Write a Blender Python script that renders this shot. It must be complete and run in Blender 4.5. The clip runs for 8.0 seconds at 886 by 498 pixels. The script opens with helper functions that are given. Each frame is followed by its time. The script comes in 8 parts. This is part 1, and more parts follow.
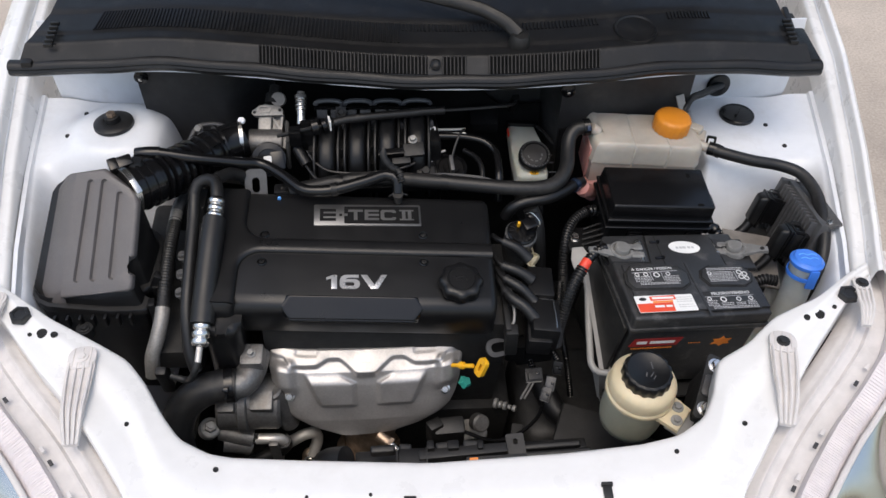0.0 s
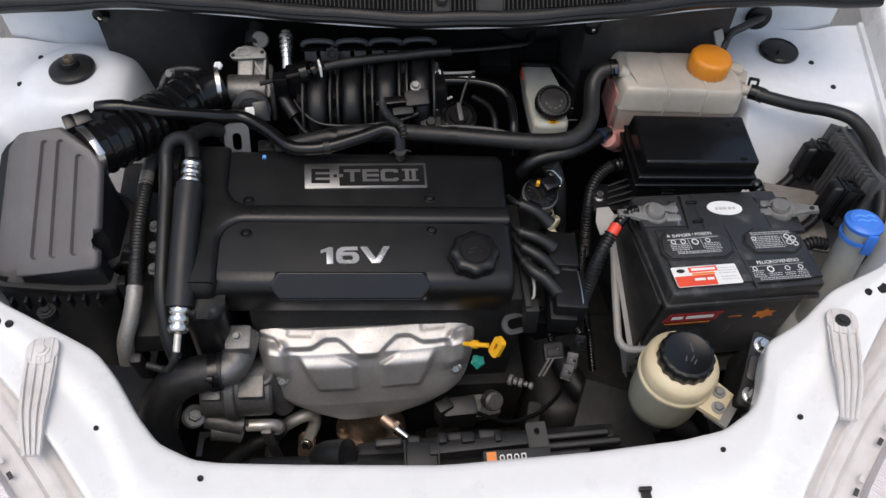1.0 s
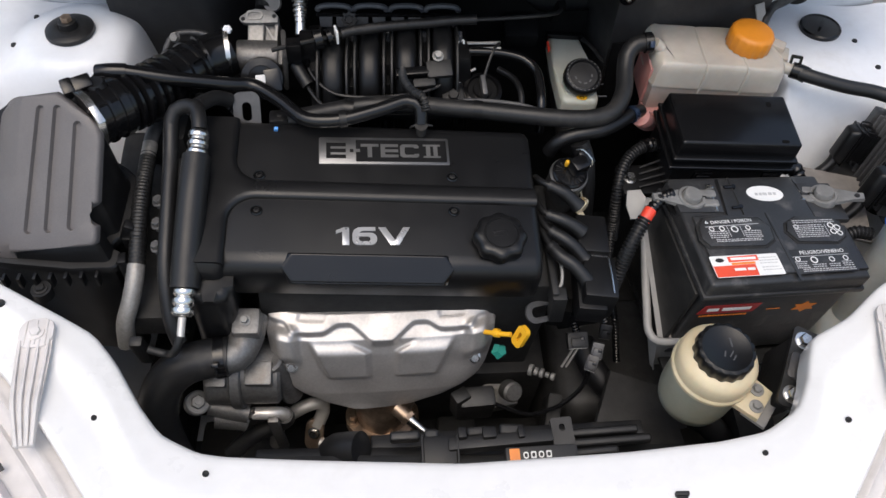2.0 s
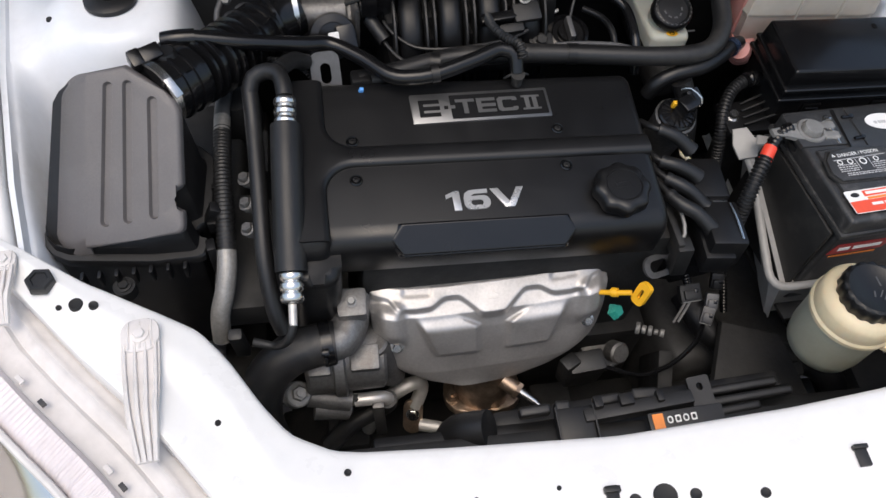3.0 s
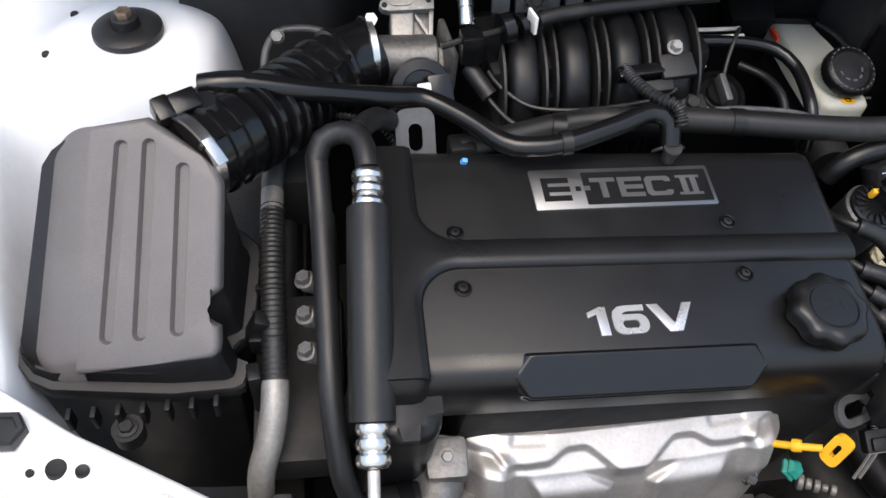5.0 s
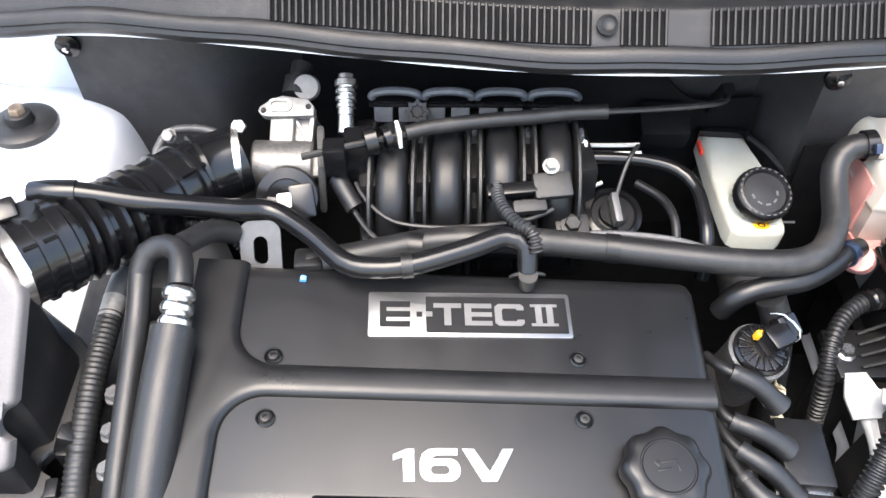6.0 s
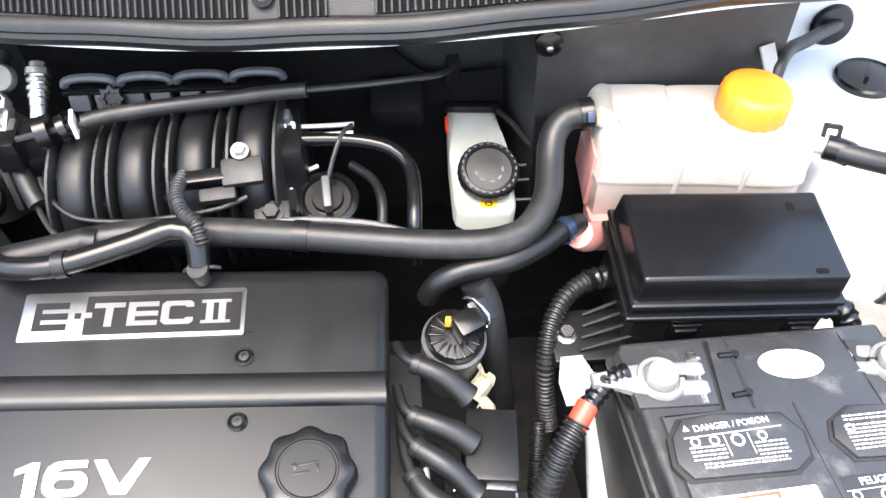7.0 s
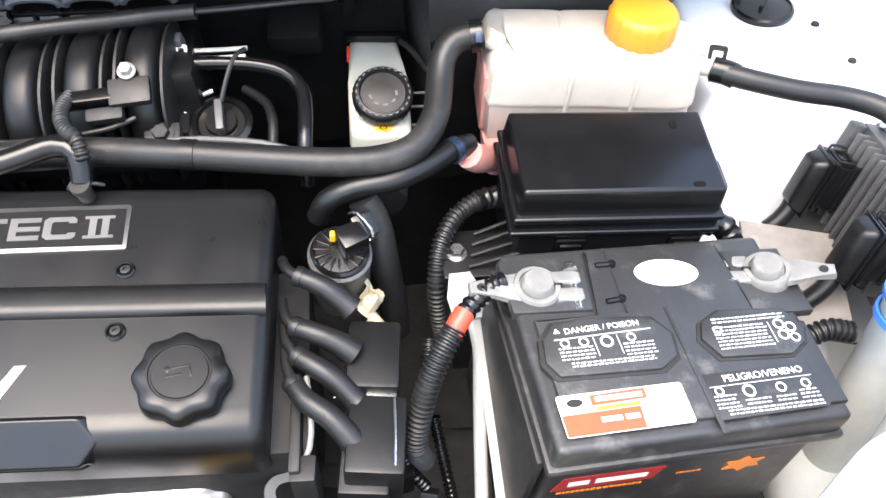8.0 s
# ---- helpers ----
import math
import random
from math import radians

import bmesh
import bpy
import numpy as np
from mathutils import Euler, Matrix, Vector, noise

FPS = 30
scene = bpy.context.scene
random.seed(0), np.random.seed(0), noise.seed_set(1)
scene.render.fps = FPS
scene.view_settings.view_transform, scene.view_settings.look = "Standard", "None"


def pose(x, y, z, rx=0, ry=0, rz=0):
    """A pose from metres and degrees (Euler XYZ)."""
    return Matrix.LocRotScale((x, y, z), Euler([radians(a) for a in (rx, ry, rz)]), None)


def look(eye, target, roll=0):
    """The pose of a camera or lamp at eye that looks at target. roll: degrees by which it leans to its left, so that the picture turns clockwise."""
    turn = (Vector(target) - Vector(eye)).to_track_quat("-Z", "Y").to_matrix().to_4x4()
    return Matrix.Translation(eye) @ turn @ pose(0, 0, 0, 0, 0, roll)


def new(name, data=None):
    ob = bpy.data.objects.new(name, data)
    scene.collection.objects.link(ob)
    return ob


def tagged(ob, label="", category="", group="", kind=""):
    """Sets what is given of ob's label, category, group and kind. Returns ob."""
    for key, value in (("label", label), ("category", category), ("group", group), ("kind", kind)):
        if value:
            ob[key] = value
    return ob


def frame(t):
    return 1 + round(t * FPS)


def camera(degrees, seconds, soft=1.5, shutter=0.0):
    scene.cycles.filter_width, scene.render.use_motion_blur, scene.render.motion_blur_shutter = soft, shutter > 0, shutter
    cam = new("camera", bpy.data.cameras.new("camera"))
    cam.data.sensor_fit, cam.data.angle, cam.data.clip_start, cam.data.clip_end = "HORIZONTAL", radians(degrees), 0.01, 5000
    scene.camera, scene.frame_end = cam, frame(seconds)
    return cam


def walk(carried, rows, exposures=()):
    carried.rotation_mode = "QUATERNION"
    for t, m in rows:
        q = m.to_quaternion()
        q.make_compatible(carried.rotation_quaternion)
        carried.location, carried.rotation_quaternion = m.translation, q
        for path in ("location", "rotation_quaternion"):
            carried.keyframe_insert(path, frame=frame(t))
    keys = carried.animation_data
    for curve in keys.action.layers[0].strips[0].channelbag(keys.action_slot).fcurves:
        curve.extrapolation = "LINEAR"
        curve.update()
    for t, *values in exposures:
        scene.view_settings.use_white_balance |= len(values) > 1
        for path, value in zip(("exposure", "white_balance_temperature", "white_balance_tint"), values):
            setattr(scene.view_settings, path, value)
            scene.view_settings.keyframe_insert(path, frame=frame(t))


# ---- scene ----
cam = camera(55.5, 8.0)
PATH = [
    (0, (-0.0170, 0.1745, 1.7425), (0.0290, 1.5890, 0.3293), 0.75),
    (0.5, (-0.0600, 0.2389, 1.7136), (0.0330, 1.5904, 0.2423), 1.05),
    (1, (-0.0380, 0.3273, 1.6751), (0.0270, 1.6012, 0.1346), 0.93),
    (1.2, (-0.0420, 0.3635, 1.6552), (0.0180, 1.6276, 0.1065), 2.40),
    (2.3, (-0.1110, 0.3907, 1.6182), (-0.0230, 1.6126, 0.0373), 2.12),
    (2.5, (-0.1530, 0.4078, 1.6083), (-0.0450, 1.6241, 0.0243), 0.47),
    (3, (-0.2360, 0.4397, 1.5577), (-0.0820, 1.5931, -0.0689), 1.20),
    (3.5, (-0.2810, 0.4843, 1.4947), (-0.1470, 1.5717, -0.1785), 1.06),
    (4, (-0.3210, 0.5382, 1.4237), (-0.1980, 1.6165, -0.2562), 2.28),
    (4.5, (-0.3360, 0.6062, 1.3914), (-0.1650, 1.7783, -0.2201), 3.99),
    (4.7, (-0.3390, 0.6278, 1.3771), (-0.1420, 1.8274, -0.2111), 4.21),
    (5.8, (-0.1730, 0.6946, 1.3902), (-0.1560, 2.0861, -0.0462), 0.60),
    (6, (-0.1110, 0.7059, 1.3930), (-0.1530, 2.0736, -0.0657), -0.74),
    (6.5, (0.0440, 0.7237, 1.3901), (-0.0570, 2.0408, -0.1116), -4.82),
    (7, (0.1380, 0.7371, 1.3545), (0.1150, 2.0852, -0.1226), -2.74),
    (7.5, (0.2140, 0.7421, 1.3359), (0.2100, 2.0645, -0.1645), -4.02),
    (8, (0.2050, 0.6918, 1.3261), (0.2440, 2.0012, -0.1852), -1.26),
]
walk(cam, [(t, look(eye, target, roll)) for t, eye, target, roll in PATH],
     exposures=[(0, 0.4), (1, 0.3), (2.5, 0.5), (3.0, 0.5), (3.5, 0.25), (4.0, 0.15), (4.5, 0.6), (4.7, 0.7), (5.8, 2.40), (6.5, 2.77), (7.0, 2.78), (8, 2.48)])

# ---- world and light ----
world = bpy.data.worlds.new("overcast_sky")
scene.world = world
world.use_nodes = True
wt = world.node_tree
sky = wt.nodes.new("ShaderNodeTexSky")
sky.sky_type, sky.sun_disc = "NISHITA", False
sky.sun_elevation, sky.sun_rotation = radians(74), radians(200)
sky.air_density, sky.dust_density, sky.ozone_density = 1.4, 4.0, 0.6
wt.links.new(sky.outputs[0], wt.nodes["Background"].inputs[0])
wt.nodes["Background"].inputs[1].default_value = 0.15
sun_data = bpy.data.lights.new("sun", "SUN")
sun_data.energy, sun_data.angle, sun_data.color = 0.7, radians(50), (1.0, 0.955, 0.90)
sun = new("sun", sun_data)
sun.matrix_world = look((-0.5, -0.35, 5.8), (0, 1.0, 0.8))


# ---- mesh helpers ----
HOME = {}


def part(name, bm, material, parent=None, label="", angle=38, base=None):
    """Links a bmesh given in world metres as one mesh object, under a thing or a part."""
    me = bpy.data.meshes.new(name)
    home = base if base is not None else HOME.get(parent.name if parent else "", Matrix())
    if base is None and parent is None:
        lo = Vector([min(v.co[i] for v in bm.verts) for i in range(3)])
        hi = Vector([max(v.co[i] for v in bm.verts) for i in range(3)])
        home = Matrix.Translation(((lo.x + hi.x) / 2, (lo.y + hi.y) / 2, lo.z))
    bm.transform(home.inverted())
    bmesh.ops.recalc_face_normals(bm, faces=bm.faces)
    bm.to_mesh(me)
    bm.free()
    me.materials.append(material)
    me.shade_smooth()
    me.set_sharp_from_angle(angle=radians(angle))
    ob = new(name, me)
    if parent is None:
        ob.matrix_world = home
        HOME[ob.name] = home
    else:
        ob.parent = parent
        HOME[ob.name] = home
    if label:
        ob["label"] = label
    return ob


def thing(name, at, label, category, group="", kind=""):
    """An Empty at the base of a thing, which parents its parts."""
    ob = new(name)
    ob.empty_display_size = 0.05
    home = at if isinstance(at, Matrix) else Matrix.Translation(at)
    ob.matrix_world = home
    HOME[ob.name] = home
    return tagged(ob, label, category, group, kind)


def B():
    return bmesh.new()


def soften(bm, faces, width, segments=2):
    edges = {e for f in faces for e in f.edges if len(e.link_faces) == 2 and e.calc_face_angle(0) > 0.5}
    if width > 0 and edges:
        bmesh.ops.bevel(bm, geom=list(edges), offset=width, segments=segments, affect="EDGES", profile=0.6, clamp_overlap=True)


def box(bm, m, sx, sy, sz, bev=0.002, seg=2, top=None):
    """A box of that size, standing on the pose m's origin. top: scale of its upper face in x and y."""
    tmp = B()
    bmesh.ops.create_cube(tmp, size=1)
    for v in tmp.verts:
        v.co.z += 0.5
        if top and v.co.z > 0.5:
            v.co.x *= top[0]
            v.co.y *= top[1]
        v.co = (v.co.x * sx, v.co.y * sy, v.co.z * sz)
    soften(tmp, tmp.faces, bev, seg)
    return merge(bm, tmp, m)


def merge(bm, tmp, m=None):
    if m is not None:
        tmp.transform(m)
    me = bpy.data.meshes.new("tmp")
    tmp.to_mesh(me)
    tmp.free()
    bm.from_mesh(me)
    bpy.data.meshes.remove(me)
    return bm


def lathe(bm, m, profile, n=28, wave=0.0, lobes=0, wave_from=-1e9):
    """Turns a profile of (radius, height) about the pose's z axis. wave, lobes: a fluted rim."""
    tmp = B()
    rings = []
    for r, z in profile:
        if r < 1e-6:
            rings.append([tmp.verts.new((0, 0, z))])
            continue
        ring = []
        for i in range(n):
            a = 2 * math.pi * i / n
            k = r * (1 + (wave * math.cos(lobes * a) if lobes and r > wave_from else 0))
            ring.append(tmp.verts.new((k * math.cos(a), k * math.sin(a), z)))
        rings.append(ring)
    for a, b in zip(rings, rings[1:]):
        for i in range(n):
            j = (i + 1) % n
            q = [a[i % len(a)], a[j % len(a)], b[j % len(b)], b[i % len(b)]]
            q = list(dict.fromkeys(q))
            if len(q) > 2:
                tmp.faces.new(q)
    return merge(bm, tmp, m)


def axis(p, q):
    """A pose at p whose z axis points to q."""
    d = Vector(q) - Vector(p)
    return Matrix.Translation(p) @ d.to_track_quat("Z", "Y").to_matrix().to_4x4()


def cyl(bm, p, q, r, r2=None, n=20, bev=0.0):
    h = (Vector(q) - Vector(p)).length
    r2 = r if r2 is None else r2
    b = min(bev, r * 0.5, h * 0.4)
    prof = [(0, 0), (r - b, 0), (r, b), (r2, h - b), (r2 - b, h), (0, h)] if b else [(0, 0), (r, 0), (r2, h), (0, h)]
    return lathe(bm, axis(p, q), prof, n)


def spline(pts, step=0.008):
    """Points along a smooth line through pts."""
    p = [Vector(pts[0])]
    for q in pts[1:]:
        if (Vector(q) - p[-1]).length > 1e-4:
            p.append(Vector(q))
    p = [p[0] * 2 - p[1]] + p + [p[-1] * 2 - p[-2]]
    out = []
    for i in range(1, len(p) - 2):
        n = max(2, int((p[i + 1] - p[i]).length / step))
        for k in range(n):
            t = k / n
            a, b, c, d = p[i - 1], p[i], p[i + 1], p[i + 2]
            out.append(0.5 * (2 * b + (c - a) * t + (2 * a - 5 * b + 4 * c - d) * t * t + (3 * b - a - 3 * c + d) * t ** 3))
    out.append(p[-2])
    return out


def tube(bm, pts, r, n=12, step=0.008, pitch=0.0, amp=0.0, radii=None, flat=1.0):
    """A round hose through pts. pitch, amp: rings of a corrugated hose. radii: one radius a point."""
    if pitch:
        step = pitch / 4
    line = spline(pts, step)
    total = max(1, len(line) - 1)
    side = None
    rings = []
    run = 0.0
    for i, c in enumerate(line):
        d = (line[min(i + 1, total)] - line[max(i - 1, 0)]).normalized()
        if side is None:
            side = d.orthogonal().normalized()
        side = (side - d * side.dot(d)).normalized()
        up = d.cross(side)
        if i:
            run += (c - line[i - 1]).length
        k = r
        if radii:
            f = i / total * (len(radii) - 1)
            j = min(int(f), len(radii) - 2)
            k = radii[j] + (radii[j + 1] - radii[j]) * (f - j)
        if pitch:
            k += amp * (1 if (run / pitch) % 1 < 0.5 else -1)
        rings.append([bm.verts.new(c + side * (k * math.cos(2 * math.pi * a / n)) + up * (k * flat * math.sin(2 * math.pi * a / n))) for a in range(n)])
    for a, b in zip(rings, rings[1:]):
        for i in range(n):
            bm.faces.new((a[i], a[(i + 1) % n], b[(i + 1) % n], b[i]))
    bm.faces.new(rings[0][::-1])
    bm.faces.new(rings[-1])
    return bm


def prism(bm, m, outline, z0, z1, bev=0.0, seg=2, taper=1.0):
    """An outline in x and y, drawn up from z0 to z1 in the pose m."""
    tmp = B()
    cx = sum(p[0] for p in outline) / len(outline)
    cy = sum(p[1] for p in outline) / len(outline)
    lo = [tmp.verts.new((x, y, z0)) for x, y in outline]
    hi = [tmp.verts.new((cx + (x - cx) * taper, cy + (y - cy) * taper, z1)) for x, y in outline]
    tmp.faces.new(lo[::-1])
    cap = tmp.faces.new(hi)
    n = len(lo)
    for i in range(n):
        tmp.faces.new((lo[i], lo[(i + 1) % n], hi[(i + 1) % n], hi[i]))
    if bev:
        bmesh.ops.bevel(tmp, geom=list(cap.edges), offset=bev, segments=seg, affect="EDGES", profile=0.55, clamp_overlap=True)
    return merge(bm, tmp, m)


def rounded(w, d, r, n=5, cut=None):
    """The outline of a rectangle about the origin with rounded corners."""
    out = []
    for sx, sy, a0 in ((1, 1, 0), (-1, 1, 90), (-1, -1, 180), (1, -1, 270)):
        for k in range(n + 1):
            a = radians(a0 + 90 * k / n)
            out.append((sx * (w / 2 - r) + r * math.cos(a), sy * (d / 2 - r) + r * math.sin(a)))
    return out


def sheet(bm, fn, nu, nv, thick=0.0, down=(0, 0, -1)):
    """A sheet of points fn(u, v), u and v from 0 to 1, with a thickness."""
    top = [[bm.verts.new(fn(i / nu, j / nv)) for j in range(nv + 1)] for i in range(nu + 1)]
    faces = []
    for i in range(nu):
        for j in range(nv):
            faces.append(bm.faces.new((top[i][j], top[i + 1][j], top[i + 1][j + 1], top[i][j + 1])))
    if thick:
        d = Vector(down) * thick
        low = [[bm.verts.new(v.co + d) for v in row] for row in top]
        for i in range(nu):
            for j in range(nv):
                bm.faces.new((low[i][j], low[i][j + 1], low[i + 1][j + 1], low[i + 1][j]))
        rim = [(i, 0) for i in range(nu + 1)] + [(nu, j) for j in range(1, nv + 1)] + [(i, nv) for i in range(nu - 1, -1, -1)] + [(0, j) for j in range(nv - 1, 0, -1)]
        for (a, b), (c, e) in zip(rim, rim[1:] + rim[:1]):
            bm.faces.new((top[a][b], low[a][b], low[c][e], top[c][e]))
    return bm


def lerp(table, x):
    """A value from a table of (x, value), straight between its rows."""
    if x <= table[0][0]:
        return table[0][1]
    for (a, p), (b, q) in zip(table, table[1:]):
        if x <= b:
            return p + (q - p) * (x - a) / (b - a)
    return table[-1][1]


def hexbolt(bm, m, r=0.006, h=0.005, washer=1.5, stud=0.0):
    if washer:
        lathe(bm, m, [(0, 0), (r * washer, 0), (r * washer, 0.0015), (r, 0.002), (0, 0.002)], 18)
    lathe(bm, m, [(0, 0.0015), (r, 0.0015), (r, 0.001 + h * 0.85), (r * 0.86, 0.0015 + h), (0, 0.0015 + h)], 6)
    if stud:
        lathe(bm, m, [(0, h), (r * 0.5, h), (r * 0.5, h + stud), (0, h + stud)], 10)
    return bm


def letters(name, text, m, size, material, parent, depth=0.0006, wide=1.0, label="", bold=0.0):
    """Raised letters in the built-in font, as a mesh part."""
    cu = bpy.data.curves.new(name, "FONT")
    cu.body, cu.size, cu.extrude, cu.align_x, cu.align_y = text, size, depth, "CENTER", "CENTER"
    cu.resolution_u, cu.offset = 3, bold
    tmp = bpy.data.objects.new("tmp_text", cu)
    scene.collection.objects.link(tmp)
    me = bpy.data.meshes.new_from_object(tmp.evaluated_get(bpy.context.evaluated_depsgraph_get()))
    bpy.data.objects.remove(tmp)
    bm = B()
    bm.from_mesh(me)
    bpy.data.meshes.remove(me)
    bm.transform(m @ Matrix.Diagonal((wide, 1, 1, 1)))
    return part(name, bm, material, parent, label)


def ring_plate(bm, m, outer, inner, z0, z1):
    """A flat plate with an opening through it."""
    n = len(outer)
    v = [[bm.verts.new(m @ Vector((*p, z))) for p in o] for o, z in ((outer, z0), (outer, z1), (inner, z1), (inner, z0))]
    for a, b in zip(v, v[1:] + v[:1]):
        for i in range(n):
            bm.faces.new((a[i], a[(i + 1) % n], b[(i + 1) % n], b[i]))
    return bm


# ---- materials ----
def material(name, color, rough=0.5, metal=0.0, grain=0.1, grain_scale=60, bump=0.1, bump_scale=400, stain=0.15, stain_scale=9,
             dirt=None, coat=0.0, random=0.0, spec=0.5):
    """A surface with a base colour, fine grain, broad stains and relief, all at real size."""
    mat = bpy.data.materials.new(name)
    mat.use_nodes = True
    nt = mat.node_tree
    N, L = nt.nodes, nt.links
    b = N["Principled BSDF"]
    b.inputs["Roughness"].default_value, b.inputs["Metallic"].default_value = rough, metal
    b.inputs["Specular IOR Level"].default_value = spec
    b.inputs["Coat Weight"].default_value = coat
    b.inputs["Coat Roughness"].default_value = 0.08
    geo = N.new("ShaderNodeTexCoord")

    def tex(scale, detail=4, r=0.6):
        t = N.new("ShaderNodeTexNoise")
        t.inputs["Scale"].default_value, t.inputs["Detail"].default_value, t.inputs["Roughness"].default_value = scale, detail, r
        L.new(geo.outputs["Object"], t.inputs["Vector"])
        return t.outputs["Fac"]

    def math_node(op, a, c, clamp=False):
        n = N.new("ShaderNodeMath")
        n.operation, n.use_clamp = op, clamp
        for k, v in ((0, a), (1, c)):
            if isinstance(v, (int, float)):
                n.inputs[k].default_value = v
            else:
                L.new(v, n.inputs[k])
        return n.outputs[0]

    def mapped(fac, lo, hi):
        n = N.new("ShaderNodeMapRange")
        L.new(fac, n.inputs[0])
        n.inputs[1].default_value, n.inputs[2].default_value = 0.3, 0.7
        n.inputs[3].default_value, n.inputs[4].default_value = lo, hi
        return n.outputs[0]

    g = mapped(tex(grain_scale), 1 - grain, 1 + grain)
    s = mapped(tex(stain_scale, 6, 0.65), 1 - stain, 1 + stain)
    k = math_node("MULTIPLY", g, s)
    if random:
        info = N.new("ShaderNodeObjectInfo")
        k = math_node("MULTIPLY", k, mapped(info.outputs["Random"], 1 - random, 1 + random))
    mul = N.new("ShaderNodeVectorMath")
    mul.operation = "SCALE"
    mul.inputs[0].default_value = color
    L.new(k, mul.inputs["Scale"])
    out = mul.outputs[0]
    if dirt:
        mix = N.new("ShaderNodeMix")
        mix.data_type = "RGBA"
        f = mapped(tex(dirt[1], 8, 0.7), -dirt[2] * 1.5, dirt[2])
        L.new(math_node("MAXIMUM", f, 0.0, True), mix.inputs[0])
        L.new(out, mix.inputs[6])
        mix.inputs[7].default_value = (*dirt[0], 1)
        out = mix.outputs[2]
    L.new(out, b.inputs["Base Color"])
    L.new(mapped(tex(stain_scale * 2.3, 5), max(0.02, rough * 0.8), min(1, rough * 1.2)), b.inputs["Roughness"])
    if bump:
        bn = N.new("ShaderNodeBump")
        bn.inputs["Strength"].default_value, bn.inputs["Distance"].default_value = bump, 0.001
        L.new(tex(bump_scale, 3), bn.inputs["Height"])
        L.new(bn.outputs[0], b.inputs["Normal"])
    return mat


DUST = (0.32, 0.29, 0.25)
white_paint = material("white_car_paint", (0.77, 0.765, 0.755), 0.3, grain=0.015, stain=0.03, bump=0.02, bump_scale=900, coat=0.5, dirt=((0.5, 0.46, 0.4), 14, 0.12))
white_inner = material("white_bay_paint", (0.74, 0.76, 0.79), 0.38, grain=0.02, stain=0.05, bump=0.03, bump_scale=600, coat=0.2, dirt=((0.45, 0.42, 0.38), 12, 0.2))
black_cover = material("black_cover_plastic", (0.0065, 0.0065, 0.007), 0.33, grain=0.12, grain_scale=900, bump=0.12, bump_scale=1600, stain=0.12, spec=0.42)
black_plastic = material("black_plastic", (0.0065, 0.0065, 0.007), 0.36, grain=0.15, bump=0.12, bump_scale=900, stain=0.2, dirt=(DUST, 25, 0.025), spec=0.38)
gloss_black = material("glossy_black_plastic", (0.005, 0.005, 0.0055), 0.2, grain=0.1, bump=0.03, bump_scale=300, stain=0.12, dirt=(DUST, 30, 0.008), spec=0.4)
dull_black = material("dull_black_plastic", (0.010, 0.010, 0.010), 0.5, grain=0.2, bump=0.25, bump_scale=700, dirt=(DUST, 16, 0.05))
# dusty near-black, also the colour that paints shade inside holes
dark_under = material("dusty_underside_and_hole_shade", (0.008, 0.0079, 0.0078), 0.7, grain=0.3, bump=0.4, bump_scale=150, dirt=((0.1, 0.094, 0.088), 10, 0.08))
rubber = material("black_rubber_hose", (0.011, 0.011, 0.0115), 0.42, grain=0.15, grain_scale=200, bump=0.25, bump_scale=700, stain=0.3, dirt=(DUST, 18, 0.06), spec=0.42)
seal_rubber = material("grey_black_rubber_seal", (0.0075, 0.0075, 0.0082), 0.45, grain=0.12, bump=0.2, bump_scale=500, dirt=(DUST, 10, 0.04), spec=0.4)
cowl_plastic = material("dark_grey_cowl_plastic", (0.007, 0.007, 0.0076), 0.45, grain=0.15, bump=0.25, bump_scale=900, dirt=(DUST, 30, 0.04), spec=0.38)
# black satin lid plastic: the sky's sheen is put into the grey base colour
lid_sheen_grey = material("black_lid_plastic_with_sky_sheen", (0.115, 0.107, 0.106), 0.42, grain=0.1, grain_scale=700, bump=0.3, bump_scale=1300, stain=0.12, dirt=(DUST, 12, 0.05))
smooth_black = material("polished_black_pad", (0.006, 0.006, 0.007), 0.24, grain=0.08, bump=0.03, stain=0.08, spec=0.42)
plenum_grey = material("dusty_grey_black_wall", (0.020, 0.020, 0.021), 0.6, grain=0.15, bump=0.2, bump_scale=500, stain=0.25, dirt=(DUST, 8, 0.09))
shroud_grey = material("grey_black_shroud_plastic", (0.010, 0.010, 0.0105), 0.5, grain=0.15, bump=0.2, bump_scale=700, stain=0.2, dirt=(DUST, 18, 0.03))
shoulder_grey = material("dark_grey_lid_plastic", (0.045, 0.043, 0.043), 0.42, grain=0.1, grain_scale=700, bump=0.25, bump_scale=1300, stain=0.12, dirt=(DUST, 12, 0.04))
runner_black = material("black_moulded_runner", (0.007, 0.0072, 0.0078), 0.34, grain=0.12, bump=0.15, bump_scale=700, stain=0.2, dirt=(DUST, 20, 0.02), spec=0.28)
rim_plastic = material("weathered_grey_black_plastic", (0.060, 0.063, 0.070), 0.42, grain=0.15, bump=0.2, bump_scale=600, stain=0.25, dirt=(DUST, 30, 0.2))
lift_grey = material("grey_phosphated_steel", (0.085, 0.085, 0.087), 0.5, grain=0.2, bump=0.2, stain=0.2, metal=0.3)
rim_grey = material("translucent_fluted_grey", (0.64, 0.585, 0.585), 0.35, grain=0.05, bump=0.1, stain=0.1, dirt=((0.25, 0.22, 0.2), 20, 0.15))
dusty_cast = material("dusty_grey_underbody", (0.024, 0.0237, 0.0235), 0.65, grain=0.3, bump=0.4, bump_scale=200, stain=0.35, dirt=((0.085, 0.081, 0.077), 14, 0.35))
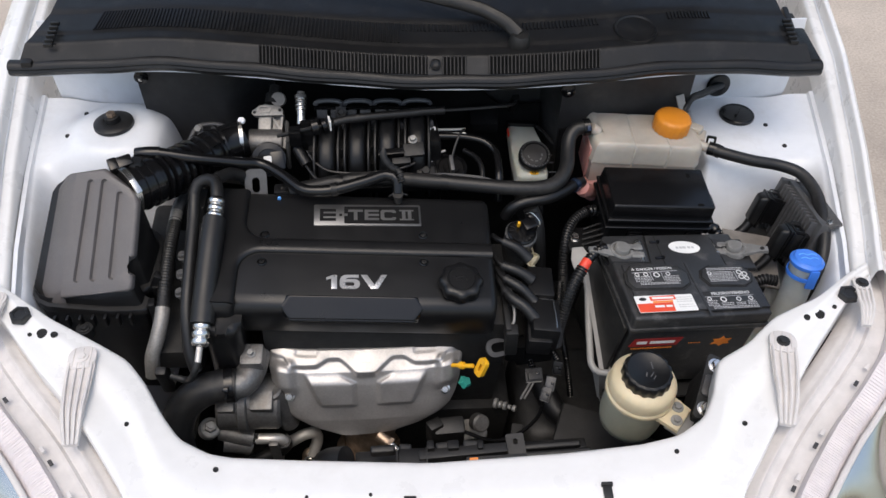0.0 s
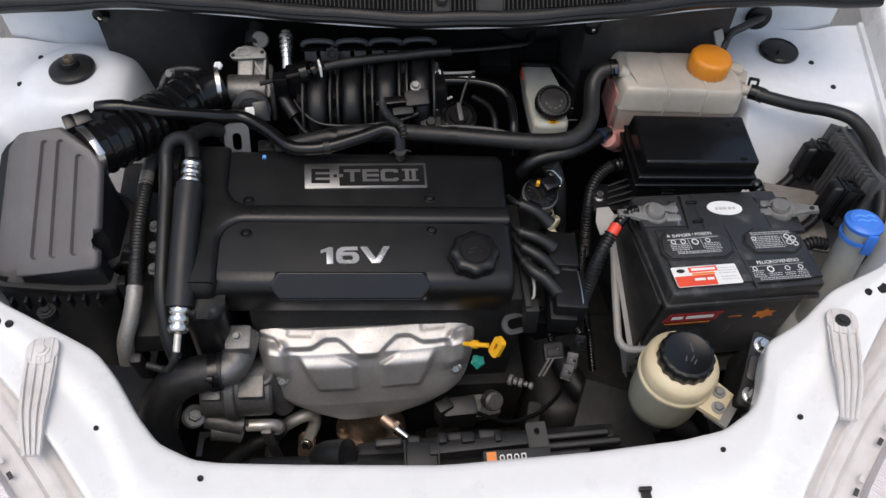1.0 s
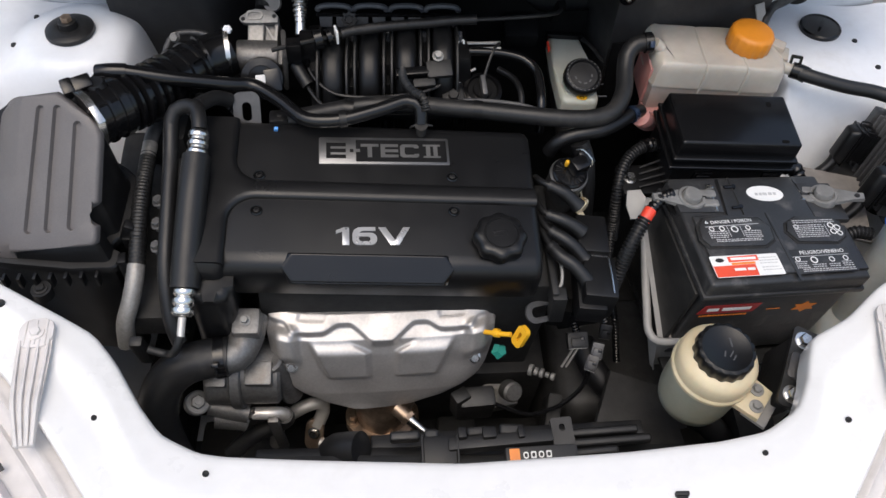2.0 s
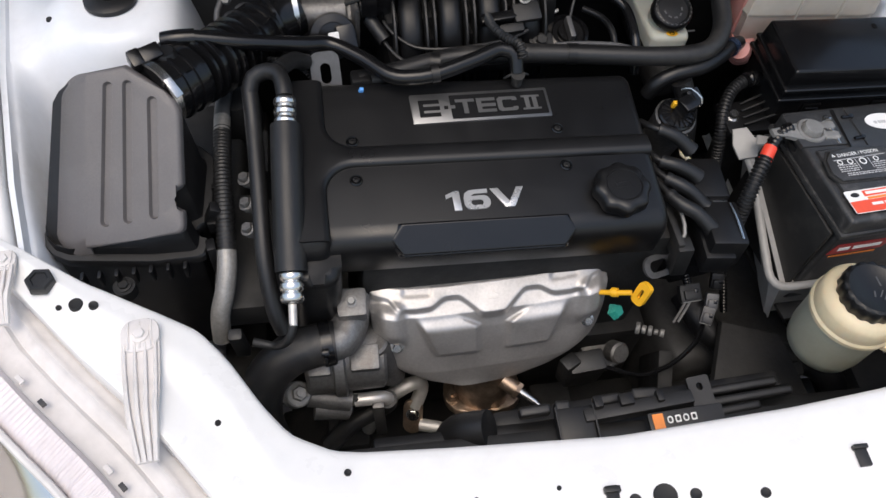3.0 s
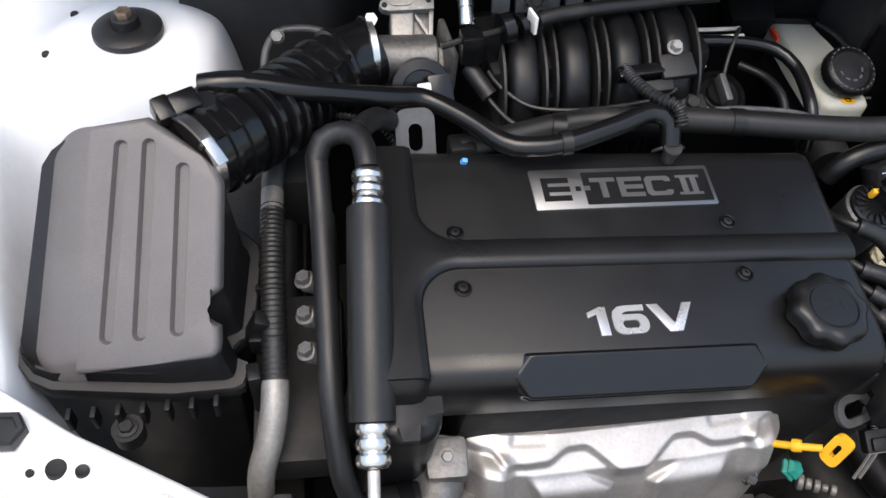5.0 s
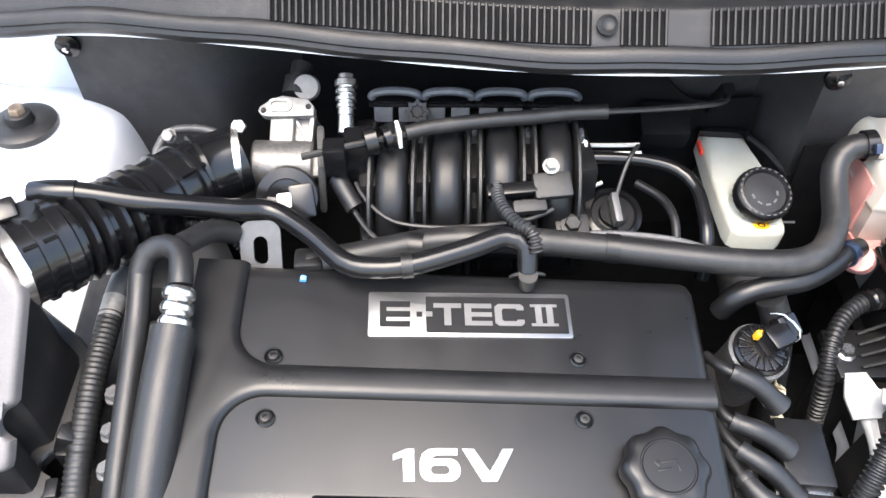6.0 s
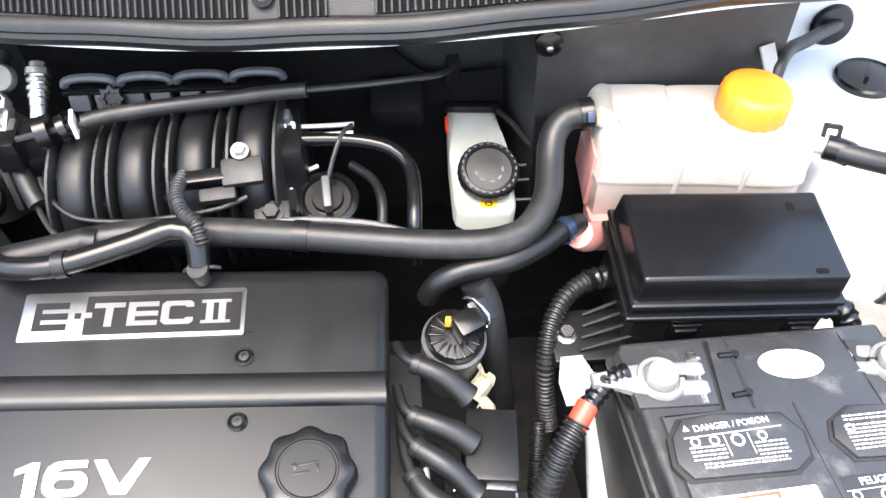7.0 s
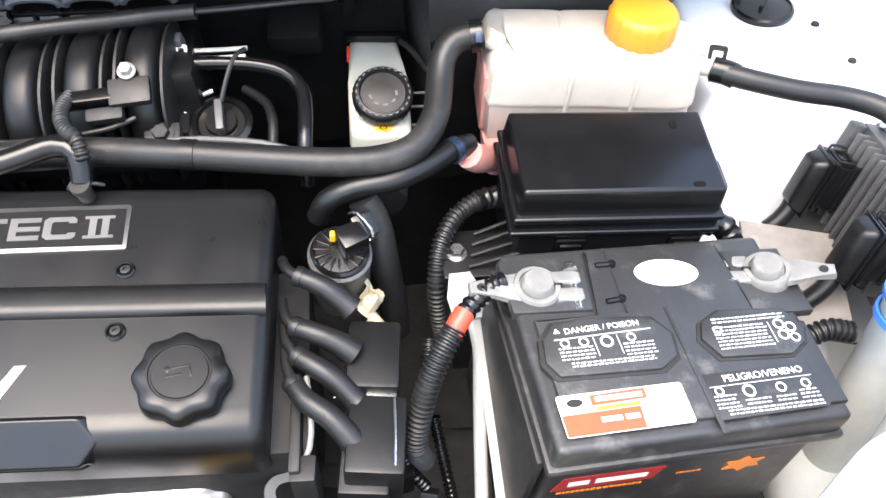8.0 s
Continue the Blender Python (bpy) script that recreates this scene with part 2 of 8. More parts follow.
# near-black for shade painted into gaps and recesses, also on small dark parts
gap_black = material("gap_shade_and_black_parts", (0.0042, 0.0042, 0.0044), 0.8, grain=0.3, bump=0.0, spec=0.1)
pale_cast = material("pale_cast_aluminium", (0.27, 0.262, 0.248), 0.5, metal=0.5, grain=0.15, grain_scale=250, bump=0.35, bump_scale=500, stain=0.2, dirt=((0.12, 0.10, 0.08), 25, 0.3))
cast_alu = material("cast_aluminium", (0.16, 0.157, 0.153), 0.48, metal=0.7, grain=0.2, grain_scale=250, bump=0.4, bump_scale=500, stain=0.3, dirt=((0.10, 0.08, 0.06), 25, 0.5))
shield_steel = material("heat_shield_steel", (0.52, 0.50, 0.48), 0.50, metal=0.8, grain=0.08, grain_scale=300, bump=0.12, bump_scale=600, stain=0.12, stain_scale=14, dirt=((0.2, 0.17, 0.14), 18, 0.2))
bright_metal = material("bright_plated_steel", (0.68, 0.67, 0.65), 0.25, metal=1.0, grain=0.1, bump=0.1, stain=0.2, dirt=((0.25, 0.2, 0.15), 40, 0.2))
lead = material("dull_lead_alloy", (0.20, 0.197, 0.188), 0.45, metal=0.15, grain=0.15, bump=0.35, bump_scale=400, dirt=((0.5, 0.48, 0.44), 60, 0.35))
grey_pipe = material("dull_aluminium_pipe", (0.55, 0.53, 0.50), 0.48, metal=0.6, grain=0.1, bump=0.15, dirt=((0.2, 0.17, 0.14), 20, 0.3))
rust = material("heat_stained_steel", (0.36, 0.27, 0.20), 0.40, metal=0.9, grain=0.35, bump=0.4, stain=0.45, stain_scale=22, dirt=((0.08, 0.05, 0.035), 30, 0.7))
orange = material("orange_plastic", (0.62, 0.22, 0.015), 0.4, grain=0.04, bump=0.05, stain=0.06)
yellow = material("yellow_plastic", (0.85, 0.45, 0.02), 0.4, grain=0.05, bump=0.05, stain=0.08)
blue = material("blue_plastic", (0.05, 0.20, 0.72), 0.4, grain=0.05, bump=0.05, stain=0.08)
dark_blue = material("dark_blue_coated_steel", (0.02, 0.032, 0.06), 0.3, metal=0.4, grain=0.05, bump=0.05, stain=0.2)
sky_blue = material("light_blue_plastic", (0.12, 0.38, 0.85), 0.4, grain=0.05, bump=0.05)
green = material("green_plastic", (0.02, 0.22, 0.17), 0.45, grain=0.05, bump=0.05)
red = material("red_tape", (0.75, 0.06, 0.03), 0.45, grain=0.08, bump=0.1, stain=0.15)
label_white = material("white_label_print", (0.78, 0.78, 0.76), 0.45, grain=0.03, bump=0.0, stain=0.06, dirt=((0.3, 0.28, 0.25), 40, 0.2))
label_red = material("red_label_print", (0.72, 0.075, 0.03), 0.42, grain=0.05, bump=0.0, stain=0.08)
dark_red = material("dark_red_print", (0.30, 0.025, 0.025), 0.42, grain=0.05, bump=0.0, stain=0.15)
label_orange = material("orange_label_print", (0.80, 0.24, 0.03), 0.42, grain=0.05, bump=0.0, stain=0.08)
label_grey = material("pale_grey_print", (0.50, 0.50, 0.50), 0.5, grain=0.08, bump=0.0, stain=0.2)
badge_silver = material("satin_silver_badge", (0.31, 0.31, 0.31), 0.36, metal=0.95, grain=0.05, bump=0.05, stain=0.1)
silver_print = material("silver_embossed_print", (0.55, 0.55, 0.55), 0.3, metal=0.6, grain=0.05, bump=0.05, stain=0.1)
battery_black = material("battery_case_plastic", (0.026, 0.026, 0.0265), 0.36, grain=0.12, grain_scale=500, bump=0.2, bump_scale=900, stain=0.3, dirt=((0.36, 0.34, 0.32), 40, 0.17))
dusty_plate = material("dusty_beige_plate", (0.20, 0.185, 0.17), 0.6, grain=0.12, bump=0.2, stain=0.2, dirt=((0.36, 0.33, 0.30), 30, 0.4))
tray_grey = material("pale_battery_tray_steel", (0.28, 0.275, 0.265), 0.45, grain=0.06, bump=0.1, stain=0.12, dirt=((0.2, 0.18, 0.16), 15, 0.35))
grey_plastic = material("light_grey_plastic", (0.62, 0.59, 0.57), 0.55, grain=0.05, bump=0.12, bump_scale=700, stain=0.08, dirt=((0.3, 0.27, 0.24), 25, 0.15))
ground_mat = material("dusty_pale_concrete", (0.42, 0.36, 0.30), 0.9, grain=0.2, grain_scale=120, bump=0.5, bump_scale=200, stain=0.2, stain_scale=1.5)
dark_glass = material("tinted_windscreen", (0.012, 0.014, 0.016), 0.06, grain=0.02, bump=0.0, stain=0.1)


def translucent(name, color, rough, scatter, alpha_mix):
    """Milky plastic that lets light through."""
    mat = material(name, color, rough, grain=0.05, grain_scale=40, bump=0.1, bump_scale=200, stain=0.12, stain_scale=12)
    b = mat.node_tree.nodes["Principled BSDF"]
    b.inputs["Subsurface Weight"].default_value = scatter
    b.inputs["Subsurface Radius"].default_value = (0.02, 0.012, 0.008)
    b.inputs["Subsurface Scale"].default_value = 0.6
    b.inputs["Transmission Weight"].default_value = alpha_mix
    return mat


tank_milky = translucent("milky_coolant_tank_plastic", (0.42, 0.385, 0.335), 0.35, 0.35, 0.0)
tank_level = translucent("tank_plastic_with_coolant_behind", (0.42, 0.36, 0.315), 0.35, 0.35, 0.0)
tank_pink = translucent("pink_coolant_seen_through_plastic", (0.42, 0.20, 0.18), 0.35, 0.35, 0.0)
res_white = translucent("off_white_reservoir_plastic", (0.44, 0.45, 0.40), 0.4, 0.3, 0.0)
res_cream = translucent("aged_cream_reservoir_plastic", (0.60, 0.51, 0.34), 0.4, 0.3, 0.0)
res_oily = translucent("reservoir_plastic_filled_with_oil", (0.36, 0.36, 0.28), 0.4, 0.25, 0.0)
washer_white = translucent("pale_washer_bottle_plastic", (0.48, 0.50, 0.48), 0.4, 0.3, 0.0)

clear_lens = bpy.data.materials.new("clear_headlight_lens")
clear_lens.use_nodes = True
_b = clear_lens.node_tree.nodes["Principled BSDF"]
_b.inputs["Base Color"].default_value = (0.95, 0.95, 0.95, 1)
_b.inputs["Roughness"].default_value, _b.inputs["Transmission Weight"].default_value, _b.inputs["IOR"].default_value = 0.05, 1.0, 1.3
chrome = material("headlight_reflector", (0.80, 0.78, 0.76), 0.12, metal=1.0, grain=0.02, bump=0.03, bump_scale=60, stain=0.05)

# ---- ground ----
bm = B()
sheet(bm, lambda u, v: ((u - 0.5) * 600, (v - 0.5) * 600, 0), 12, 12)
ground = tagged(part("ground", bm, ground_mat), "dusty pale concrete yard under the car", "ground", kind="structure")

# ---- the car body: front panel, fenders, aprons, cowl, headlights ----
car = thing("car", (0, 1.0, 0), "white compact car with an open bonnet over a clean engine bay", "car")

PANEL_Z = [(0, 0.774), (0.267, 0.7815), (0.385, 0.8145), (0.457, 0.836), (0.51, 0.8456), (0.56, 0.8515), (0.62, 0.857), (0.8, 0.875)]
INNER_Y = [(-0.625, 1.002), (-0.595, 0.983), (-0.53, 0.94), (-0.465, 0.908), (-0.42, 0.887), (-0.392, 0.856), (-0.36, 0.808), (-0.334, 0.778),
           (-0.295, 0.762), (-0.18, 0.757), (-0.02, 0.753), (0.165, 0.762), (0.315, 0.776), (0.353, 0.798), (0.374, 0.838), (0.384, 0.879),
           (0.432, 0.900), (0.477, 0.937), (0.542, 0.962), (0.6, 1.003), (0.63, 1.02)]
OUTER_Y = [(-0.625, 0.965), (-0.605, 0.945), (-0.525, 0.855), (-0.47, 0.80), (-0.43, 0.752), (-0.386, 0.695), (-0.345, 0.60), (-0.30, 0.585),
           (0.0, 0.57), (0.30, 0.585), (0.335, 0.60), (0.375, 0.685), (0.412, 0.735), (0.455, 0.797), (0.515, 0.875), (0.61, 0.985), (0.63, 1.0)]


def panel_z(x):
    return lerp(PANEL_Z, abs(x))


def panel_point(u, v):
    """Across the car by u; v from the front edge's fold, over the top, to the rolled inner edge."""
    x = -0.625 + 1.255 * u
    yo, yi = lerp(OUTER_Y, x), lerp(INNER_Y, x)
    yi = 0.25 * (lerp(INNER_Y, x - 0.006) + 2 * yi + lerp(INNER_Y, x + 0.006))
    z = panel_z(x)
    prof = [(0, 0.0, -0.045), (0.1, 0.0, -0.006), (0.18, 0.03, 0.0), (0.45, 0.45, 0.001), (0.6, 0.62, 0.0055), (0.68, 0.72, 0.007),
            (0.86, 0.955, 0.004), (0.9, 0.985, 0.001), (0.94, 1.0, -0.006), (1, 1.0, -0.035)]
    f = lerp([(a, b) for a, b, c in prof], v)
    d = lerp([(a, c) for a, b, c in prof], v)
    return (x, yo + (yi - yo) * f, z + d)


bm = B()
sheet(bm, panel_point, 150, 30)
front_panel = part("front_panel", bm, white_paint, car, "white painted radiator support panel with small holes", 50)


def panel_top(x, y):
    """The panel's height at a place."""
    yo, yi = lerp(OUTER_Y, x), lerp(INNER_Y, x)
    f = (y - yo) / (yi - yo)
    return panel_z(x) + lerp([(0, -0.006), (0.03, 0.0), (0.45, 0.001), (0.62, 0.0055), (0.72, 0.007), (0.955, 0.004), (0.985, 0.001), (1, -0.006)], f)


def on_panel(x, y, lift=0.0):
    """A pose on the front panel's top, upright to it."""
    return pose(x, y, panel_top(x, y) + lift, 0, -math.degrees(math.atan2(panel_z(x + 0.02) - panel_z(x - 0.02), 0.04)), 0)


# holes are uncut: dark discs on the panel paint the shade inside them
for x, y, r in ((-0.282, 0.736, 0.0032), (-0.398, 0.786, 0.0026), (0.305, 0.748, 0.0028), (0.395, 0.775, 0.003), (-0.533, 0.911, 0.0062), (-0.516, 0.908, 0.0042),
                (-0.550, 0.910, 0.0025), (0.535, 0.930, 0.0062), (0.515, 0.924, 0.004), (0.56, 0.942, 0.0028),
                (-0.016, 0.684, 0.0052), (0.013, 0.685, 0.0105), (0.042, 0.683, 0.0052), (0.108, 0.677, 0.0045), (-0.165, 0.699, 0.002), (-0.086, 0.702, 0.002)):
    bm = B()
    lathe(bm, on_panel(x, y, 0.0016), [(0, 0.0002), (r * 0.8, 0.0003), (r, 0.0008), (r * 1.1, 0.0), (r * 1.1, -0.01)], 20)
    part("hole_edge", bm, dark_under, front_panel, "dark disc painting a round hole's shade on the white panel")
for x, y, w, d in ((-0.037, 0.684, 0.012, 0.030), (0.21, 0.70, 0.011, 0.022)):
    bm = B()
    box(bm, on_panel(x, y), w, d, 0.005, 0.001)
    box(bm, on_panel(x, y + d * 0.35), w * 1.3, d * 0.2, 0.007, 0.001)
    part("panel_clip", bm, dull_black, front_panel, "black plastic clip in the white panel")
for x, y in ((-0.569, 0.937), (0.585, 0.960)):
    bm = B()
    lathe(bm, on_panel(x, y), [(0, 0), (0.0138, 0), (0.0148, 0.003), (0.0142, 0.009), (0.0125, 0.011), (0.009, 0.0108), (0.008, 0.009), (0, 0.009)], 6)
    part("bonnet_stop", bm, rubber, front_panel, "black rubber bonnet stop with six sides", 30)

# headlights beside the panel
LAMP_EDGE = [(-0.335, 0.585), (-0.372, 0.66), (-0.39, 0.70), (-0.43, 0.752), (-0.47, 0.80), (-0.525, 0.855), (-0.598, 0.938), (-0.625, 1.0), (-0.645, 1.07)]


def lamp_edge(s):
    k = s * (len(LAMP_EDGE) - 1)
    i = min(int(k), len(LAMP_EDGE) - 2)
    a, b = Vector(LAMP_EDGE[i]), Vector(LAMP_EDGE[i + 1])
    return a + (b - a) * (k - i)


LAMP_LINE = [0.25 * (lamp_edge(max(0, s / 60 - 0.05)) + 2 * lamp_edge(s / 60) + lamp_edge(min(1, s / 60 + 0.05))) for s in range(61)]


def lamp_point(s, prof, side):
    """A point of a headlight's section, offset outward from the panel's edge; prof = (out, drop)."""
    i = min(int(s * 60), 59)
    a, b = LAMP_LINE[i], LAMP_LINE[i + 1]
    p = a + (b - a) * (s * 60 - i)
    d = (LAMP_LINE[min(60, i + 3)] - LAMP_LINE[max(0, i - 2)]).normalized()
    n = Vector((-abs(d.y), -abs(d.x)))
    slim = lerp([(0, 0.8), (0.25, 1.0), (0.7, 1.0), (1, 0.45)], s)
    q = p + n * prof[0] * slim
    z = panel_z(p.x) + prof[1]
    return (q.x if side < 0 else -q.x - 0.003, q.y + (0.008 if side > 0 else 0), z)


def headlight(side):
    lamp = part("headlight", sheet(B(), lambda u, v: lamp_point(u, (lerp([(0, -0.012), (0.2, 0.002), (1, 0.058)], v),
                lerp([(0, -0.05), (0.2, -0.034), (0.3, -0.030), (0.38, -0.024), (0.44, -0.029), (0.58, -0.033), (0.64, -0.028), (0.7, -0.031), (1, -0.030)], v)), side), 60, 36, 0.004), grey_plastic, car,
                "headlight with pale grey housing, ribbed rim and clear lens")
    part("lens_rim", sheet(B(), lambda u, v: lamp_point(u, (0.056 + 0.034 * v, lerp([(0, -0.026), (0.12, -0.012), (0.8, -0.016), (1, -0.026)], v)
         + 0.0004 * math.sin(u * 900) * (0.1 < v < 0.9)), side), 1200, 8, 0.003), rim_grey, lamp, "finely ribbed grey lens rim")
    part("rim_bead", tube(B(), [lamp_point(k / 30, (0.093, -0.018), side) for k in range(31)], 0.004, 8), grey_plastic, lamp, "thin pale bead round the lens")
    part("reflector", sheet(B(), lambda u, v: lamp_point(u, (0.085 + 0.17 * v, -0.05 - 0.17 * v ** 1.3
         - 0.03 * math.exp(-((u - 0.35) / 0.12) ** 2 - ((v - 0.45) / 0.3) ** 2) - 0.03 * math.exp(-((u - 0.68) / 0.1) ** 2 - ((v - 0.4) / 0.3) ** 2)), side), 60, 24, 0.002),
         chrome, lamp, "silvery reflector bowls")
    part("lens", sheet(B(), lambda u, v: lamp_point(u, (0.09 + 0.19 * v, -0.024 - 0.03 * v - 0.2 * v ** 2.2), side), 60, 16, 0.003), clear_lens, lamp, "clear curved lens")
    # slots and tabs along the rim
    for s in (0.42, 0.62, 0.28):
        p = Vector(lamp_point(s, (0.05, -0.022), side))
        q = Vector(lamp_point(s + 0.02, (0.05, -0.022), side))
        a = math.degrees(math.atan2(q.y - p.y, q.x - p.x))
        part("rim_slot", box(B(), pose(*p, 0, 0, a), 0.009, 0.005, 0.003, 0.0008), shoulder_grey, lamp, "small dark slot")
        part("rim_tab", box(B(), pose(*(p + (q - p) * 2.2), 0, 0, a), 0.011, 0.005, 0.003, 0.001), grey_plastic, lamp)
    # ribbed fixing lugs screwed to the panel
    for x, y, w, length, turn in ((-0.470, 0.872, 0.036, 0.112, 6), (-0.606, 0.962, 0.024, 0.055, 2)):
        m = pose(x * -side if side > 0 else x, y + (0.012 if side > 0 else 0), panel_z(x) + 0.007, 0, 0, (180 + turn) if side < 0 else (174 - turn))
        lug = part("fixing_lug", prism(B(), m, [(p[0], p[1] + 0.0) for p in rounded(w, w, w * 0.35)], 0, 0.005, 0.0015), grey_plastic, lamp, "ribbed pale grey plastic lug screwed to the panel")
        bm = B()

        def tongue(u, v, m=m, w=w, length=length):
            yy = v * length
            return m @ Vector(((u - 0.5) * w * (1 - 0.48 * v * v), w * 0.25 + yy, 0.003 - 0.004 * v - 0.055 * max(0, v - 0.62) ** 1.25))
        sheet(bm, tongue, 6, 14, 0.003)
        part("lug_tongue", bm, grey_plastic, lug)
        for k in range(4):
            u = (k + 0.35) / 3.7
            pts = [Vector(tongue(u, v / 10)) + Vector((0, 0, 0.002)) for v in range(11)]
            part("lug_rib", tube(B(), pts, 0.0022, 6, radii=[0.0014, 0.002, 0.0028, 0.0026]), grey_plastic, lug)
        for k in range(3):
            part("head_rib", tube(B(), [m @ Vector((w * (k - 1) * 0.3, -w * 0.42, 0.005)), m @ Vector((w * (k - 1) * 0.3, w * 0.42, 0.005))], 0.0012, 6), grey_plastic, lug)
        part("lug_screw", hexbolt(B(), m @ pose(0, 0, 0.005), 0.006, 0.003, 1.5), grey_plastic if side < 0 else dull_black, lug)
    return lamp


headlight(-1)
headlight(1)

# fenders
FLANGE_X = [(0.93, 0.602), (0.98, 0.605), (1.08, 0.634), (1.26, 0.676), (1.5, 0.722), (2.2, 0.80)]


def fender_point(u, v, side):
    y = 0.99 + 1.15 * u
    x = lerp(FLANGE_X, y)
    z = 0.852 + 0.10 * max(0, y - 1.05)
    prof = [(0, -0.006, -0.05), (0.06, 0.0, -0.004), (0.1, 0.004, 0.0), (0.22, 0.020, 0.0), (0.28, 0.022, 0.006), (0.33, 0.023, 0.018), (0.38, 0.028, 0.024), (0.5, 0.042, 0.025),
            (0.62, 0.062, 0.014), (0.75, 0.09, -0.03), (0.87, 0.115, -0.12), (1, 0.13, -0.45)]
    out = lerp([(a, b) for a, b, c in prof], v)
    up = lerp([(a, c) for a, b, c in prof], v)
    if side > 0 and out > 0.023:
        out = 0.023 + (out - 0.023) * 0.45
    return (side * (x + out), y, z + up)


for side in (-1, 1):
    fender = part("fender", sheet(B(), lambda u, v: fender_point(u, v, side), 40, 48), white_paint, car, "white painted front fender with a folded flange", 40)
    part("fender_bead", tube(B(), [Vector(fender_point(k / 20, 0.24, side)) + Vector((0, 0, -0.0005)) for k in range(16)], 0.0018, 6), white_inner, fender, "thin sealed joint between flange and fender")


def smooth(a, b, x):
    t = min(1, max(0, (x - a) / (b - a)))
    return t * t * (3 - 2 * t)


def apron_point(u, v, side):
    """The inner wing: shelf, strut dome, steep wall down into the bay."""
    y = 0.98 + 0.50 * v
    xf = lerp(FLANGE_X, y) - 0.004
    x = xf - (xf - 0.395) * u
    sx, sy = (0.542, 1.352) if side < 0 else (0.552, 1.412)
    r = math.hypot(x - sx, y - sy)
    near = 1 - smooth(1.02, 1.16, y)
    shelf = 0.828 + 0.012 * smooth(0.60, 0.68, x) - (0.14 * smooth(0.0, 0.075, 1.30 - y) + 0.4 * max(0, 1.225 - y)) * smooth(0.0, 0.05, xf - 0.01 - x)
    edge = (sx - 0.075) * (1 - near) + (xf - 0.035) * near
    wall = (0.30 + 0.14 * (1 - near)) * smooth(0.0, 0.075, edge - x)
    z = shelf - wall
    z += ((0.872 if side < 0 else 0.835) - z) * (1 - smooth(0.055, 0.135, r)) * (1 - smooth(0.02, 0.10, sx - 0.045 - x))
    if u < 0.03:
        z = 0.846
    return (side * x, y, z)


for side in (-1, 1):
    apron = part("inner_wing", sheet(B(), lambda u, v: apron_point(u, v, side), 110, 90, 0.002), white_inner, car, "white painted inner wing with a domed strut tower", 60)
    sx = -0.542 if side < 0 else 0.555
    bm = B()
    if side < 0:
        lathe(bm, pose(sx, 1.352, 0.871), [(0, 0), (0.031, 0), (0.0335, 0.003), (0.033, 0.008), (0.028, 0.011), (0.016, 0.012), (0.013, 0.011), (0.012, 0.02), (0.010, 0.021), (0, 0.021)], 32)
        cap = part("strut_mount", bm, rubber, apron, "round black rubber strut mount with a centre nut")
        part("nut", hexbolt(B(), pose(sx, 1.352, 0.890), 0.008, 0.007, 0), rust, cap, "rusty centre nut")
    else:
        lathe(bm, pose(sx, 1.419, 0.833), [(0, 0), (0.030, 0), (0.0315, 0.003), (0.031, 0.007), (0.0285, 0.009), (0.0275, 0.0075), (0.025, 0.0075), (0.012, 0.010), (0, 0.010)], 32)
        cap = part("strut_cap", bm, gloss_black, apron, "round black plastic strut cap")
        part("cap_ridge", box(B(), pose(sx, 1.419, 0.841, 0, 0, 60), 0.026, 0.004, 0.006, 0.001), gloss_black, cap)
    # dark discs paint the shade of small holes in the wing
    for x, y in ((0.585, 1.235), (0.618, 1.334), (0.60, 1.39)):
        part("hole_edge", lathe(B(), Matrix.Translation((side * x, y, apron_point((lerp(FLANGE_X, y) - 0.004 - x) / (lerp(FLANGE_X, y) - 0.399), (y - 0.98) / 0.5, side)[2] + 0.0015)),
             [(0, 0.0003), (0.0036, 0.0006), (0.0045, -0.002)], 14), dark_under, apron, "small dark disc painting a hole's shade")
    # wall behind the tower, under the cowl
    part("cowl_side", sheet(B(), lambda u, v: (side * (0.41 + (0.25 if side > 0 else 0.27) * u), 1.472 + 0.02 * u - 0.012 * math.sin(v * 3.1), 0.80 + 0.19 * v), 10, 10, 0.003, (0, 1, 0)), white_inner, car,
         "white painted wall behind the strut tower")

# cowl seal, plenum wall and cowl grille
SEAL_Y = [(-0.68, 1.356), (-0.467, 1.349), (-0.237, 1.312), (-0.1, 1.29), (0.0, 1.282), (0.1, 1.283), (0.208, 1.292), (0.442, 1.33), (0.66, 1.345)]


def seal_y(x):
    return (lerp(SEAL_Y, x - 0.04) + 2 * lerp(SEAL_Y, x) + lerp(SEAL_Y, x + 0.04)) / 4


def wall_back(x):
    """How far the plenum wall stands back behind the engine."""
    return 0.085 * smooth(-0.36, -0.28, x) * (1 - smooth(0.196, 0.216, x))


SEAL_SECTION = [(0.002, -0.003), (-0.004, 0.003), (-0.006, 0.008), (-0.004, 0.0115), (-0.0055, 0.014), (-0.003, 0.019), (0.002, 0.022), (0.008, 0.0225), (0.014, 0.021), (0.014, -0.003)]
bm = B()
rings = []
for k in range(81):
    x = -0.683 + 1.32 * k / 80
    z = 0.989 - 0.018 * smooth(0.35, 0.66, abs(x))
    wob = 0.0012 * math.sin(x * 40)
    rings.append([bm.verts.new((x, seal_y(x) + a, z + b + wob)) for a, b in SEAL_SECTION])
n = len(SEAL_SECTION)
for a, b in zip(rings, rings[1:]):
    for i in range(n):
        bm.faces.new((a[i], a[(i + 1) % n], b[(i + 1) % n], b[i]))
bm.faces.new(rings[0]), bm.faces.new(rings[-1][::-1])
seal = part("cowl_seal", bm, seal_rubber, car, "long black rubber cowl seal", 50)
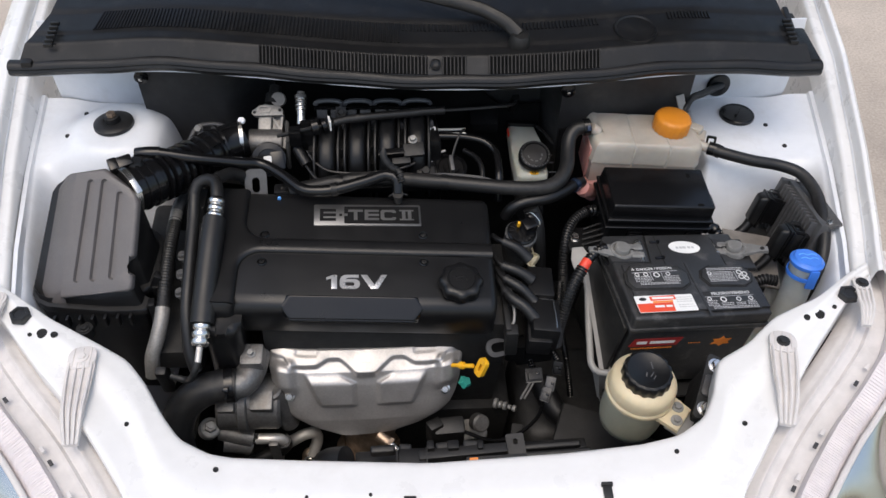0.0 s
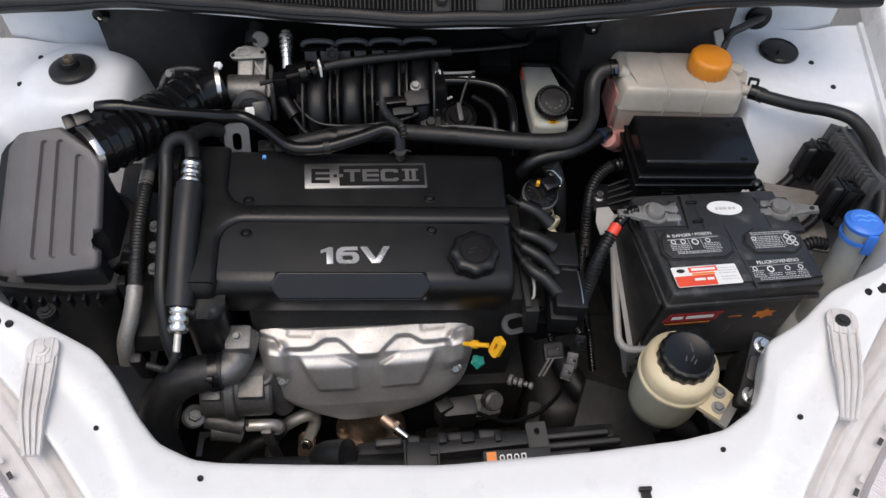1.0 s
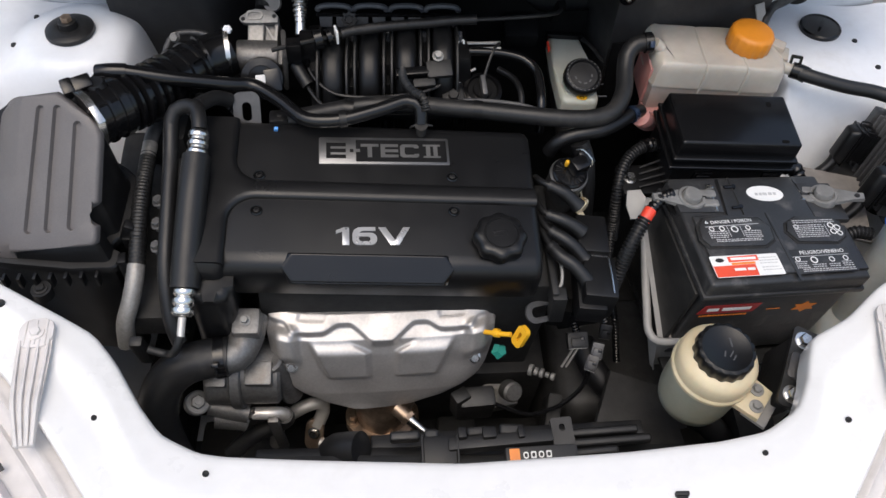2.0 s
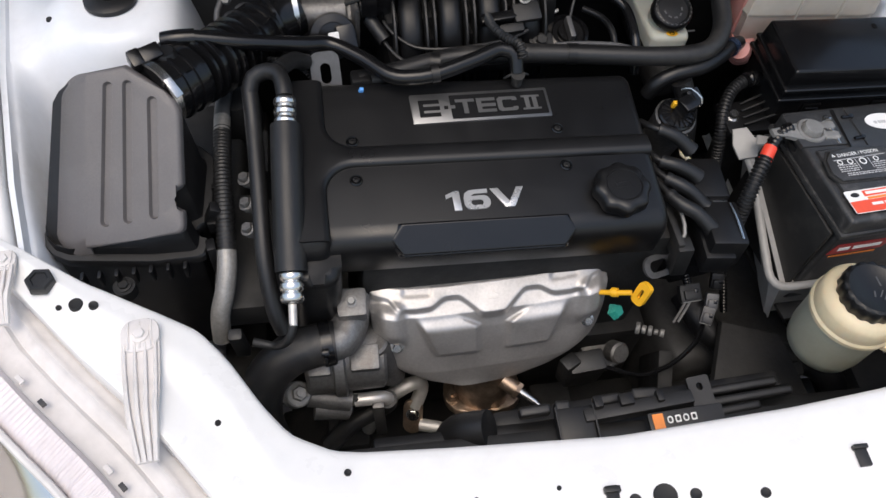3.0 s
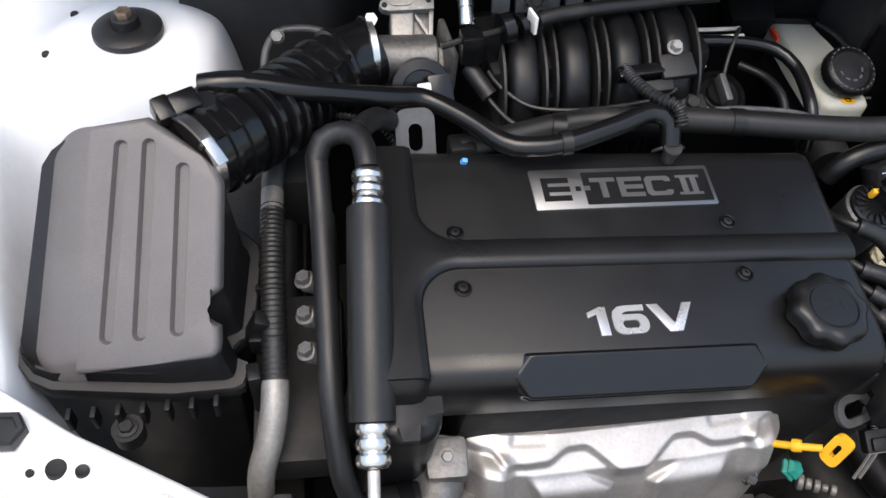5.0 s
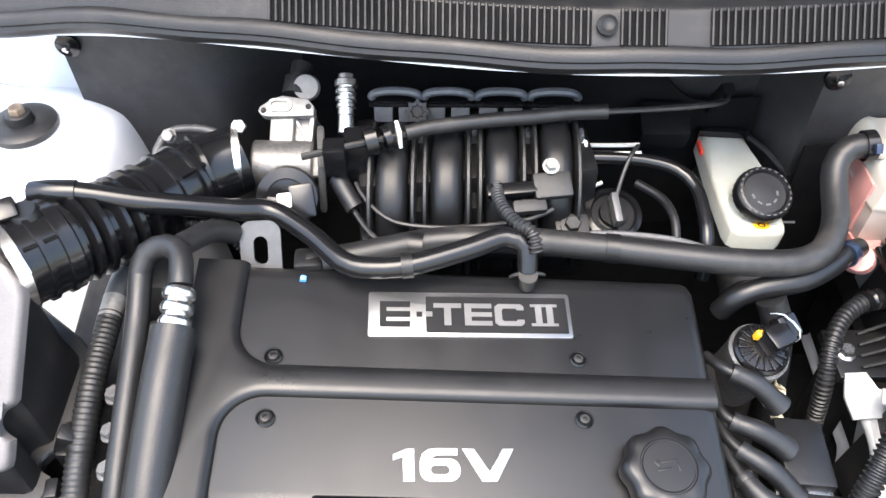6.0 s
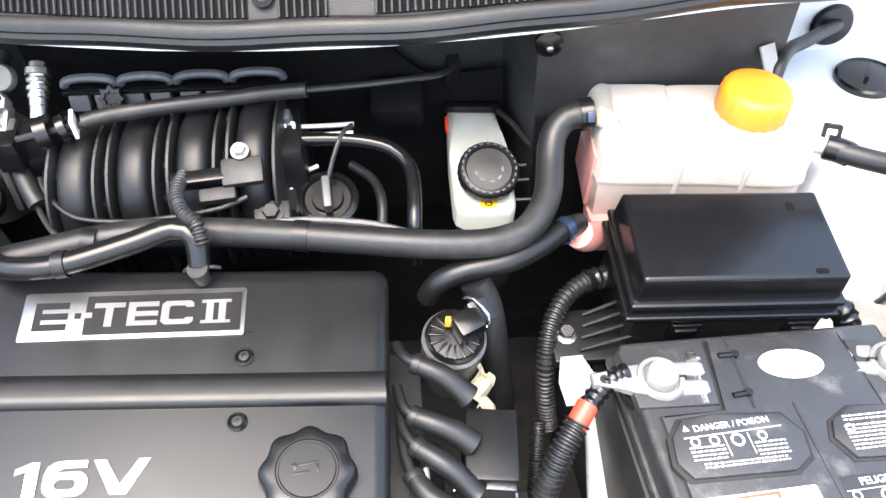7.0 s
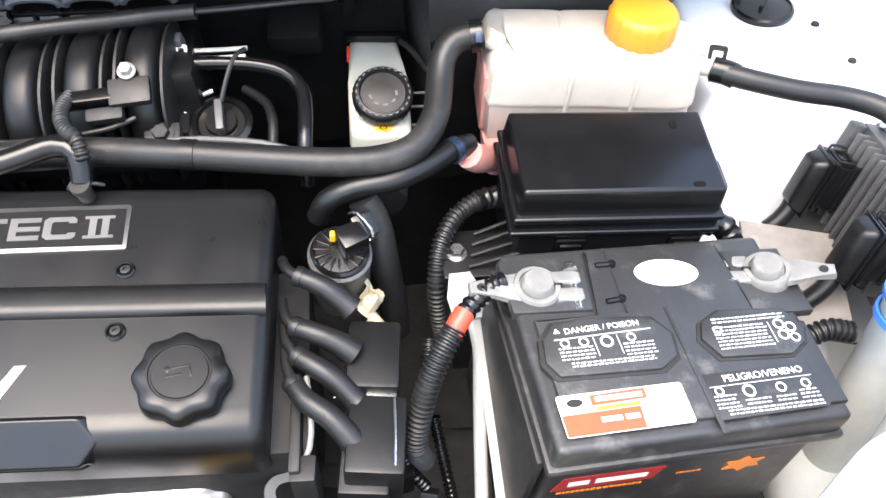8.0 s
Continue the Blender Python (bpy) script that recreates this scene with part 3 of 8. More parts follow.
part("cowl_lip", sheet(B(), lambda u, v: (-0.64 + 1.26 * u, seal_y(-0.64 + 1.26 * u) + 0.001 + (0.05 + wall_back(-0.64 + 1.26 * u)) * v, 0.9885 - 0.018 * smooth(0.35, 0.66, abs(-0.64 + 1.26 * u)) - 0.001 * v), 60, 2, 0.0025),
     white_inner, car, "thin white painted edge under the seal")
part("plenum_wall", sheet(B(), lambda u, v: (-0.50 + 0.945 * u, seal_y(-0.50 + 0.945 * u) + 0.046 + 0.018 * (1 - v) + wall_back(-0.50 + 0.945 * u), 0.70 + 0.286 * v - 0.018 * smooth(0.35, 0.66, abs(-0.50 + 0.945 * u)) * v), 120, 16, 0.004, (0, 1, 0)),
     plenum_grey, car, "grey-black plastic plenum wall under the cowl")
# sheet added before the wall: shade of the deep recess as black colour
part("recess_lining", sheet(B(), lambda u, v: (-0.275 + 0.468 * u, seal_y(-0.275 + 0.468 * u) + 0.034 + wall_back(-0.275 + 0.468 * u), 0.70 + (0.272 - 0.10 * smooth(0.02, 0.13, -0.275 + 0.468 * u)) * v), 60, 6, 0.003, (0, 1, 0)), gap_black, car, "added black sheet with the deep recess's shade in its colour")
# another added black sheet, over the lower wall beside the engine
part("side_lining", sheet(B(), lambda u, v: (0.217 + 0.10 * u, seal_y(0.217 + 0.10 * u) + 0.040, 0.70 + 0.170 * v), 12, 4, 0.003, (0, 1, 0)), gap_black, car, "added black sheet over the lower wall beside the engine")
for x, z in ((0.225, 0.945), (-0.49, 0.94)):
    m = pose(x, seal_y(x) + 0.047, z, 90, 0, 0)
    nub = part("wall_clip", lathe(B(), m, [(0, 0), (0.012, 0), (0.012, 0.004), (0.007, 0.006), (0, 0.006)], 18), gloss_black, car, "black clip with a bright pin")
    part("clip_pin", lathe(B(), m @ pose(0, 0, 0.005), [(0, 0), (0.0032, 0), (0.003, 0.006), (0, 0.007)], 12), bright_metal, nub)


COWL_L, COWL_W = -0.665, 1.285


def cowl_point(u, v):
    x = COWL_L + COWL_W * u
    y0, z0 = seal_y(x) + 0.003, 1.008 - 0.018 * smooth(0.35, 0.66, abs(x))
    prof = [(0, 0, 0), (0.03, 0.0015, 0.003), (0.2, 0.021, 0.024), (0.24, 0.024, 0.0255), (0.34, 0.044, 0.0265), (0.37, 0.047, 0.0285), (0.6, 0.098, 0.0345), (0.63, 0.101, 0.037), (1, 0.36, 0.058)]
    x *= 1 - 0.05 * min(1, 1.6 * v) * smooth(0.4, 0.65, abs(x))
    return (x, y0 + lerp([(a, b) for a, b, c in prof], v), z0 + lerp([(a, c) for a, b, c in prof], v))


cowl = part("cowl_panel", sheet(B(), cowl_point, 80, 40, 0.003), cowl_plastic, car, "dark grey plastic cowl panel with air slots", 40)
# air slots: a black sheet paints the openings' shade, with slats over it
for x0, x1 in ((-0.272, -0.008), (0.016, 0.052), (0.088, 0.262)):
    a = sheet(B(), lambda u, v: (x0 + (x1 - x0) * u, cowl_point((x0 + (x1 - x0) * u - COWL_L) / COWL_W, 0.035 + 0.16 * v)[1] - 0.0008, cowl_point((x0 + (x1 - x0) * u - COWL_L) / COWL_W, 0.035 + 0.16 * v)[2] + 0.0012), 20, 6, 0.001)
    recess = part("slot_recess", a, gap_black, cowl, "black sheet with the air slots' shade in its colour")
    for k in range(int((x1 - x0) / 0.0058) + 1):
        x = x0 + 0.0058 * k
        u = (x - COWL_L) / COWL_W
        p = [Vector(cowl_point(u, 0.03 + 0.17 * j / 4)) + Vector((0, -0.001, 0.0025)) for j in range(5)]
        part("slat", tube(B(), p, 0.0014, 6, 0.012), cowl_plastic, recess)
part("cowl_clip", lathe(B(), pose(0.004, seal_y(0) + 0.014, 1.0245, 45, 0, 0), [(0, 0), (0.0085, 0), (0.0085, 0.003), (0.0055, 0.005), (0.004, 0.004), (0, 0.004)], 20), cowl_plastic, cowl, "round plastic fixing clip")
# ribbed strip at the windscreen's foot
bm = B()
for k in range(170):
    x = -0.56 + 1.02 * k / 169
    if 0.27 < x < 0.385:
        continue
    p, q = Vector(cowl_point((x - COWL_L) / COWL_W, 0.38 if x < -0.05 else 0.52)), Vector(cowl_point((x - COWL_L) / COWL_W, 0.595))
    tube(bm, [p + Vector((0, 0, 0.001)), q + Vector((0, 0, 0.001))], 0.0017, 5, 0.03)
tagged(part("rib_strip", bm, cowl_plastic, cowl, "row of fine ribs across the cowl"), kind="stuff")

part("round_emboss", lathe(B(), pose(0.327, 1.375, 1.038, 7, 0, 0), [(0, 0.0015), (0.030, 0.0015), (0.032, 0.004), (0.0345, 0.004), (0.036, -0.002)], 40), cowl_plastic, cowl, "round raised emboss on the cowl")


def wiper(points, w):
    bm = B()
    tube(bm, points, w, 10, 0.02, flat=0.6)
    return part("wiper_arm", bm, dull_black, car, "black wiper arm lying on the cowl")


wiper([(0.135, 1.336, 1.052), (0.119, 1.352, 1.062), (0.095, 1.369, 1.069), (0.05, 1.390, 1.076), (-0.10, 1.43, 1.09), (-0.34, 1.47, 1.10)], 0.0108)
part("wiper_pivot", lathe(B(), pose(0.136, 1.337, 1.034, 8, 4, 0), [(0, 0.022), (0.012, 0.021), (0.016, 0.016), (0.017, 0.0), (0, 0.0)], 28), dull_black, car, "rounded pivot end of the wiper arm")
wiper([(0.46, 1.46, 1.07), (0.40, 1.46, 1.088), (0.2, 1.50, 1.10), (-0.1, 1.56, 1.11)], 0.011)
part("windscreen", sheet(B(), lambda u, v: (-0.68 + 1.36 * u, 1.57 + 0.55 * v + 0.06 * (2 * u - 1) ** 2, 1.06 + 0.38 * v), 24, 10, 0.006), dark_glass, car, "dark windscreen above the cowl")
for side in (-1, 1):
    # bonnet hinge and vent beside the cowl
    m = pose(side * 0.64 - 0.012, 1.40, 0.985, 0, 0, side * -2)
    hinge = part("bonnet_hinge", box(box(B(), m, 0.018, 0.10, 0.012, 0.004), pose(side * 0.628 - 0.012, 1.455, 0.992, 12, 0, 0), 0.010, 0.09, 0.010, 0.003), cowl_plastic, car, "dark bonnet hinge beside the cowl")
    for k in range(6):
        part("vent_fin", box(B(), pose(side * 0.600 - 0.012, 1.366 + 0.010 * k, 1.016 + 0.002 * k), 0.014, 0.005, 0.006, 0.001), dull_black, hinge)

# the open bonnet leaning back above the bay, out of sight
bm = B()
sheet(bm, lambda u, v: (-0.66 + 1.32 * u + 0.0, 1.47 - 0.17 * v - 0.03 * math.sin(3.14 * u), 1.11 + 0.82 * v + 0.02 * math.sin(3.14 * v)), 24, 16, 0.02, (0, 1, 0))
part("bonnet", bm, dark_under, car, "open bonnet with a dark insulation pad inside")

# closing walls and floor of the bay, radiator
part("bay_floor", box(B(), pose(0, 1.10, 0.28), 1.24, 0.86, 0.02, 0.004), dusty_cast, car, "dark dusty undertray of the engine bay")
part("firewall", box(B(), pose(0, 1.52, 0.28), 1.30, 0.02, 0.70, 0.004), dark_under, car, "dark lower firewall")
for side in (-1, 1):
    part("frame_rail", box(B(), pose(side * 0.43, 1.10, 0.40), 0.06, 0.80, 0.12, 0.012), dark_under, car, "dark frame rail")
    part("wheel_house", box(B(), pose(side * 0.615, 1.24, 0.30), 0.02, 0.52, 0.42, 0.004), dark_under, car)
    part("tyre", lathe(B(), pose(side * 0.80, 1.42, 0.29, 0, 90, 0), [(0.17, -0.085), (0.27, -0.085), (0.29, -0.06), (0.29, 0.06), (0.27, 0.085), (0.17, 0.085)], 40), rubber, car, "black front tyre under the fender")
bm = B()
sheet(bm, lambda u, v: (-0.84 + 1.68 * u, 0.54 + 0.35 * (2 * u - 1) ** 2 - 0.10 * math.sin(3.1 * v), 0.20 + (0.52 + 0.0 * u) * v), 30, 12, 0.006, (0, 1, 0))
part("front_bumper", bm, white_paint, car, "white painted front bumper below the panel")

# ---- engine ----
engine = thing("engine", (-0.1, 1.05, 0.31), "four-cylinder engine with a black plastic valve cover and steel heat shield", "engine")
COVER = pose(-0.1, 1.07, 0.852, 7.4, 4.6, 1.8)


def section_bar(bm, m, section, stations):
    """A section of (y, z) drawn along x. stations: (x, inset)."""
    cy = sum(p[0] for p in section) / len(section)
    rings = []
    for x, inset in stations:
        ring = []
        for y, z in section:
            ring.append(bm.verts.new(m @ Vector((x, y - math.copysign(min(inset, abs(y - cy)), y - cy), z - inset))))
        rings.append(ring)
    n = len(section)
    for a, b in zip(rings, rings[1:]):
        for i in range(n):
            bm.faces.new((a[i], a[(i + 1) % n], b[(i + 1) % n], b[i]))
    bm.faces.new(rings[0][::-1]), bm.faces.new(rings[-1])
    return bm


SECTION = [(0.106, -0.09), (0.106, -0.010), (0.104, -0.004), (0.099, -0.0005), (0.090, 0.0), (-0.086, 0.0), (-0.096, -0.0015), (-0.103, -0.0055),
           (-0.108, -0.0125), (-0.110, -0.022), (-0.111, -0.058), (-0.105, -0.07)]
bm = B()
section_bar(bm, COVER, SECTION, [(-0.226, 0.006), (-0.2245, 0.002), (-0.220, 0.0), (0.178, 0.0), (0.184, 0.0015), (0.188, 0.005), (0.1895, 0.010)])
cover = part("valve_cover", bm, black_cover, engine, "black satin plastic valve cover with raised ribs", 35)


def arc(cx, cy, r, a0, a1, n=7):
    return [(cx + r * math.cos(radians(a0 + (a1 - a0) * k / n)), cy + r * math.sin(radians(a0 + (a1 - a0) * k / n))) for k in range(n + 1)]


def rib_outline(d):
    """The raised rib's outline, drawn in by d, with wide rounded inner corners."""
    return ([(-0.223, 0.104), (-0.182 - d, 0.104)] + arc(-0.150, 0.0445, 0.032 + d, 180, 270, 12) + [(0.186, 0.0125 - d), (0.187, -0.0145 + d)]
            + arc(-0.154, -0.0465, 0.032 + d, 90, 180, 12) + [(-0.186 - d, -0.106), (-0.223, -0.106)])


bm = B()
rings = [[bm.verts.new(COVER @ Vector((x, y, z))) for x, y in rib_outline(d)] for d, z in ((0, -0.001), (0.0008, 0.0022), (0.0025, 0.0042), (0.005, 0.0056), (0.0085, 0.0062))]
for lo, hi in zip(rings, rings[1:]):
    for i in range(len(lo)):
        bm.faces.new((lo[i], lo[(i + 1) % len(lo)], hi[(i + 1) % len(lo)], hi[i]))
bm.faces.new(rings[-1])
part("raised_rib", bm, black_cover, cover)
bm = B()
section_bar(bm, COVER, [(-0.094, 0.0), (-0.1055, 0.0035), (-0.1125, -0.004), (-0.115, -0.018), (-0.1165, -0.065), (-0.1165, -0.098), (-0.113, -0.112), (-0.104, -0.122), (-0.09, -0.126), (-0.08, -0.06)],
            [(-0.246, 0.012), (-0.243, 0.006), (-0.237, 0.0015), (-0.230, 0.0), (-0.198, 0.0), (-0.192, 0.0012), (-0.188, 0.004), (-0.186, 0.009)])
part("rib_front", bm, black_cover, cover)


PAD = [(0, -0.0870, -0.0010), (0.09, -0.0905, 0.0032), (0.14, -0.0920, 0.0032), (0.88, -0.1165, -0.0160), (0.93, -0.1172, -0.0180), (1, -0.1120, -0.0250)]


def pad_point(u, v):
    """The flat chamfer pad on the cover's front bend, with angled ends."""
    slant = 0.016 * abs(v - 0.5) * 2
    x = -0.128 + slant + (0.214 - 2 * slant) * u
    y, z = lerp([(a, b) for a, b, c in PAD], v), lerp([(a, c) for a, b, c in PAD], v)
    sink = 0.006 * (1 - smooth(0.0, 0.03, min(u, 1 - u)))
    return COVER @ Vector((x, y + sink * 0.63, z - sink * 0.78))


part("chamfer_pad", sheet(B(), pad_point, 80, 50, 0.008, (0, 0.3, -1)), smooth_black, cover, "smooth flat pad along the front bend", 50)

for x, y in ((-0.154, 0.0195), (0.083, 0.0255), (-0.154, -0.0315), (0.083, -0.0255)):
    m = COVER @ pose(x, y, 0)
    s = part("cover_screw", lathe(B(), m, [(0.0065, -0.002), (0.0072, 0.0015), (0.006, 0.0028), (0.0052, 0.002), (0.005, 0.0005), (0, 0.0005)], 20), gloss_black, cover, "recessed black cover screw")
    part("screw_head", lathe(B(), m, [(0, 0), (0.0038, 0.0006), (0.0036, 0.0024), (0.0018, 0.0026), (0.0015, 0.0012), (0, 0.0012)], 12), dull_black if x > 0 else black_plastic, s)

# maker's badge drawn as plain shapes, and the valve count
bx, by, bw, bh = -0.0015, 0.0625, 0.164, 0.0415
TILT_BADGE = COVER @ pose(bx, by, 0.0002, 0, 0, 1.7)
badge = part("badge", prism(B(), TILT_BADGE, rounded(bw, bh, 0.002), 0, 0.0012, 0.0004), badge_silver, cover, "silver framed engine badge with black field")
part("badge_field", prism(B(), TILT_BADGE, [(p[0] + 0.0215, p[1]) for p in rounded(bw * 0.70, bh - 0.008, 0.001)], 0.0011, 0.0016), black_cover, badge, "black field of the badge")


def bars(name, m, rows, z, mat, parent):
    """Plain raised bars, each a part."""
    for x, y, w, h in rows:
        part(name, box(B(), m @ pose(x, y, z), w, h, 0.0006, 0.0), mat, parent)


h = 0.0205


def strokes(kind, x, w, t=0.0042, v=0.0056):
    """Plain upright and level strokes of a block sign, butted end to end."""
    if kind == 3:
        return [(x - w / 2 + v / 2, 0, v, h)] + [(x + v / 2, k * (h - t) / 2, w - v, t) for k in (-1, 0, 1)]
    if kind == 2:
        return [(x, (h - t) / 2, w, t), (x, -t / 2, v, h - t)]
    t = t * 0.6
    return [(x, k * (h - t) / 2, w, t) for k in (-1, 1)] + [(x + k * w * 0.21, 0, v * 0.95, h - 2 * t) for k in (-1, 1)]


bars("badge_sign", TILT_BADGE, [(-0.0580, k * 0.0092, 0.0190, 0.0055) for k in (-1, 0, 1)] + [(-0.0702, 0, 0.0054, 0.0240), (-0.0412, 0.0, 0.0046, 0.0048)], 0.0009, black_cover, badge)
bars("badge_sign", TILT_BADGE, [(-0.0335, 0.0, 0.0055, 0.0045)] + strokes(2, -0.0185, 0.0225) + strokes(3, 0.0063, 0.0222) + strokes(0, 0.0602, 0.0220), 0.0015, badge_silver, badge)
C_SIGN = [(0.0118, 0.0045), (0.0118, 0.0078), (0.0092, 0.0102), (-0.0088, 0.0102), (-0.0120, 0.0075), (-0.0120, -0.0075), (-0.0088, -0.0102), (0.0092, -0.0102), (0.0118, -0.0078), (0.0118, -0.0045),
          (0.0062, -0.0045), (0.0054, -0.0060), (-0.0048, -0.0060), (-0.0062, -0.0045), (-0.0062, 0.0045), (-0.0048, 0.0060), (0.0054, 0.0060), (0.0062, 0.0045)]
part("badge_sign", prism(B(), TILT_BADGE @ pose(0.0318, 0, 0), C_SIGN[::-1], 0.0012, 0.0021), badge_silver, badge)
VC = COVER @ pose(-0.0183, -0.0635, 0.0, 0, 0, 1.5) @ Matrix.Diagonal((0.88, 0.93, 1, 1))
part("figure_one", prism(B(), VC @ pose(-0.0375, 0, 0), [(-0.001, -0.0132), (0.0082, -0.0132), (0.0082, 0.0132), (0.002, 0.0132), (-0.0095, 0.0085), (-0.0095, 0.0035), (-0.001, 0.0068)], 0, 0.0012, 0.0003), silver_print, cover, "silver figure 1")
six = B()
ring_plate(six, VC @ pose(-0.0085, -0.0042, 0), [(x, y) for x, y in rounded(0.033, 0.018, 0.0085, 6)], [(x, y) for x, y in rounded(0.0155, 0.0074, 0.0036, 6)], 0, 0.0012)
prism(six, VC @ pose(-0.0085, 0, 0), [(-0.0165, -0.004), (-0.0165, 0.003), (-0.0145, 0.009), (-0.0095, 0.0125), (-0.003, 0.0132), (0.0145, 0.0132), (0.0145, 0.0078), (-0.002, 0.0078), (-0.0065, 0.006), (-0.0078, 0.003), (-0.0078, -0.004)], 0, 0.00118)
part("figure_six", six, silver_print, cover, "silver figure 6")
part("letter_v", prism(B(), VC @ pose(0.0315, 0, 0), [(-0.0215, 0.0132), (-0.0115, 0.0132), (0.0005, -0.0065), (0.0122, 0.0132), (0.0215, 0.0132), (0.0062, -0.0132), (-0.0058, -0.0132)], 0, 0.0012, 0.0003), silver_print, cover, "silver letter V")

# oil filler cap
m = COVER @ pose(0.1350, -0.0680, 0) @ Matrix.Diagonal((0.89, 0.89, 1, 1))
part("filler_neck", lathe(B(), m, [(0.027, -0.004), (0.027, 0.004), (0, 0.004)], 28), black_plastic, cover)
cap = part("oil_cap", lathe(B(), m, [(0.028, 0.003), (0.0345, 0.004), (0.0355, 0.007), (0.035, 0.015), (0.033, 0.019), (0.029, 0.021), (0.0235, 0.0212), (0.0228, 0.0202), (0.0215, 0.0202), (0.0208, 0.0212), (0, 0.0216)],
            96, 0.05, 8, 0.0265), black_cover, cover, "black lobed oil filler cap", 40)
bm = B()
for x, y, w, d, a in ((0, 0.004, 0.016, 0.0018, 12), (-0.004, -0.003, 0.012, 0.0018, 12), (0.008, 0.0, 0.0018, 0.008, 12), (-0.009, 0.002, 0.004, 0.005, 40)):
    box(bm, m @ pose(x, y, 0.0212, 0, 0, a), w, d, 0.0006, 0.0002)
part("cap_mark", bm, black_plastic, cap)

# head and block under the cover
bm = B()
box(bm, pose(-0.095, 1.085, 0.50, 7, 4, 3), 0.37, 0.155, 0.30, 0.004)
part("cylinder_head", bm, dark_under, engine, "dark cylinder head")
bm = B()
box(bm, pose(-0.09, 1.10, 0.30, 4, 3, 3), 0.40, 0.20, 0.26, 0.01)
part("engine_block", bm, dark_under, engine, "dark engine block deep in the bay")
# timing cover at the belt end
bm = B()
prism(bm, pose(-0.327, 1.06, 0.54, 7, 4, 3) , [(p[0], p[1]) for p in rounded(0.052, 0.20, 0.02)], 0, 0.305, 0.012, 3)
part("timing_cover", bm, black_plastic, engine, "black plastic timing belt cover")
for k, (y, z) in enumerate(((1.062, 0.835), (1.037, 0.822), (1.013, 0.808))):
    bm = B()
    cyl(bm, (-0.358, y, z), (-0.374, y - 0.002, z + 0.012), 0.0085, n=16, bev=0.001)
    hexbolt(bm, axis((-0.374, y - 0.002, z + 0.012), (-0.376, y - 0.002, z + 0.02)), 0.0065, 0.006, 1.3)
    part("mount_nut", bm, cast_alu, engine, "plated nut on the engine mount")
part("engine_mount", box(B(), pose(-0.385, 1.03, 0.72, 8, 0, 0), 0.075, 0.15, 0.05, 0.008), dark_under, engine, "dark engine mount bracket")

# lifting eye at the back of the cover
m = pose(-0.2775, 1.1755, 0.8635, 54, 0, 3)
outline = rounded(0.034, 0.086, 0.010)
hole = rounded(0.012, 0.024, 0.006)
part("lifting_eye", ring_plate(B(), m, outline, [(x, y + 0.018) for x, y in hole], 0, 0.004), lift_grey, engine, "flat grey steel lifting eye")
bm = B()
box(bm, pose(-0.243, 1.162, 0.858, 20, 12, 0), 0.008, 0.005, 0.024, 0.001, 2, (0.6, 0.8))
part("sensor_lead", bm, sky_blue, engine, "small light blue connector tip")
part("sensor_body", box(B(), pose(-0.238, 1.178, 0.855, 0, 0, 5), 0.024, 0.022, 0.024, 0.004), black_plastic, engine)

# heat shield over the exhaust manifold
HALF = [(0, 0.143), (0.12, 0.148), (0.35, 0.150), (0.5, 0.147), (0.65, 0.140), (0.75, 0.132), (0.85, 0.117), (0.93, 0.096), (1, 0.060)]
SH_Y = [(0, 0.990), (0.08, 0.981), (0.33, 0.950), (0.45, 0.941), (0.6, 0.932), (0.8, 0.920), (1, 0.914)]
SH_Z = [(0, 0.722), (0.08, 0.723), (0.33, 0.706), (0.45, 0.684), (0.6, 0.656), (0.8, 0.624), (1, 0.592)]
RIDGE = [(0, 0.34), (0.09, 0.335), (0.19, 0.23), (0.26, 0.165), (0.38, 0.165), (0.48, 0.24), (0.62, 0.25), (0.73, 0.245), (0.80, 0.17), (1.0, 0.17)]


def shield_point(s, v):
    u = s * 2 - 1
    a = abs(u)
    x = -0.106 + u * (lerp(HALF, v) + 0.004)
    y = lerp(SH_Y, v) + 0.022 * a ** 6 + 0.05 * smooth(0.94, 1.0, a) + 0.012 * u
    z = lerp(SH_Z, v) - 0.0085 * u + 0.004 * a ** 2 - 0.01 * smooth(0.95, 1.0, a)
    # the upper face ends in a wavy lip; below it the sheet steps back
    r = (lerp(RIDGE, a - 0.02) + 2 * lerp(RIDGE, a) + lerp(RIDGE, a + 0.02)) / 4
    d = 0.0075 * (1 - smooth(r - 0.015, r + 0.055, v))
    d -= 0.0018 * smooth(0.02, 0.05, v) * (1 - smooth(0.12, 0.17, v)) * smooth(0.46, 0.50, a) * (1 - smooth(0.68, 0.72, a))
    # bosses over the studs
    d += 0.0135 * math.exp(-((a - 0.80) / 0.095) ** 4) * smooth(0.16, 0.30, v) * (1 - smooth(0.46, 0.56, v))
    # two pads with a sloping top and a stepped foot
    inner = max(0.12, 0.34 - 1.9 * (v - 0.31))
    f = smooth(inner - 0.03, inner + 0.03, a) * (1 - smooth(0.56, 0.62, a + 0.4 * (v - 0.36)))
    d += 0.0095 * f * smooth(0.32, 0.44, v) * (1 - smooth(0.62, 0.66, v))
    return (x, y - d * 0.72, z + d * 0.69)


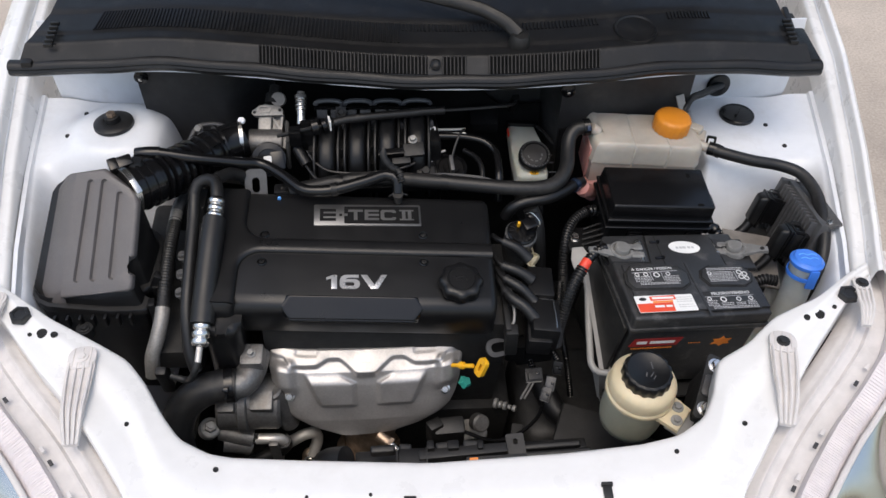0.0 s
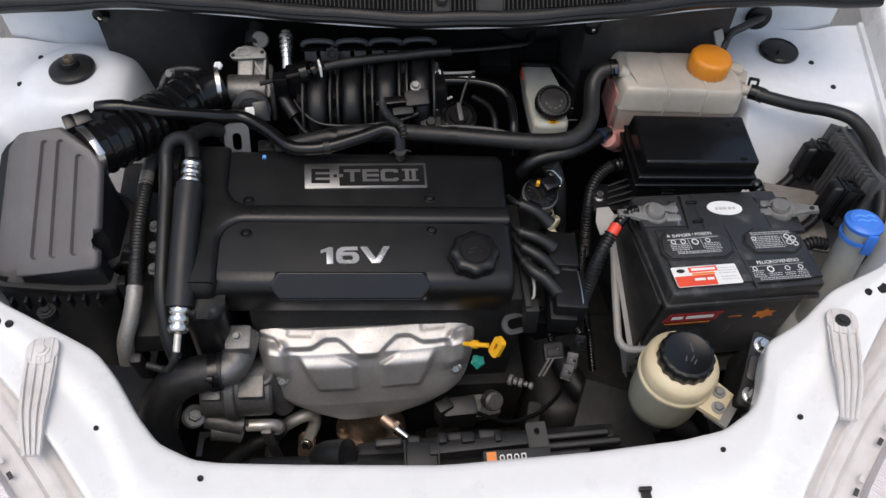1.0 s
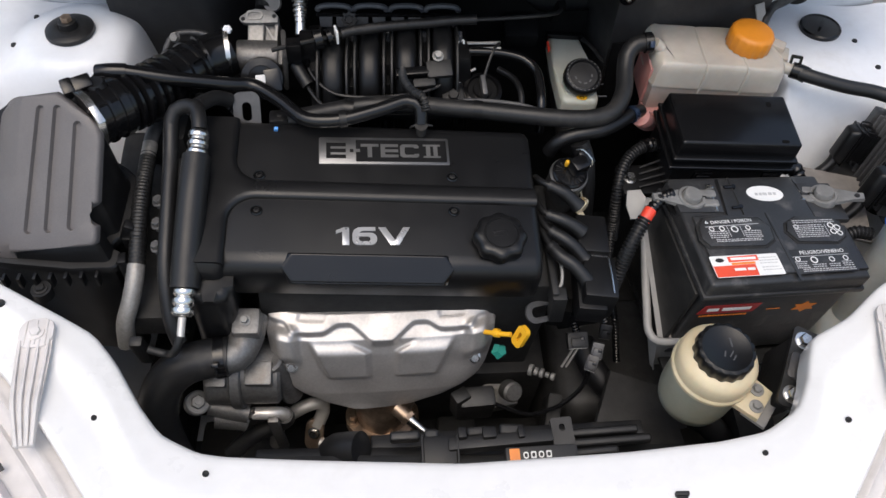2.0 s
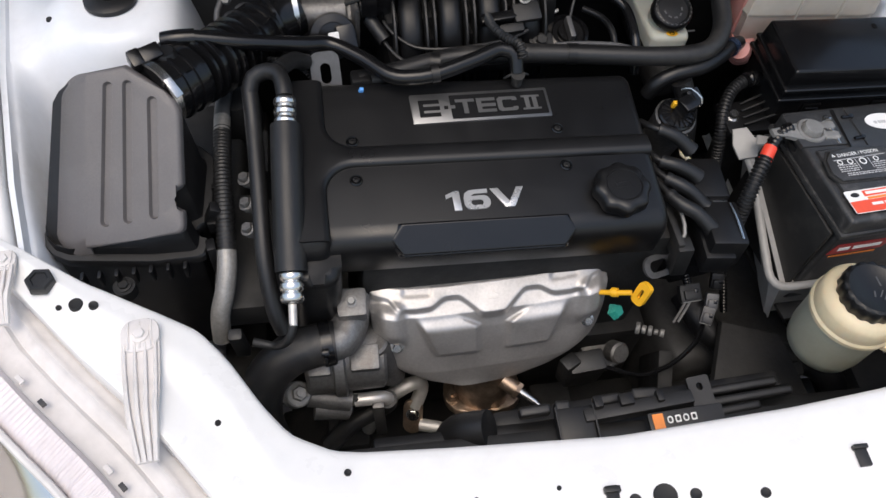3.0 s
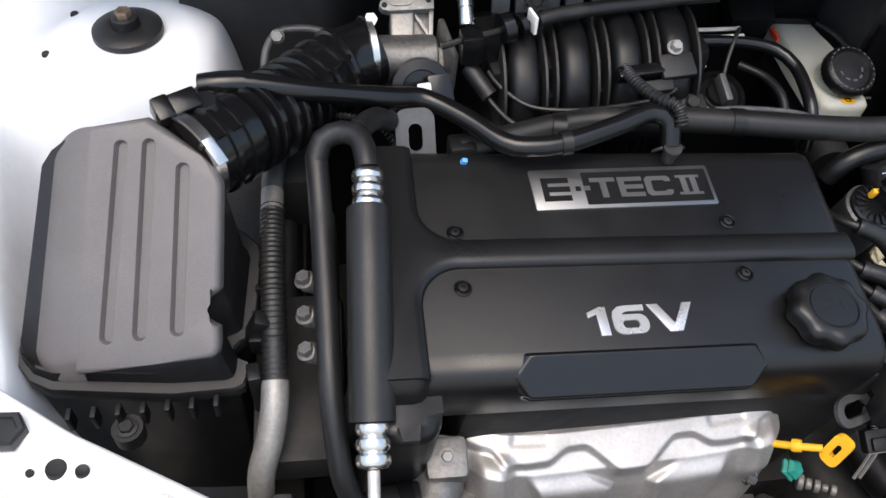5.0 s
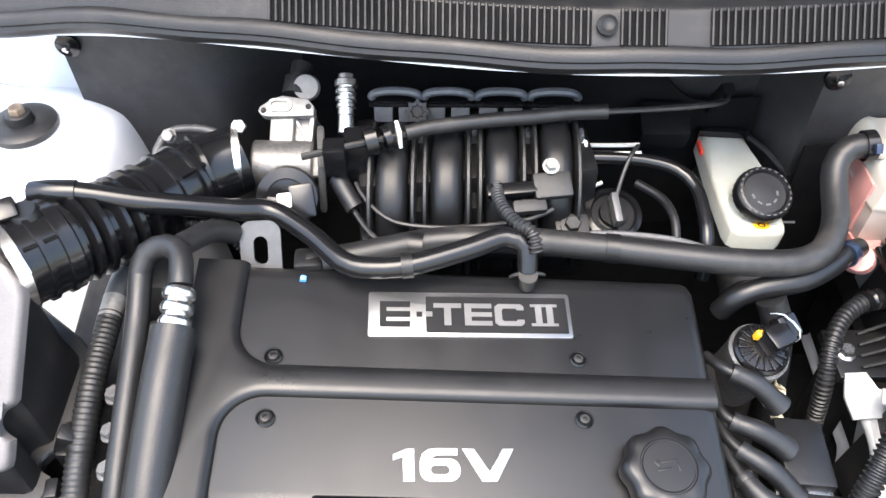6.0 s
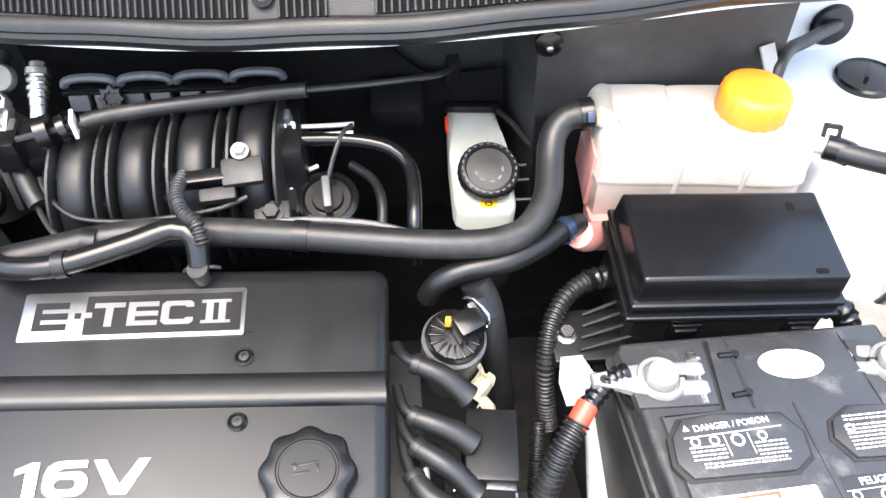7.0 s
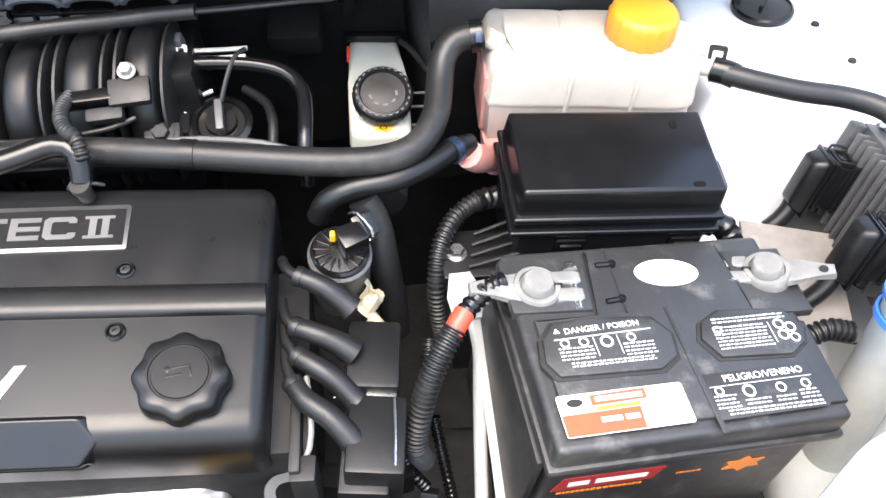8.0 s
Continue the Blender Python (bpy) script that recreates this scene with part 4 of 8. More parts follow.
shield = part("heat_shield", sheet(B(), shield_point, 160, 110, 0.002, (0, 0.7, -0.5)), shield_steel, engine, "pressed steel exhaust heat shield with embossed ridges", 60)
for s in (0.105, 0.905):
    p = Vector(shield_point(s, 0.555))
    m = axis(p, p + Vector((0, -0.75, 0.66)))
    part("shield_bolt", hexbolt(B(), m, 0.0058, 0.007, 1.4), bright_metal, shield, "heat-tinted hexagon bolt")
bm = B()
for k, (x, w) in enumerate(((-0.004, 0.010), (0.004, 0.010), (0.0, 0.016), (0.0, 0.005))):
    p = Vector(shield_point(0.5, 0.13 + 0.045 * (k % 3)))
    box(bm, axis(p, p + Vector((0, -0.5, 0.85))) @ pose(x, 0, 0, 0, 0, (30, -30, 0, 90)[k]), w, 0.0014, 0.0005, 0.0002)
part("stamped_mark", bm, shield_steel, shield)

# exhaust outlet, flange and oxygen sensor
bm = B()
tube(bm, [(-0.10, 0.965, 0.61), (-0.105, 0.955, 0.57), (-0.11, 0.945, 0.53), (-0.115, 0.945, 0.45)], 0.042, 24, radii=[0.045, 0.042, 0.038, 0.034])
exhaust = part("exhaust_outlet", bm, rust, engine, "heat-stained brown exhaust outlet pipe")
m = pose(-0.112, 0.940, 0.512, -8, 0, 0)
part("flange", prism(B(), m, rounded(0.105, 0.072, 0.032), -0.006, 0.006, 0.003), rust, exhaust, "rusty outlet flange")
for x, y in ((-0.058, -0.015), (0.058, 0.01), (0.02, -0.036)):
    part("flange_nut", hexbolt(B(), m @ pose(x * 0.72, y * 0.8, 0.006), 0.0075, 0.008, 1.3, 0.006), rust, exhaust)
bm = B()
a, b = Vector((-0.092, 0.918, 0.582)), Vector((-0.048, 0.885, 0.566))
cyl(bm, a, a.lerp(b, 0.35), 0.010, n=18)
cyl(bm, a.lerp(b, 0.35), a.lerp(b, 0.45), 0.0125, n=6)
sensor = part("oxygen_sensor", bm, rust, engine, "oxygen sensor with a bright tip and black lead")
part("tip", cyl(cyl(B(), a.lerp(b, 0.45), a.lerp(b, 0.9), 0.0075, 0.006, n=16), a.lerp(b, 0.9), b, 0.004, n=12), bright_metal, sensor)
part("lead", tube(B(), [b, (-0.03, 0.875, 0.555), (0.0, 0.87, 0.53), (0.03, 0.88, 0.50)], 0.0035, 8), rubber, sensor)

# thermostat housing, pump and pipes at the belt end
bm = B()
tube(bm, [(-0.300, 0.914, 0.725), (-0.286, 0.918, 0.724), (-0.277, 0.935, 0.725), (-0.273, 0.97, 0.730)], 0.021, 18, radii=[0.0205, 0.0215, 0.023, 0.024])
box(bm, pose(-0.270, 0.950, 0.735, 15, 0, 0), 0.034, 0.034, 0.030, 0.006)
thermo = part("thermostat_housing", bm, cast_alu, engine, "cast aluminium thermostat housing")
part("housing_bolt", hexbolt(B(), pose(-0.270, 0.942, 0.765, 25, 0, 0), 0.0048, 0.008, 1.4), lead, thermo)
bm = B()
cyl(bm, (-0.335, 0.935, 0.655), (-0.24, 0.94, 0.648), 0.043, n=28, bev=0.004)
cyl(bm, (-0.30, 0.935, 0.652), (-0.285, 0.935, 0.652), 0.047, n=28, bev=0.002)
box(bm, pose(-0.262, 0.918, 0.672, 20, 0, 0), 0.034, 0.03, 0.022, 0.003)
box(bm, pose(-0.315, 0.915, 0.675, 20, 0, 0), 0.026, 0.03, 0.016, 0.003)
cyl(bm, (-0.25, 0.93, 0.69), (-0.23, 0.93, 0.60), 0.016, n=16, bev=0.003)
pump = part("pump_body", bm, cast_alu, engine, "dirty cast aluminium pump body")
bm = B()
cyl(bm, (-0.352, 0.905, 0.622), (-0.344, 0.897, 0.642), 0.016, n=20, bev=0.002)
hexbolt(bm, axis((-0.344, 0.897, 0.642), (-0.341, 0.893, 0.652)), 0.0095, 0.009, 1.35, 0.006)
part("pump_bolt", bm, lead, pump, "large plated bolt with washer")
bm = B()
tube(bm, [(-0.335, 0.905, 0.618), (-0.31, 0.902, 0.612), (-0.285, 0.90, 0.605)], 0.0135, 14)
tube(bm, [(-0.33, 0.90, 0.598), (-0.30, 0.90, 0.592), (-0.29, 0.90, 0.588)], 0.017, 14)
part("pipe_block", bm, cast_alu, pump)
part("pipe_nut", hexbolt(B(), axis((-0.285, 0.90, 0.606), (-0.27, 0.90, 0.606)), 0.008, 0.008, 1.2), bright_metal, pump)
pipes = part("coolant_pipe", tube(B(), [(-0.28, 0.90, 0.604), (-0.262, 0.90, 0.604), (-0.245, 0.902, 0.60), (-0.238, 0.905, 0.582), (-0.25, 0.905, 0.562), (-0.275, 0.90, 0.552)], 0.0085, 14), grey_pipe, engine, "bent dull metal pipe ending in a black hose")
part("pipe_hose", tube(B(), [(-0.240, 0.903, 0.592), (-0.240, 0.906, 0.575), (-0.253, 0.906, 0.560), (-0.29, 0.895, 0.545), (-0.32, 0.88, 0.52)], 0.012, 14), rubber, pipes)
part("coolant_pipe", tube(B(), [(-0.27, 0.925, 0.46), (-0.255, 0.925, 0.53), (-0.235, 0.927, 0.552), (-0.21, 0.935, 0.562), (-0.196, 0.94, 0.555), (-0.195, 0.938, 0.535), (-0.205, 0.925, 0.515)], 0.0095, 14), grey_pipe, engine, "looped dull metal pipe")
m = pose(-0.208, 0.918, 0.505, 55, 0, -10)
plate = part("pipe_bracket", prism(B(), m, rounded(0.026, 0.05, 0.012), 0, 0.006, 0.001), rust, engine, "rusty pipe bracket with a bolt")
part("bracket_bolt", hexbolt(B(), m @ pose(0, 0.004, 0.006), 0.0065, 0.006, 1.4), bright_metal, plate)
part("coolant_pipe", tube(B(), [(-0.20, 0.905, 0.50), (-0.17, 0.895, 0.502), (-0.145, 0.885, 0.50), (-0.135, 0.875, 0.48)], 0.0085, 14), grey_pipe, engine, "short dull metal pipe end")
part("support_strut", box(box(B(), pose(-0.252, 0.905, 0.49, 8, 0, 0), 0.014, 0.008, 0.12, 0.002), pose(-0.252, 0.892, 0.46, 20, 0, 0), 0.018, 0.01, 0.05, 0.002), cast_alu, engine, "narrow alloy strut")

# dipstick, sensors and harness at the flywheel end
dip = part("dipstick", tube(B(), [(0.018, 0.965, 0.70), (0.028, 0.957, 0.710), (0.042, 0.949, 0.719), (0.056, 0.943, 0.726)], 0.0034, 10), yellow, engine, "yellow plastic dipstick handle")
m = axis((0.068, 0.9405, 0.7245), (-0.012, 0.895, 0.764)) @ pose(0, 0.001, -0.003)
part("pull_ring", ring_plate(B(), m, rounded(0.017, 0.031, 0.006), rounded(0.0045, 0.014, 0.002), 0, 0.007), yellow, dip)
part("guide_collar", lathe(B(), axis((0.036, 0.953, 0.715), (0.056, 0.943, 0.726)), [(0, 0), (0.0055, 0), (0.006, 0.003), (0.0055, 0.008), (0, 0.008)], 16), yellow, dip)
part("dipstick_tube", tube(B(), [(0.02, 0.966, 0.70), (0.0, 0.985, 0.68), (-0.01, 1.0, 0.60)], 0.006, 10), dark_under, engine)
part("green_plug", lathe(B(), axis((0.042, 0.946, 0.680), (0.050, 0.940, 0.694)), [(0, 0), (0.008, 0), (0.0095, 0.003), (0.007, 0.006), (0.0085, 0.008), (0.006, 0.012), (0, 0.012)], 20, 0.15, 5), green, engine, "small green connector plug")
m = pose(0.096, 0.977, 0.727, 35, 10, 20)
part("side_lifting_eye", ring_plate(B(), m, [(p[0], p[1]) for p in rounded(0.044, 0.028, 0.013)], rounded(0.028, 0.014, 0.0065), 0, 0.004), lift_grey, engine, "grey steel lifting eye")
bm = B()
for k, r in enumerate((0.0085, 0.0060, 0.0070, 0.0040, 0.0055)):
    p = Vector((0.096, 0.972, 0.588)).lerp(Vector((0.132, 0.956, 0.592)), k / 5)
    q = Vector((0.096, 0.972, 0.588)).lerp(Vector((0.132, 0.956, 0.592)), (k + 0.75) / 5)
    cyl(bm, p, q, r, n=14, bev=0.001)
part("pressure_switch", bm, lead, engine, "plated pressure switch with stepped body")
bm = B()
cyl(bm, (0.068, 0.965, 0.545), (0.076, 0.950, 0.560), 0.015, n=20, bev=0.003)
box(bm, pose(0.06, 1.0, 0.46, 20, 0, 10), 0.05, 0.05, 0.05, 0.008)
part("starter_housing", bm, cast_alu, engine, "dirty cast housing low on the engine")
part("dark_bracket", box(box(B(), pose(0.02, 0.945, 0.52, 12, 0, 5), 0.05, 0.03, 0.07, 0.006), pose(-0.002, 0.93, 0.545, 0, 0, 30), 0.024, 0.02, 0.05, 0.004), dull_black, engine)

# coil, leads and sensor at the flywheel end
m = pose(0.130, 1.140, 0.760, 12, 6, 0)
can = part("sensor_can", lathe(B(), m, [(0, 0), (0.0235, 0), (0.0245, 0.02), (0.0245, 0.058), (0.0255, 0.06), (0.0255, 0.066), (0.0235, 0.068), (0.023, 0.0665), (0, 0.067)], 36), cast_alu, engine, "round metal sensor can with a ribbed black lid")
lid = part("lid", lathe(B(), m, [(0.0225, 0.066), (0.023, 0.071), (0.021, 0.073), (0.019, 0.0715), (0.008, 0.0725), (0, 0.0725)], 36), gloss_black, can)
for k in range(16):
    part("lid_rib", box(B(), m @ pose(0, 0, 0.0715, 0, 0, 22.5 * k) @ pose(0.0145, 0, 0), 0.012, 0.0016, 0.0025, 0.0004), gloss_black, lid)
part("connector", box(box(B(), m @ pose(0.009, 0.005, 0.071, 0, 0, 30), 0.022, 0.020, 0.020, 0.003), m @ pose(0.017, 0.018, 0.076, 20, 0, 30), 0.018, 0.020, 0.014, 0.003), gloss_black, can)
part("connector_lock", box(B(), m @ pose(-0.004, 0.008, 0.0745), 0.008, 0.005, 0.010, 0.001), yellow, can)
part("connector_seal", box(B(), m @ pose(0.004, 0.006, 0.0745), 0.006, 0.005, 0.008, 0.001), blue, can)
part("wire_clip", tube(B(), [m @ Vector(p) for p in ((0.006, 0.026, 0.085), (0.013, 0.021, 0.094), (0.024, 0.008, 0.093), (0.024, 0.003, 0.084), (0.013, 0.010, 0.086))], 0.0011, 6), bright_metal, can)
part("torn_cover", sheet(B(), lambda u, v: (0.151 + 0.013 * u + 0.005 * math.sin(v * 9), 1.118 - 0.022 * v + 0.006 * math.sin(u * 7), 0.80 - 0.03 * v - 0.012 * u + 0.004 * math.sin(u * 11 + v * 7)), 8, 10, 0.0015), res_cream, engine, "torn cream plastic flap")
coil = part("coil_pack", box(B(), pose(0.155, 1.018, 0.745, 0, 4, -3), 0.036, 0.14, 0.030, 0.003), black_plastic, engine, "black double ignition coil pack")
part("coil", box(B(), pose(0.158, 1.05, 0.752, 0, 5, -2), 0.040, 0.060, 0.046, 0.004), black_plastic, coil)
part("coil", box(B(), pose(0.160, 0.985, 0.748, 0, 5, -3), 0.042, 0.062, 0.046, 0.004), black_plastic, coil)
for y in (1.05, 0.985):
    part("coil_edge", tube(B(), [(0.177, y + 0.026, 0.7945), (0.1775, y, 0.7945), (0.177, y - 0.026, 0.793)], 0.0013, 6), bright_metal, coil)
part("coil_strap", box(B(), pose(0.155, 1.018, 0.786, 0, 5, -3), 0.046, 0.007, 0.004, 0.001), bright_metal, coil)
LEADS = [[(0.092, 1.122, 0.824), (0.098, 1.106, 0.832), (0.108, 1.097, 0.834), (0.126, 1.091, 0.828), (0.146, 1.081, 0.812)],
         [(0.092, 1.092, 0.812), (0.097, 1.072, 0.816), (0.109, 1.061, 0.816), (0.128, 1.056, 0.812), (0.148, 1.048, 0.800)],
         [(0.093, 1.076, 0.806), (0.099, 1.052, 0.810), (0.111, 1.038, 0.810), (0.130, 1.028, 0.804), (0.149, 1.014, 0.788)],
         [(0.095, 1.060, 0.802), (0.100, 1.032, 0.806), (0.112, 1.009, 0.806), (0.132, 0.995, 0.800), (0.151, 0.979, 0.784)]]
for pts in LEADS:
    lead_set = thing("ignition_lead", pts[-1], "grey-black rubber ignition lead plugged into the coil pack", "ignition lead", "ignition leads at the coil")
    line = spline(pts, 0.004)
    k = len(line) * 2 // 5
    part("wire", tube(B(), line[:k + 2:3] + [line[k + 2]], 0.0042, 10), rubber, lead_set)
    part("boot", tube(B(), line[k::4] + [line[-1]], 0.0095, 16, radii=[0.0072, 0.0082, 0.0084, 0.0086, 0.0094, 0.0102]), rubber, lead_set)
    part("collar", lathe(B(), axis(line[k], line[k + 1]), [(0, -0.003), (0.0078, -0.003), (0.0083, 0), (0.0078, 0.003), (0, 0.003)], 14), rubber, lead_set)
part("coil_bracket", box(box(B(), pose(0.105, 1.01, 0.755, 0, 0, 2), 0.008, 0.10, 0.035, 0.002), pose(0.112, 0.965, 0.735, 0, 0, 0), 0.018, 0.02, 0.05, 0.002), dull_black, engine, "dark coil bracket")
part("bracket_wire", tube(B(), [(0.113, 1.03, 0.80), (0.117, 1.0, 0.792), (0.116, 0.98, 0.785), (0.108, 0.968, 0.77), (0.112, 0.962, 0.75)], 0.0022, 7), lead, engine)

# intake manifold behind the cover
intake = thing("intake_manifold", (-0.10, 1.30, 0.70), "black plastic intake manifold with four curved runners", "intake manifold")


def band(bm, pts, wx, wz, p=4.0, n=24):
    """A runner with a rounded-square section, bent in the plane across the engine."""
    line = spline(pts, 0.006)
    rings = []
    for i, c in enumerate(line):
        d = (line[min(i + 1, len(line) - 1)] - line[max(i - 1, 0)]).normalized()
        up = d.cross(Vector((1, 0, 0)))
        ring = []
        for k in range(n):
            a = 2 * math.pi * (k + 0.5) / n
            ca, sa = math.cos(a), math.sin(a)
            ring.append(bm.verts.new(c + Vector((1, 0, 0)) * wx * math.copysign(abs(ca) ** (2 / p), ca) + up * wz * math.copysign(abs(sa) ** (2 / p), sa)))
        rings.append(ring)
    for a, b in zip(rings, rings[1:]):
        for i in range(n):
            bm.faces.new((a[i], a[(i + 1) % n], b[(i + 1) % n], b[i]))
    bm.faces.new(rings[0][::-1]), bm.faces.new(rings[-1])
    return bm


for k in range(4):
    x = -0.173 + 0.049 * k
    y0 = 0.005 * k
    z0 = 0.0015 * k
    pts = [(x, 1.243 + y0, 0.80 + z0), (x, 1.242 + y0, 0.840 + z0), (x, 1.250 + y0, 0.868 + z0), (x, 1.270 + y0, 0.884 + z0), (x, 1.295 + y0, 0.888 + z0), (x, 1.330, 0.878 + z0)]
    part("runner", band(B(), pts, 0.0150, 0.0205, 3.2), runner_black, intake)
    for side_x in (-0.0192, 0.0192):
        part("runner_flange", band(B(), [(p[0] + side_x, p[1], p[2]) for p in pts], 0.0028, 0.0214, 3.0, 12), dull_black, intake)
    # scalloped rim over each runner, with two cells under it
    arc_pts = [(x + 0.0225 * math.cos(radians(a)), 1.343, 0.913 + 0.0135 * math.sin(radians(a)) ** 0.4) for a in range(6, 175, 12)]
    part("rim_arch", tube(B(), arc_pts, 0.0040, 8), rim_plastic, intake, "scalloped rim of the manifold")
    part("rim_bar", box(B(), pose(x, 1.340, 0.9125), 0.049, 0.008, 0.0035, 0.0008), gloss_black, intake)
    for dx in (-0.0115, 0.0115):
        part("rim_cell", box(B(), pose(x + dx, 1.337, 0.8965, -14, 0, 0), 0.0175, 0.008, 0.0155, 0.0015), rim_plastic, intake)
    part("rim_column", box(B(), pose(x + 0.0245, 1.322, 0.872, 12, 0, 0), 0.0085, 0.016, 0.030, 0.002, 2, (0.7, 0.7)), rim_plastic, intake)
    if k < 3:
        part("runner_web", box(B(), pose(x + 0.0245, 1.275 + y0, 0.842), 0.006, 0.070, 0.030, 0.002), black_plastic, intake)
bm = B()
box(bm, pose(-0.1, 1.315, 0.74, 0, 0, 7), 0.22, 0.10, 0.15, 0.01)
box(bm, pose(-0.1, 1.262, 0.78, 0, 0, 7), 0.21, 0.05, 0.07, 0.008)
part("plenum", bm, black_plastic, intake)
part("manifold_rail", box(B(), pose(-0.10, 1.232, 0.825, 0, 3, 6), 0.25, 0.016, 0.012, 0.002), black_plastic, intake)
m = pose(-0.034, 1.255, 0.898, 25, 0, 8)
part("sensor_plate", box(box(B(), m @ pose(0.002, -0.006, -0.006), 0.034, 0.024, 0.009, 0.003), m @ pose(-0.02, -0.022, -0.012), 0.030, 0.012, 0.011, 0.003), dull_black, intake, "black pressure sensor on the manifold")
part("sensor_bolt", hexbolt(B(), m @ pose(0.002, 0.010, 0.004), 0.0056, 0.006, 1.35), lead, intake)
part("star_boss", lathe(B(), pose(-0.152, 1.332, 0.912, 60, 0, 0), [(0, 0), (0.010, 0), (0.010, 0.006), (0.006, 0.006), (0.005, 0.004), (0, 0.004)], 24, 0.2, 8), cowl_plastic, intake)
part("rail_bolt", hexbolt(box(B(), pose(-0.012, 1.238, 0.848, 20, 0, 6), 0.030, 0.026, 0.012, 0.002), pose(-0.012, 1.236, 0.860, 20, 0, 6), 0.0075, 0.005, 1.4), dull_black, intake)
# throttle body
throttle = thing("throttle_body", (-0.275, 1.29, 0.82), "cast aluminium throttle body with black sensor", "throttle body")
TH = pose(-0.28, 1.325, 0.895, 36.87, 0, 0)
bm = B()
cyl(bm, (-0.306, 1.300, 0.872), (-0.250, 1.304, 0.868), 0.0235, n=28, bev=0.002)
prism(bm, TH, [(0.0305, 0.014), (-0.0115, 0.010), (-0.0125, -0.026), (0.0280, -0.024)], -0.036, -0.009, 0.002)
prism(bm, TH, [(0.0390, -0.0245), (-0.0150, -0.0235), (-0.0146, -0.0470), (0.0384, -0.0475)], -0.034, 0.007, 0.005, 3)
part("casting", bm, cast_alu, throttle, "rough cast aluminium body", 30)
part("front_rib", prism(B(), TH, [(0.012, 0.012), (-0.0112, 0.011), (-0.0122, -0.026), (0.010, -0.026)], -0.012, 0.0, 0.003, 3), pale_cast, throttle)
part("edge_rib", prism(B(), TH, [(0.0308, 0.016), (0.0262, 0.016), (0.0235, -0.024), (0.0278, -0.024)], -0.012, -0.001, 0.0012), pale_cast, throttle)
part("slant_rib", prism(B(), TH, [(0.0125, 0.012), (0.0125, 0.0065), (0.0240, -0.0125), (0.0262, -0.0085)], -0.012, -0.003, 0.001), pale_cast, throttle)
flange = part("top_flange", prism(B(), TH, [(-0.0216, 0.0161), (-0.0200, 0.0205), (-0.0074, 0.0279), (0.0006, 0.0310), (0.0248, 0.0275), (0.0308, 0.0205), (0.0305, 0.012), (0.012, 0.0115), (-0.0118, 0.0106), (-0.0185, 0.0120)], -0.008, 0.0055, 0.0012), pale_cast, throttle, "three-cornered alloy flange")
part("flange_boss", ring_plate(B(), TH @ pose(-0.001, 0.0215, 0), rounded(0.023, 0.0125, 0.006), rounded(0.017, 0.0075, 0.0035), 0.005, 0.0075), pale_cast, flange)
# flange holes as dark discs, their shade in the colour
for fx, fy in ((-0.0165, 0.0165), (0.0255, 0.0205)):
    part("flange_hole", lathe(B(), TH @ pose(fx, fy, 0.0055), [(0, 0.0005), (0.0016, 0.0005), (0.0024, 0.0009), (0.0028, 0)], 14), dark_under, flange)
part("mount_plate", box(B(), pose(-0.243, 1.296, 0.842, 0, 4, 8), 0.007, 0.060, 0.058, 0.004), cast_alu, throttle)
bm = B()
lathe(bm, axis((-0.268, 1.262, 0.868), (-0.266, 1.240, 0.884)), [(0, 0), (0.028, 0), (0.029, 0.006), (0.0275, 0.012), (0.018, 0.0135), (0.017, 0.0125), (0, 0.0125)], 24)
box(bm, pose(-0.252, 1.247, 0.876, 45, 0, 12), 0.022, 0.030, 0.012, 0.003)
box(bm, pose(-0.282, 1.252, 0.862, 45, 0, -10), 0.026, 0.022, 0.012, 0.003)
sens = part("position_sensor", bm, gloss_black, throttle, "glossy black throttle position sensor")
part("sensor_cap", box(B(), axis((-0.266, 1.240, 0.884), (-0.264, 1.226, 0.895)) @ pose(0, 0, 0.0), 0.013, 0.013, 0.004, 0.002), label_white, sens, "small white square cap")
part("sensor_screw", hexbolt(B(), axis((-0.287, 1.238, 0.878), (-0.286, 1.226, 0.888)), 0.0045, 0.004, 1.3), bright_metal, sens)
part("idle_valve", lathe(B(), axis((-0.270, 1.362, 0.905), (-0.266, 1.392, 0.922)), [(0, 0), (0.014, 0), (0.014, 0.018), (0.010, 0.02), (0.010, 0.034), (0, 0.034)], 22), dull_black, throttle)
part("valve_disc", lathe(B(), pose(-0.259, 1.362, 0.916, 50, 0, 0), [(0, 0.004), (0.0115, 0.0035), (0.0125, 0.001), (0.0125, -0.006), (0, -0.006)], 24), dusty_plate, throttle, "stained cap of the idle valve")
m = axis((-0.318, 1.286, 0.892), (-0.306, 1.289, 0.891))
clampring = part("hose_clamp", lathe(B(), m, [(0.0315, 0), (0.0332, 0), (0.0332, 0.006), (0.0315, 0.006)], 30), bright_metal, throttle, "bright worm-drive hose clamp")
part("clamp_screw", cyl(cyl(B(), (-0.312, 1.310, 0.910), (-0.310, 1.290, 0.926), 0.0048, n=14), (-0.311, 1.301, 0.917), (-0.3105, 1.295, 0.922), 0.0062, n=6), bright_metal, clampring)
# breather pipe behind the duct
part("breather_pipe", tube(B(), [(-0.418, 1.325, 0.83), (-0.414, 1.345, 0.852), (-0.403, 1.360, 0.862), (-0.385, 1.364, 0.864), (-0.36, 1.362, 0.862), (-0.335, 1.352, 0.852)], 0.0042, 10), lift_grey, throttle, "thin bent metal breather pipe")
part("pipe_union", hexbolt(B(), pose(-0.402, 1.356, 0.861, 50, 0, 0), 0.0066, 0.007, 1.1), lead, throttle)
